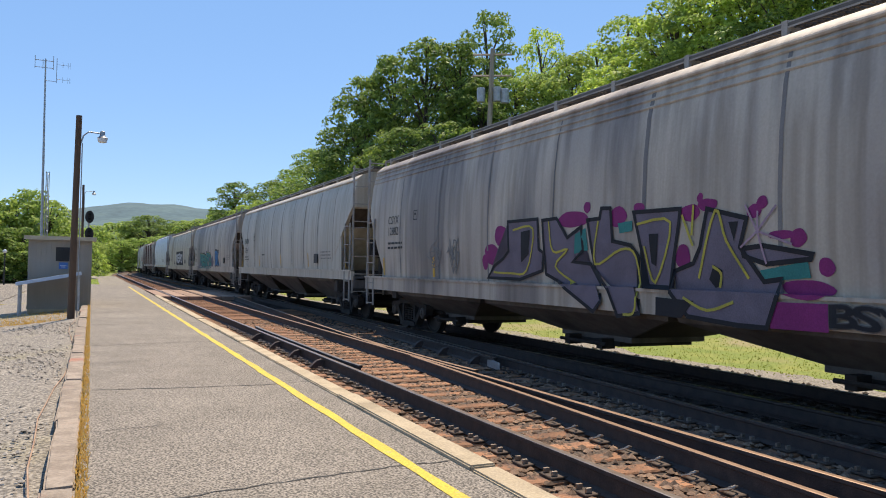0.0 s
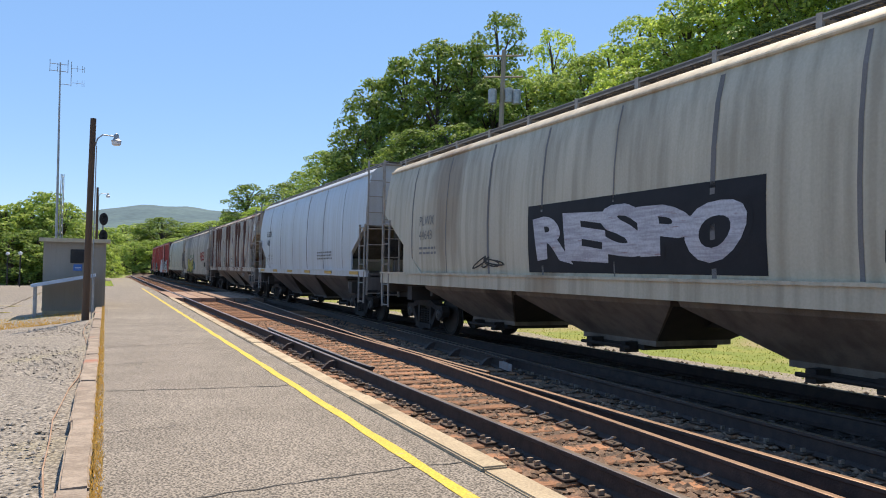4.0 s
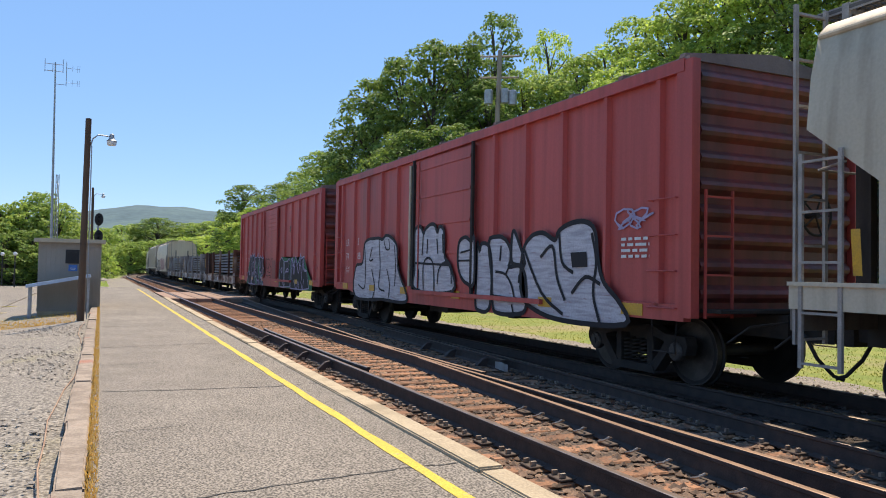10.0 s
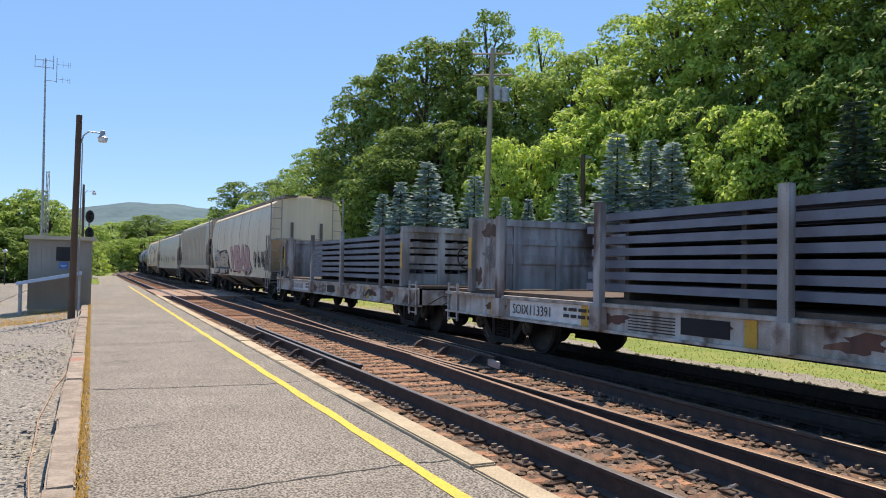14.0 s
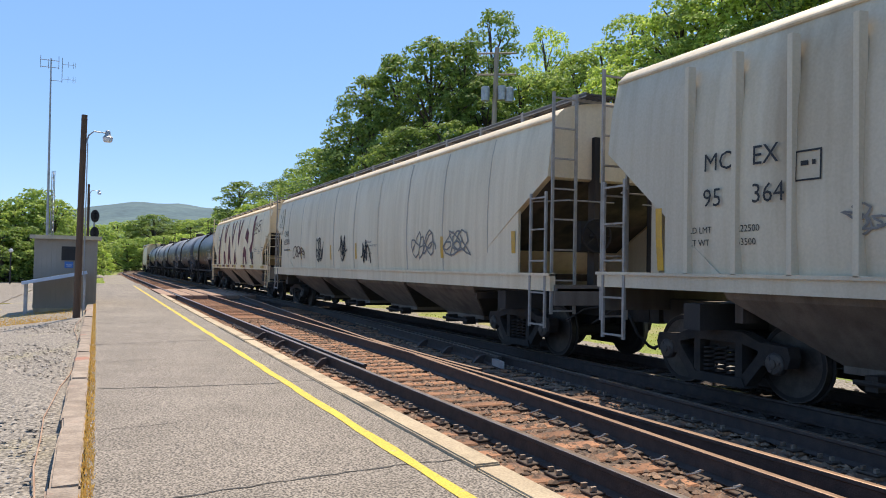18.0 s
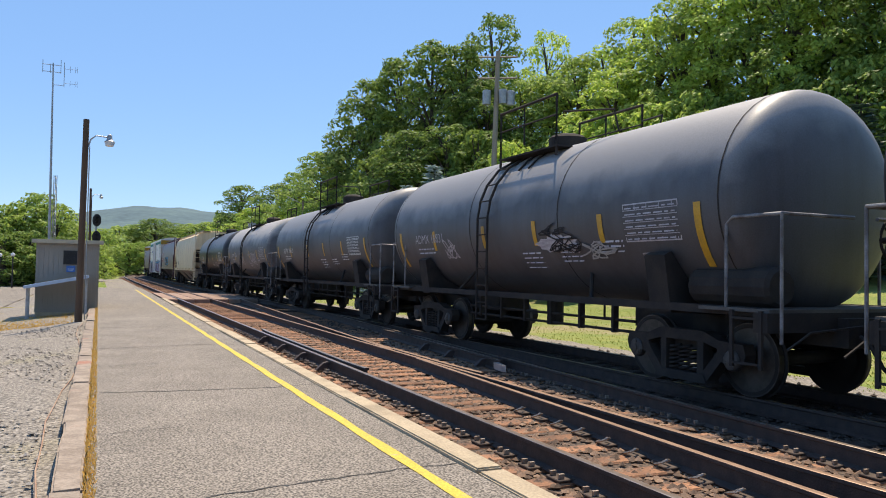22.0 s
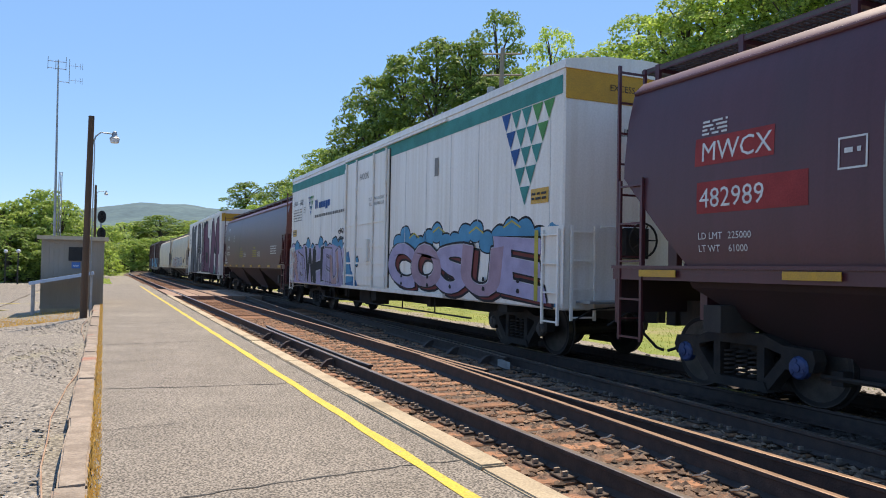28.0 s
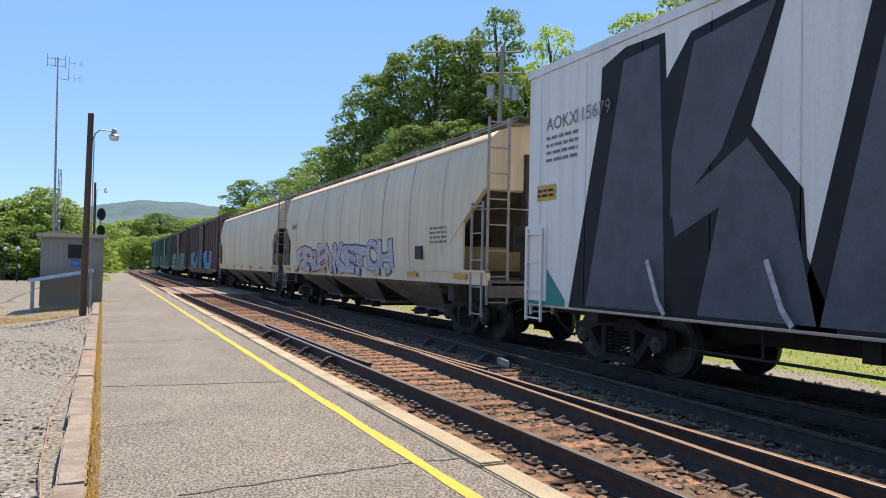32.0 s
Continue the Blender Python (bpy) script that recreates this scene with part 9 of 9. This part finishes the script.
    for k in range(2):
        tag(c, -1.0 - 0.4 * k, 1.8, 0.9, 0.4, SILVER, tank_surf, 160 + k, 6, 0.018)
    add(tank(LEN[21], TANKBLACK, WHITEP, "glossy black tank car with white data table", ("TILX", "170510"), 0.2, 0.6), 21)
    # 23: beige
    c, s, w = add(hopper(LEN[22], BEIGE, UNDER_BEIGE, "beige covered hopper with few marks", eave=3.95, top=4.25, zc=2.9, cut=1.4, zd=2.0, seams=9, seamm=FAINTSEAM, sill=(1.3, 1.5), slope=SLOPE_RUST, ladders=BEIGE), 22)
    marks(c, s, "GBRX", "67053", 6.6, 3.0, 0.2, GREYP, 1)
    tag(c, 5.2, 1.7, 1.2, 0.4, GREYP, s, 105)
    amber(c, s, 8.6, 1.42, 7, 0.1, 0.6, x=-1.603)
    # 24: maroon
    c, s, w = add(hopper(LEN[23], MAROON, UNDER_MAROON, "maroon covered hopper with white lettering and blue graffiti", eave=4.0, top=4.35, zc=2.78, cut=1.2, zd=1.6, seams=3, sill=(1.38, 1.56), ladders=MAROON, walk_on=MESHWALK, cap=CAPBLUE, slope=MAROON), 23)
    patch(c, "paint_patch", rect(6.4, 5.2, 2.78, 3.12), REDS, s, 0.004)
    patch(c, "paint_patch", rect(6.35, 4.75, 2.2, 2.58), REDS, s, 0.004)
    marks(c, s, "MWCX", "482989", 6.3, 2.83, 0.24, WHITEP, 0, 2.33)
    for k, (a, bb) in enumerate((("LD LMT", "225000"), ("LT WT", "61000"))):
        text(c, a, 6.33, 1.89 - k * 0.15, 0.085, WHITEP, s)
        text(c, bb, 5.85, 1.89 - k * 0.15, 0.085, WHITEP, s)
    bars(c, 6.3, 3.3, 0.4, 4, WHITEP, s, 0.025, 0.05, 3)
    plate_box(c, 4.25, 2.68, 0.3, s, WHITEP)
    for ch, ya, yb, fm, em in (("Z", 2.5, 1.3, INK, SILVER), ("E", 1.5, 0.4, SKYB, BROWNS), ("N", 0.5, -0.5, INK, SILVER), ("S", -0.4, -1.5, SKYB, BROWNS)):
        graffiti(c, ch, ya, yb, 1.6, 2.7, fm, em, None, s, 0.4, 55, 0.08, 0.05)
    for k in range(7):
        patch(c, "paint_block", rect(-1.75 - 0.28 * (k % 3), -1.97 - 0.28 * (k % 3), 1.65 + 0.22 * (k // 2), 1.8 + 0.22 * (k // 2)), SILVER if k % 2 else PINK, s, 0.006)
    amber(c, s, 8.3, 1.47, 7, 0.09, 0.7, x=-1.603)
    # 25: white insulated car
    r = lambda z: -1.55
    c, w = add(reefer(LEN[24], REEFERWHITE, "white refrigerator car with sea green stripe and lilac graffiti", True), 24)
    bare = set(c.children)
    patch(c, "stripe", rect(9.62, -9.18, 4.3, 4.6), TEALPAINT, r, 0.008)
    for row in range(5):
        n = 5 - row
        for k in range(n):
            y, z, a = -7.35 - 0.17 * row - k * 0.36, 4.12 - 0.34 * row, 0.17
            m = (BLUELOGO, TEALPAINT, TEALPAINT, GREENLOGO, GREENLOGO)[min(4, k + (1 if row > 2 else 0))]
            patch(c, "logo_triangle", [(y + a, z + 0.16), (y - a, z + 0.16), (y, z - 0.16)], m, r, 0.009)
    text(c, "LINX", 9.3, 3.73, 0.2, GREYP, r)
    text(c, "6582", 8.36, 3.73, 0.2, GREYP, r)
    bars(c, 9.3, 3.56, 1.3, 5, GREYP, r, 0.04, 0.1, 4)
    plate_box(c, 7.6, 3.52, 0.2, r, GREYP)
    for row in range(4):
        for k in range(4 - row):
            y, z, a = 6.98 - 0.09 * row - k * 0.18, 3.86 - 0.17 * row, 0.085
            patch(c, "logo_triangle", [(y + a, z + 0.08), (y - a, z + 0.08), (y, z - 0.08)], (BLUELOGO, TEALPAINT, GREENLOGO)[min(2, k)], r, 0.009)
    for k, (w_, h_) in enumerate(((0.2, 0.3), (0.09, 0.3), (0.24, 0.2), (0.24, 0.2), (0.24, 0.2), (0.26, 0.2), (0.24, 0.2))):
        y = 6.12 - 0.28 * k + (0.08 if k > 1 else 0)
        patch(c, "logo_block", rect(y, y - w_, 3.46 - (0.07 if k == 5 else 0), 3.46 + h_), BLUELOGO, r, 0.009)
    bars(c, 6.14, 3.16, 3.5, 1, GREYP, r, 0.09, 0.1, 6)
    text(c, "HOOK", 1.03, 3.92, 0.19, GREYP, lambda z: -1.6)
    text(c, "CLOSE AND LOCK DOOR", 0.2, 3.28, 0.09, GREYP, lambda z: -1.6)
    text(c, "BEFORE MOVING CAR", 0.2, 3.14, 0.09, GREYP, lambda z: -1.6)
    # pale dripping letters before the door
    for k in range(13):
        y = 9.2 - k * 0.56
        patch(c, "paint_cloud", blob(y, 2.12 + 0.12 * math.sin(k * 2.0), 0.36, 0.24, k + 70), INK, r, 0.002 + k * 0.0001)
        patch(c, "paint_cloud", blob(y, 2.11 + 0.12 * math.sin(k * 2.0), 0.31, 0.2, k + 70), SKYB if k % 3 else LILAC, r, 0.0036 + k * 0.0001)
    patch(c, "paint_base", [(9.45, 0.9), (9.4, 1.7), (8.8, 2.1), (7.2, 2.15), (5.5, 2.1), (3.8, 2.2), (2.4, 1.95), (2.25, 0.9)], LILAC, r, 0.0055)
    graffiti(c, "RB", 9.3, 7.3, 0.95, 2.1, PINK, BROWNS, SILVER, r, 0.3, 61, 0.1, 0.05, LILAC)
    graffiti(c, "WH", 7.25, 4.9, 0.92, 2.25, INK, SILVER, None, r, 0.34, 62, 0.06, 0.05)
    graffiti(c, "EUN", 4.9, 2.4, 0.95, 2.2, LILAC, PURPLE, SILVER, r, 0.3, 64, 0.1, 0.06, PINK)
    rnd = random.Random(12)
    for k in range(62):
        y, z = 9.4 - k * 0.115 + rnd.uniform(-0.05, 0.05), rnd.uniform(1.3, 2.15)
        if not 4.95 < y < 7.2:
            patch(c, "paint_drip", rect(y, y - rnd.uniform(0.015, 0.035), max(0.9, z - rnd.uniform(0.4, 1.1)), z), (SILVER, SILVER, WHITEP, PURPLE)[k % 4], r, 0.034)
    patch(c, "paint_cloud", [(2.3, 0.9), (2.35, 1.9), (1.95, 1.95), (1.7, 1.4), (1.15, 1.05), (1.1, 0.95)], BLUE, r, 0.003, "", (2.2, -1.5))
    patch(c, "paint_cloud", [(2.3, 1.0), (2.3, 1.8), (2.0, 1.8), (1.8, 1.35), (1.5, 1.1)], SKYB, r, 0.006, "", (2.2, -1.5))
    patch(c, "paint_cloud", blob(1.15, 1.65, 0.16, 0.15, 5), INK, lambda z: -1.601, 0.004)
    patch(c, "paint_cloud", blob(1.15, 1.65, 0.12, 0.11, 5), SKYB, lambda z: -1.601, 0.006)
    tag(c, 3.3, 2.5, 0.7, 0.16, BLACKP, r, 7, 5, 0.03)
    tag(c, 3.3, 2.3, 0.7, 0.14, BLACKP, r, 8, 5, 0.03)
    # red-shadowed lilac letters behind the door
    for k in range(15):
        y = -1.95 - k * 0.47
        zc_ = 2.1 + 0.1 * math.sin(k * 1.7) + (0.08 if k % 4 == 1 else 0)
        patch(c, "paint_cloud", blob(y, zc_, 0.34, 0.24, k + 90, 20, 0.06), INK, r, 0.002 + k * 0.0001)
        patch(c, "paint_cloud", blob(y, zc_ - 0.005, 0.305, 0.205, k + 90, 20, 0.06), SKYB, r, 0.0036 + k * 0.0001)
    graffiti(c, "COSUE", -1.72, -8.75, 0.87, 2.0, RUSTREDS, INK, None, r, 0.42, 63, 0.07, 0.05)
    graffiti(c, "COSUE", -1.58, -8.6, 0.95, 2.1, LILAC, INK, SILVER, lambda z: -1.568, 0.3, 63, 0.07, 0.045, ROSE)
    for y in (-2.3, -3.9, -5.1, -6.6, -7.9):
        for z in (1.12, 1.3):
            patch(c, "paint_dot", blob(y, z, 0.05, 0.05, 3), INK, r, 0.042)
    for y, z in ((-4.4, 2.28), (-6.2, 2.2), (-3.0, 2.2), (-7.6, 2.25)):
        bm = bmesh.new()
        stroke(bm, [(y + 0.3, z), (y, z + 0.1), (y - 0.3, z - 0.02)], 0.035, r, 0.006)
        part("paint_line", bm, YEL, c)
    patch(c, "paint_bar", rect(-8.43, -8.55, 0.98, 2.15), YEL, r, 0.036)
    patch(c, "paint_cloud", blob(-8.95, 2.0, 0.2, 0.3, 8), SKYB, r, 0.0036)
    patch(c, "paint_base", rect(-8.7, -9.05, 0.9, 1.75), RUSTREDS, r, 0.003)
    patch(c, "paint_base", rect(-9.0, -9.05, 0.9, 1.95), SKYB, r, 0.0045)
    c.location.y += 0.2
    TRAIN[-1] = (c, TRAIN[-1][1] + 0.2, w)
    for o in set(c.children) - bare:
        o.location.y -= 0.2
    text(c, "EXCESS HEIGHT CAR", -0.7, 4.42, 0.11, BLACKP, face="end", yend=-9.45)
    text(c, "LINX 6582", -0.5, 3.7, 0.13, BLACKP, face="end", yend=-9.445)
    # 26: maroon
    c, s, w = add(hopper(LEN[25], MAROON, UNDER_MAROON, "maroon covered hopper with white and yellow lettering", eave=4.0, top=4.35, zc=2.78, cut=1.2, zd=1.6, seams=2, sill=(1.38, 1.56), ladders=MAROON, walk_on=MESHWALK, slope=MAROON), 25)
    marks(c, s, "AOKX", "202588", 7.1, 2.88, 0.22, WHITEP, 2, 2.2)
    bars(c, 6.85, 3.55, 0.4, 4, WHITEP, s, 0.025, 0.05, 3)
    plate_box(c, 4.7, 2.95, 0.28, s, WHITEP)
    for y in (2.6, -1.2):
        text(c, "WARNING", y, 2.3, 0.1, YEL, s)
        bars(c, y + 0.1, 2.18, 1.0, 4, YEL, s, 0.045, 0.09, 6)
        bars(c, y - 1.2, 2.1, 0.6, 3, WHITEP, s, 0.04, 0.09, 7)
    bars(c, -5.4, 2.3, 1.2, 4, WHITEP, s, 0.05, 0.1, 9)
    amber(c, s, 8.8, 1.47, 8, 0.09, 0.5, x=-1.603)
    # 27: white insulated car with tall letters
    c, w = add(reefer(LEN[26], REEFERWHITE, "white refrigerator car with huge slate and mauve graffiti letters", False), 26)
    fr = lambda z: -1.61
    patch(c, "paint_cloud", [(9.3, 0.9), (9.3, 1.35), (8.8, 1.55), (8.2, 1.0), (8.2, 0.9)], TEALPAINT, r, 0.004)
    patch(c, "paint_cloud", [(-6.45, 0.9), (-6.45, 1.5), (-6.8, 1.35), (-7.05, 0.9)], TEALPAINT, r, 0.004)
    patch(c, "paint_cloud", [(-8.2, 0.9), (-8.2, 1.7), (-9.0, 1.3), (-9.2, 0.9)], TEALPAINT, r, 0.004)
    dr = (2.2, -1.5)
    for name, out, m, o in (
            ("graffiti_letter", [(8.09, 0.9), (7.36, 3.67), (7.31, 4.43), (6.77, 4.6), (5.96, 4.58), (5.92, 3.97), (5.48, 4.46), (3.99, 4.6), (4.51, 3.13), (3.81, 2.36), (3.76, 1.66), (3.4, 0.9)], INK, 0.004),
            ("graffiti_fill", [(7.64, 0.95), (6.8, 4.42), (6.06, 4.46), (5.96, 2.6), (5.9, 0.95)], SLATE, 0.008),
            ("graffiti_fill", [(5.42, 4.32), (4.15, 4.48), (4.95, 2.92), (5.82, 2.15), (5.8, 3.0)], SLATE, 0.0085),
            ("graffiti_fill", [(5.0, 2.74), (4.56, 3.0), (3.97, 2.32), (3.64, 0.95), (5.32, 0.95), (4.97, 2.25), (5.72, 1.92), (5.8, 2.3)], SLATE, 0.009),
            ("graffiti_letter", [(3.9, 0.9), (3.0, 4.3), (2.4, 4.6), (0.7, 4.4), (0.2, 1.05), (1.6, 0.95), (1.3, 2.4), (1.8, 2.4), (1.9, 0.9)], INK, 0.004),
            ("graffiti_fill", [(3.6, 0.95), (2.8, 4.2), (2.3, 4.4), (0.9, 4.25), (0.45, 1.1), (1.4, 1.0), (1.2, 2.7), (2.0, 2.7), (2.2, 0.95)], SLATE, 0.008),
            ("graffiti_letter", [(-0.1, 0.9), (-0.2, 2.6), (-0.6, 2.8), (-0.8, 4.1), (-1.4, 4.4), (-2.0, 4.6), (-3.1, 4.5), (-3.1, 3.4), (-3.9, 3.3), (-4.5, 0.95)], INK, 0.012),
            ("graffiti_fill", [(-0.4, 1.0), (-0.4, 2.4), (-1.2, 2.8), (-1.3, 4.1), (-2.2, 4.4), (-3.0, 4.4), (-3.0, 3.35), (-3.8, 3.2), (-4.3, 1.05)], MAUVE, 0.016),
            ("graffiti_hole", [(-2.1, 2.4), (-3.3, 2.3), (-3.3, 1.6), (-2.7, 1.6), (-2.1, 1.9)], INK, 0.02),
            ("graffiti_letter", [(-4.4, 0.9), (-5.1, 4.4), (-5.6, 4.4), (-5.7, 4.6), (-6.1, 4.6), (-6.9, 3.3), (-7.2, 4.2), (-7.5, 4.2), (-7.5, 4.45), (-8.6, 4.62), (-9.1, 0.9), (-7.0, 0.9), (-7.2, 2.2), (-6.9, 2.2), (-6.5, 2.3), (-6.5, 0.9)], INK, 0.012),
            ("graffiti_fill", [(-4.6, 1.0), (-5.5, 4.0), (-5.65, 4.5), (-6.1, 4.5), (-7.1, 2.9), (-7.6, 4.35), (-8.5, 4.48), (-8.95, 0.95), (-7.6, 0.95), (-7.8, 3.3), (-7.1, 2.4), (-6.4, 3.0), (-6.4, 0.95)], MAUVE, 0.016)):
        patch(c, name, out, m, r, o, "", dr)
    for k, y in enumerate((6.15, 4.2, -1.9, -4.3, -8.0)):
        bm = bmesh.new()
        stroke(bm, [(y, 1.6), (y - 0.2, 1.1), (y - 0.32, 0.95)], 0.07, fr, 0.03)
        part("highlight", bm, SILVER, c)
    text(c, "AOKX", 8.8, 3.73, 0.22, GREYP, r)
    text(c, "115679", 7.95, 3.73, 0.22, GREYP, lambda z: -1.585)
    bars(c, 8.8, 3.58, 0.9, 4, GREYP, r, 0.05, 0.12, 3)
    text(c, "EXCESS HEIGHT CAR", -0.7, 4.42, 0.11, BLACKP, face="end", yend=-9.39)
    text(c, "AOKX115679", -0.6, 3.7, 0.13, BLACKP, face="end", yend=-9.385)
    # 28 and 29: grey
    c, s, w = add(hopper(LEN[27], GREY_WARM, UNDER_TAN, "warm grey covered hopper with small outlined graffiti", eave=4.0, zc=3.0, cut=0.9, zd=2.4, seams=8, slope=SLOPE_RUST, seamm=FAINTSEAM), 27)
    j = joined(s, 1.42)
    graffiti(c, "PEREN", 6.4, 1.6, 1.2, 2.2, SILVER, REDS, None, j, 0.26, 71, 0.1, 0.05)
    graffiti(c, "KETOH", 1.4, -3.6, 1.2, 2.2, SILVER, BLUE, PINK, j, 0.26, 72, 0.1, 0.05)
    text(c, "NAHX", 7.4, 2.8, 0.2, BLACKP, s)
    amber(c, s, 9.0, 1.3, 7, 0.1, 0.6, x=-1.603)
    part("data_plate", boxes((-1.575, -1.545, -5.6, -5.2, 1.65, 1.95)), DARKMETAL, c)
    bars(c, -6.0, 2.3, 0.9, 4, GREYP, s, 0.05, 0.1, 9)
    c, s, w = add(hopper(LEN[28], GREY_WARM, UNDER_TAN, "plain warm grey covered hopper", eave=4.0, zc=3.0, cut=0.9, zd=2.4, seams=8, slope=SLOPE_RUST, seamm=FAINTSEAM), 28)
    amber(c, s, 9.0, 1.3, 7, 0.1, 0.6, x=-1.603)
    # 30 to 34: far boxcars
    for k, (m, lab, fm) in enumerate(((BROWN, "dark brown boxcar with sky blue graffiti", SKYB), (BROWN, "dark brown boxcar with teal graffiti", TEAL), (GREEN, "green boxcar with weathered paint", GREENS), (GREEN, "dull green boxcar with rusty door", GREENS))):
        c, w = add(boxcar(LEN[29 + k], m, lab, ROOFGREY, z1=4.4, n=6), 29 + k)
        graffiti(c, "SORE" if k % 2 else "KAMU", 6.0, -6.0, 0.95, 2.3, fm, SILVER if k < 2 else INK, None, b, 0.3, 81 + k, 0.1, 0.06)


build_train()


# ---- what moves: the train, and its wheels as they pass ----
def gone(t):
    """How far the train has run after t seconds."""
    return 14.249 * t - 0.00486 * t * t


def motions():
    for car, s, sets in TRAIN:
        rows = []
        for k in range(17):
            p, a = along(FAR, s - gone(2 * k))
            rows.append((2 * k, Matrix.LocRotScale(p, Euler((0, 0, -a)), None)))
        walk(car, rows)
        for ws, y in sets:
            near = [k for k in range(0, 961) if -7 < s + y - gone(k / 30) < 36]
            if not near:
                walk(ws, [(0, pose(0, y, WHEEL_R)), (32, pose(0, y, WHEEL_R))])
                continue
            d0 = gone(near[0] / 30)
            rows = [] if near[0] == 0 else [(0, pose(0, y, WHEEL_R))]
            for k in near:
                rows.append((k / 30, pose(0, y, WHEEL_R, math.degrees((gone(k / 30) - d0) / WHEEL_R))))
            if near[-1] < 960:
                rows.append((32, pose(0, y, WHEEL_R, math.degrees((gone(near[-1] / 30) - d0) / WHEEL_R))))
            walk(ws, rows)


motions()
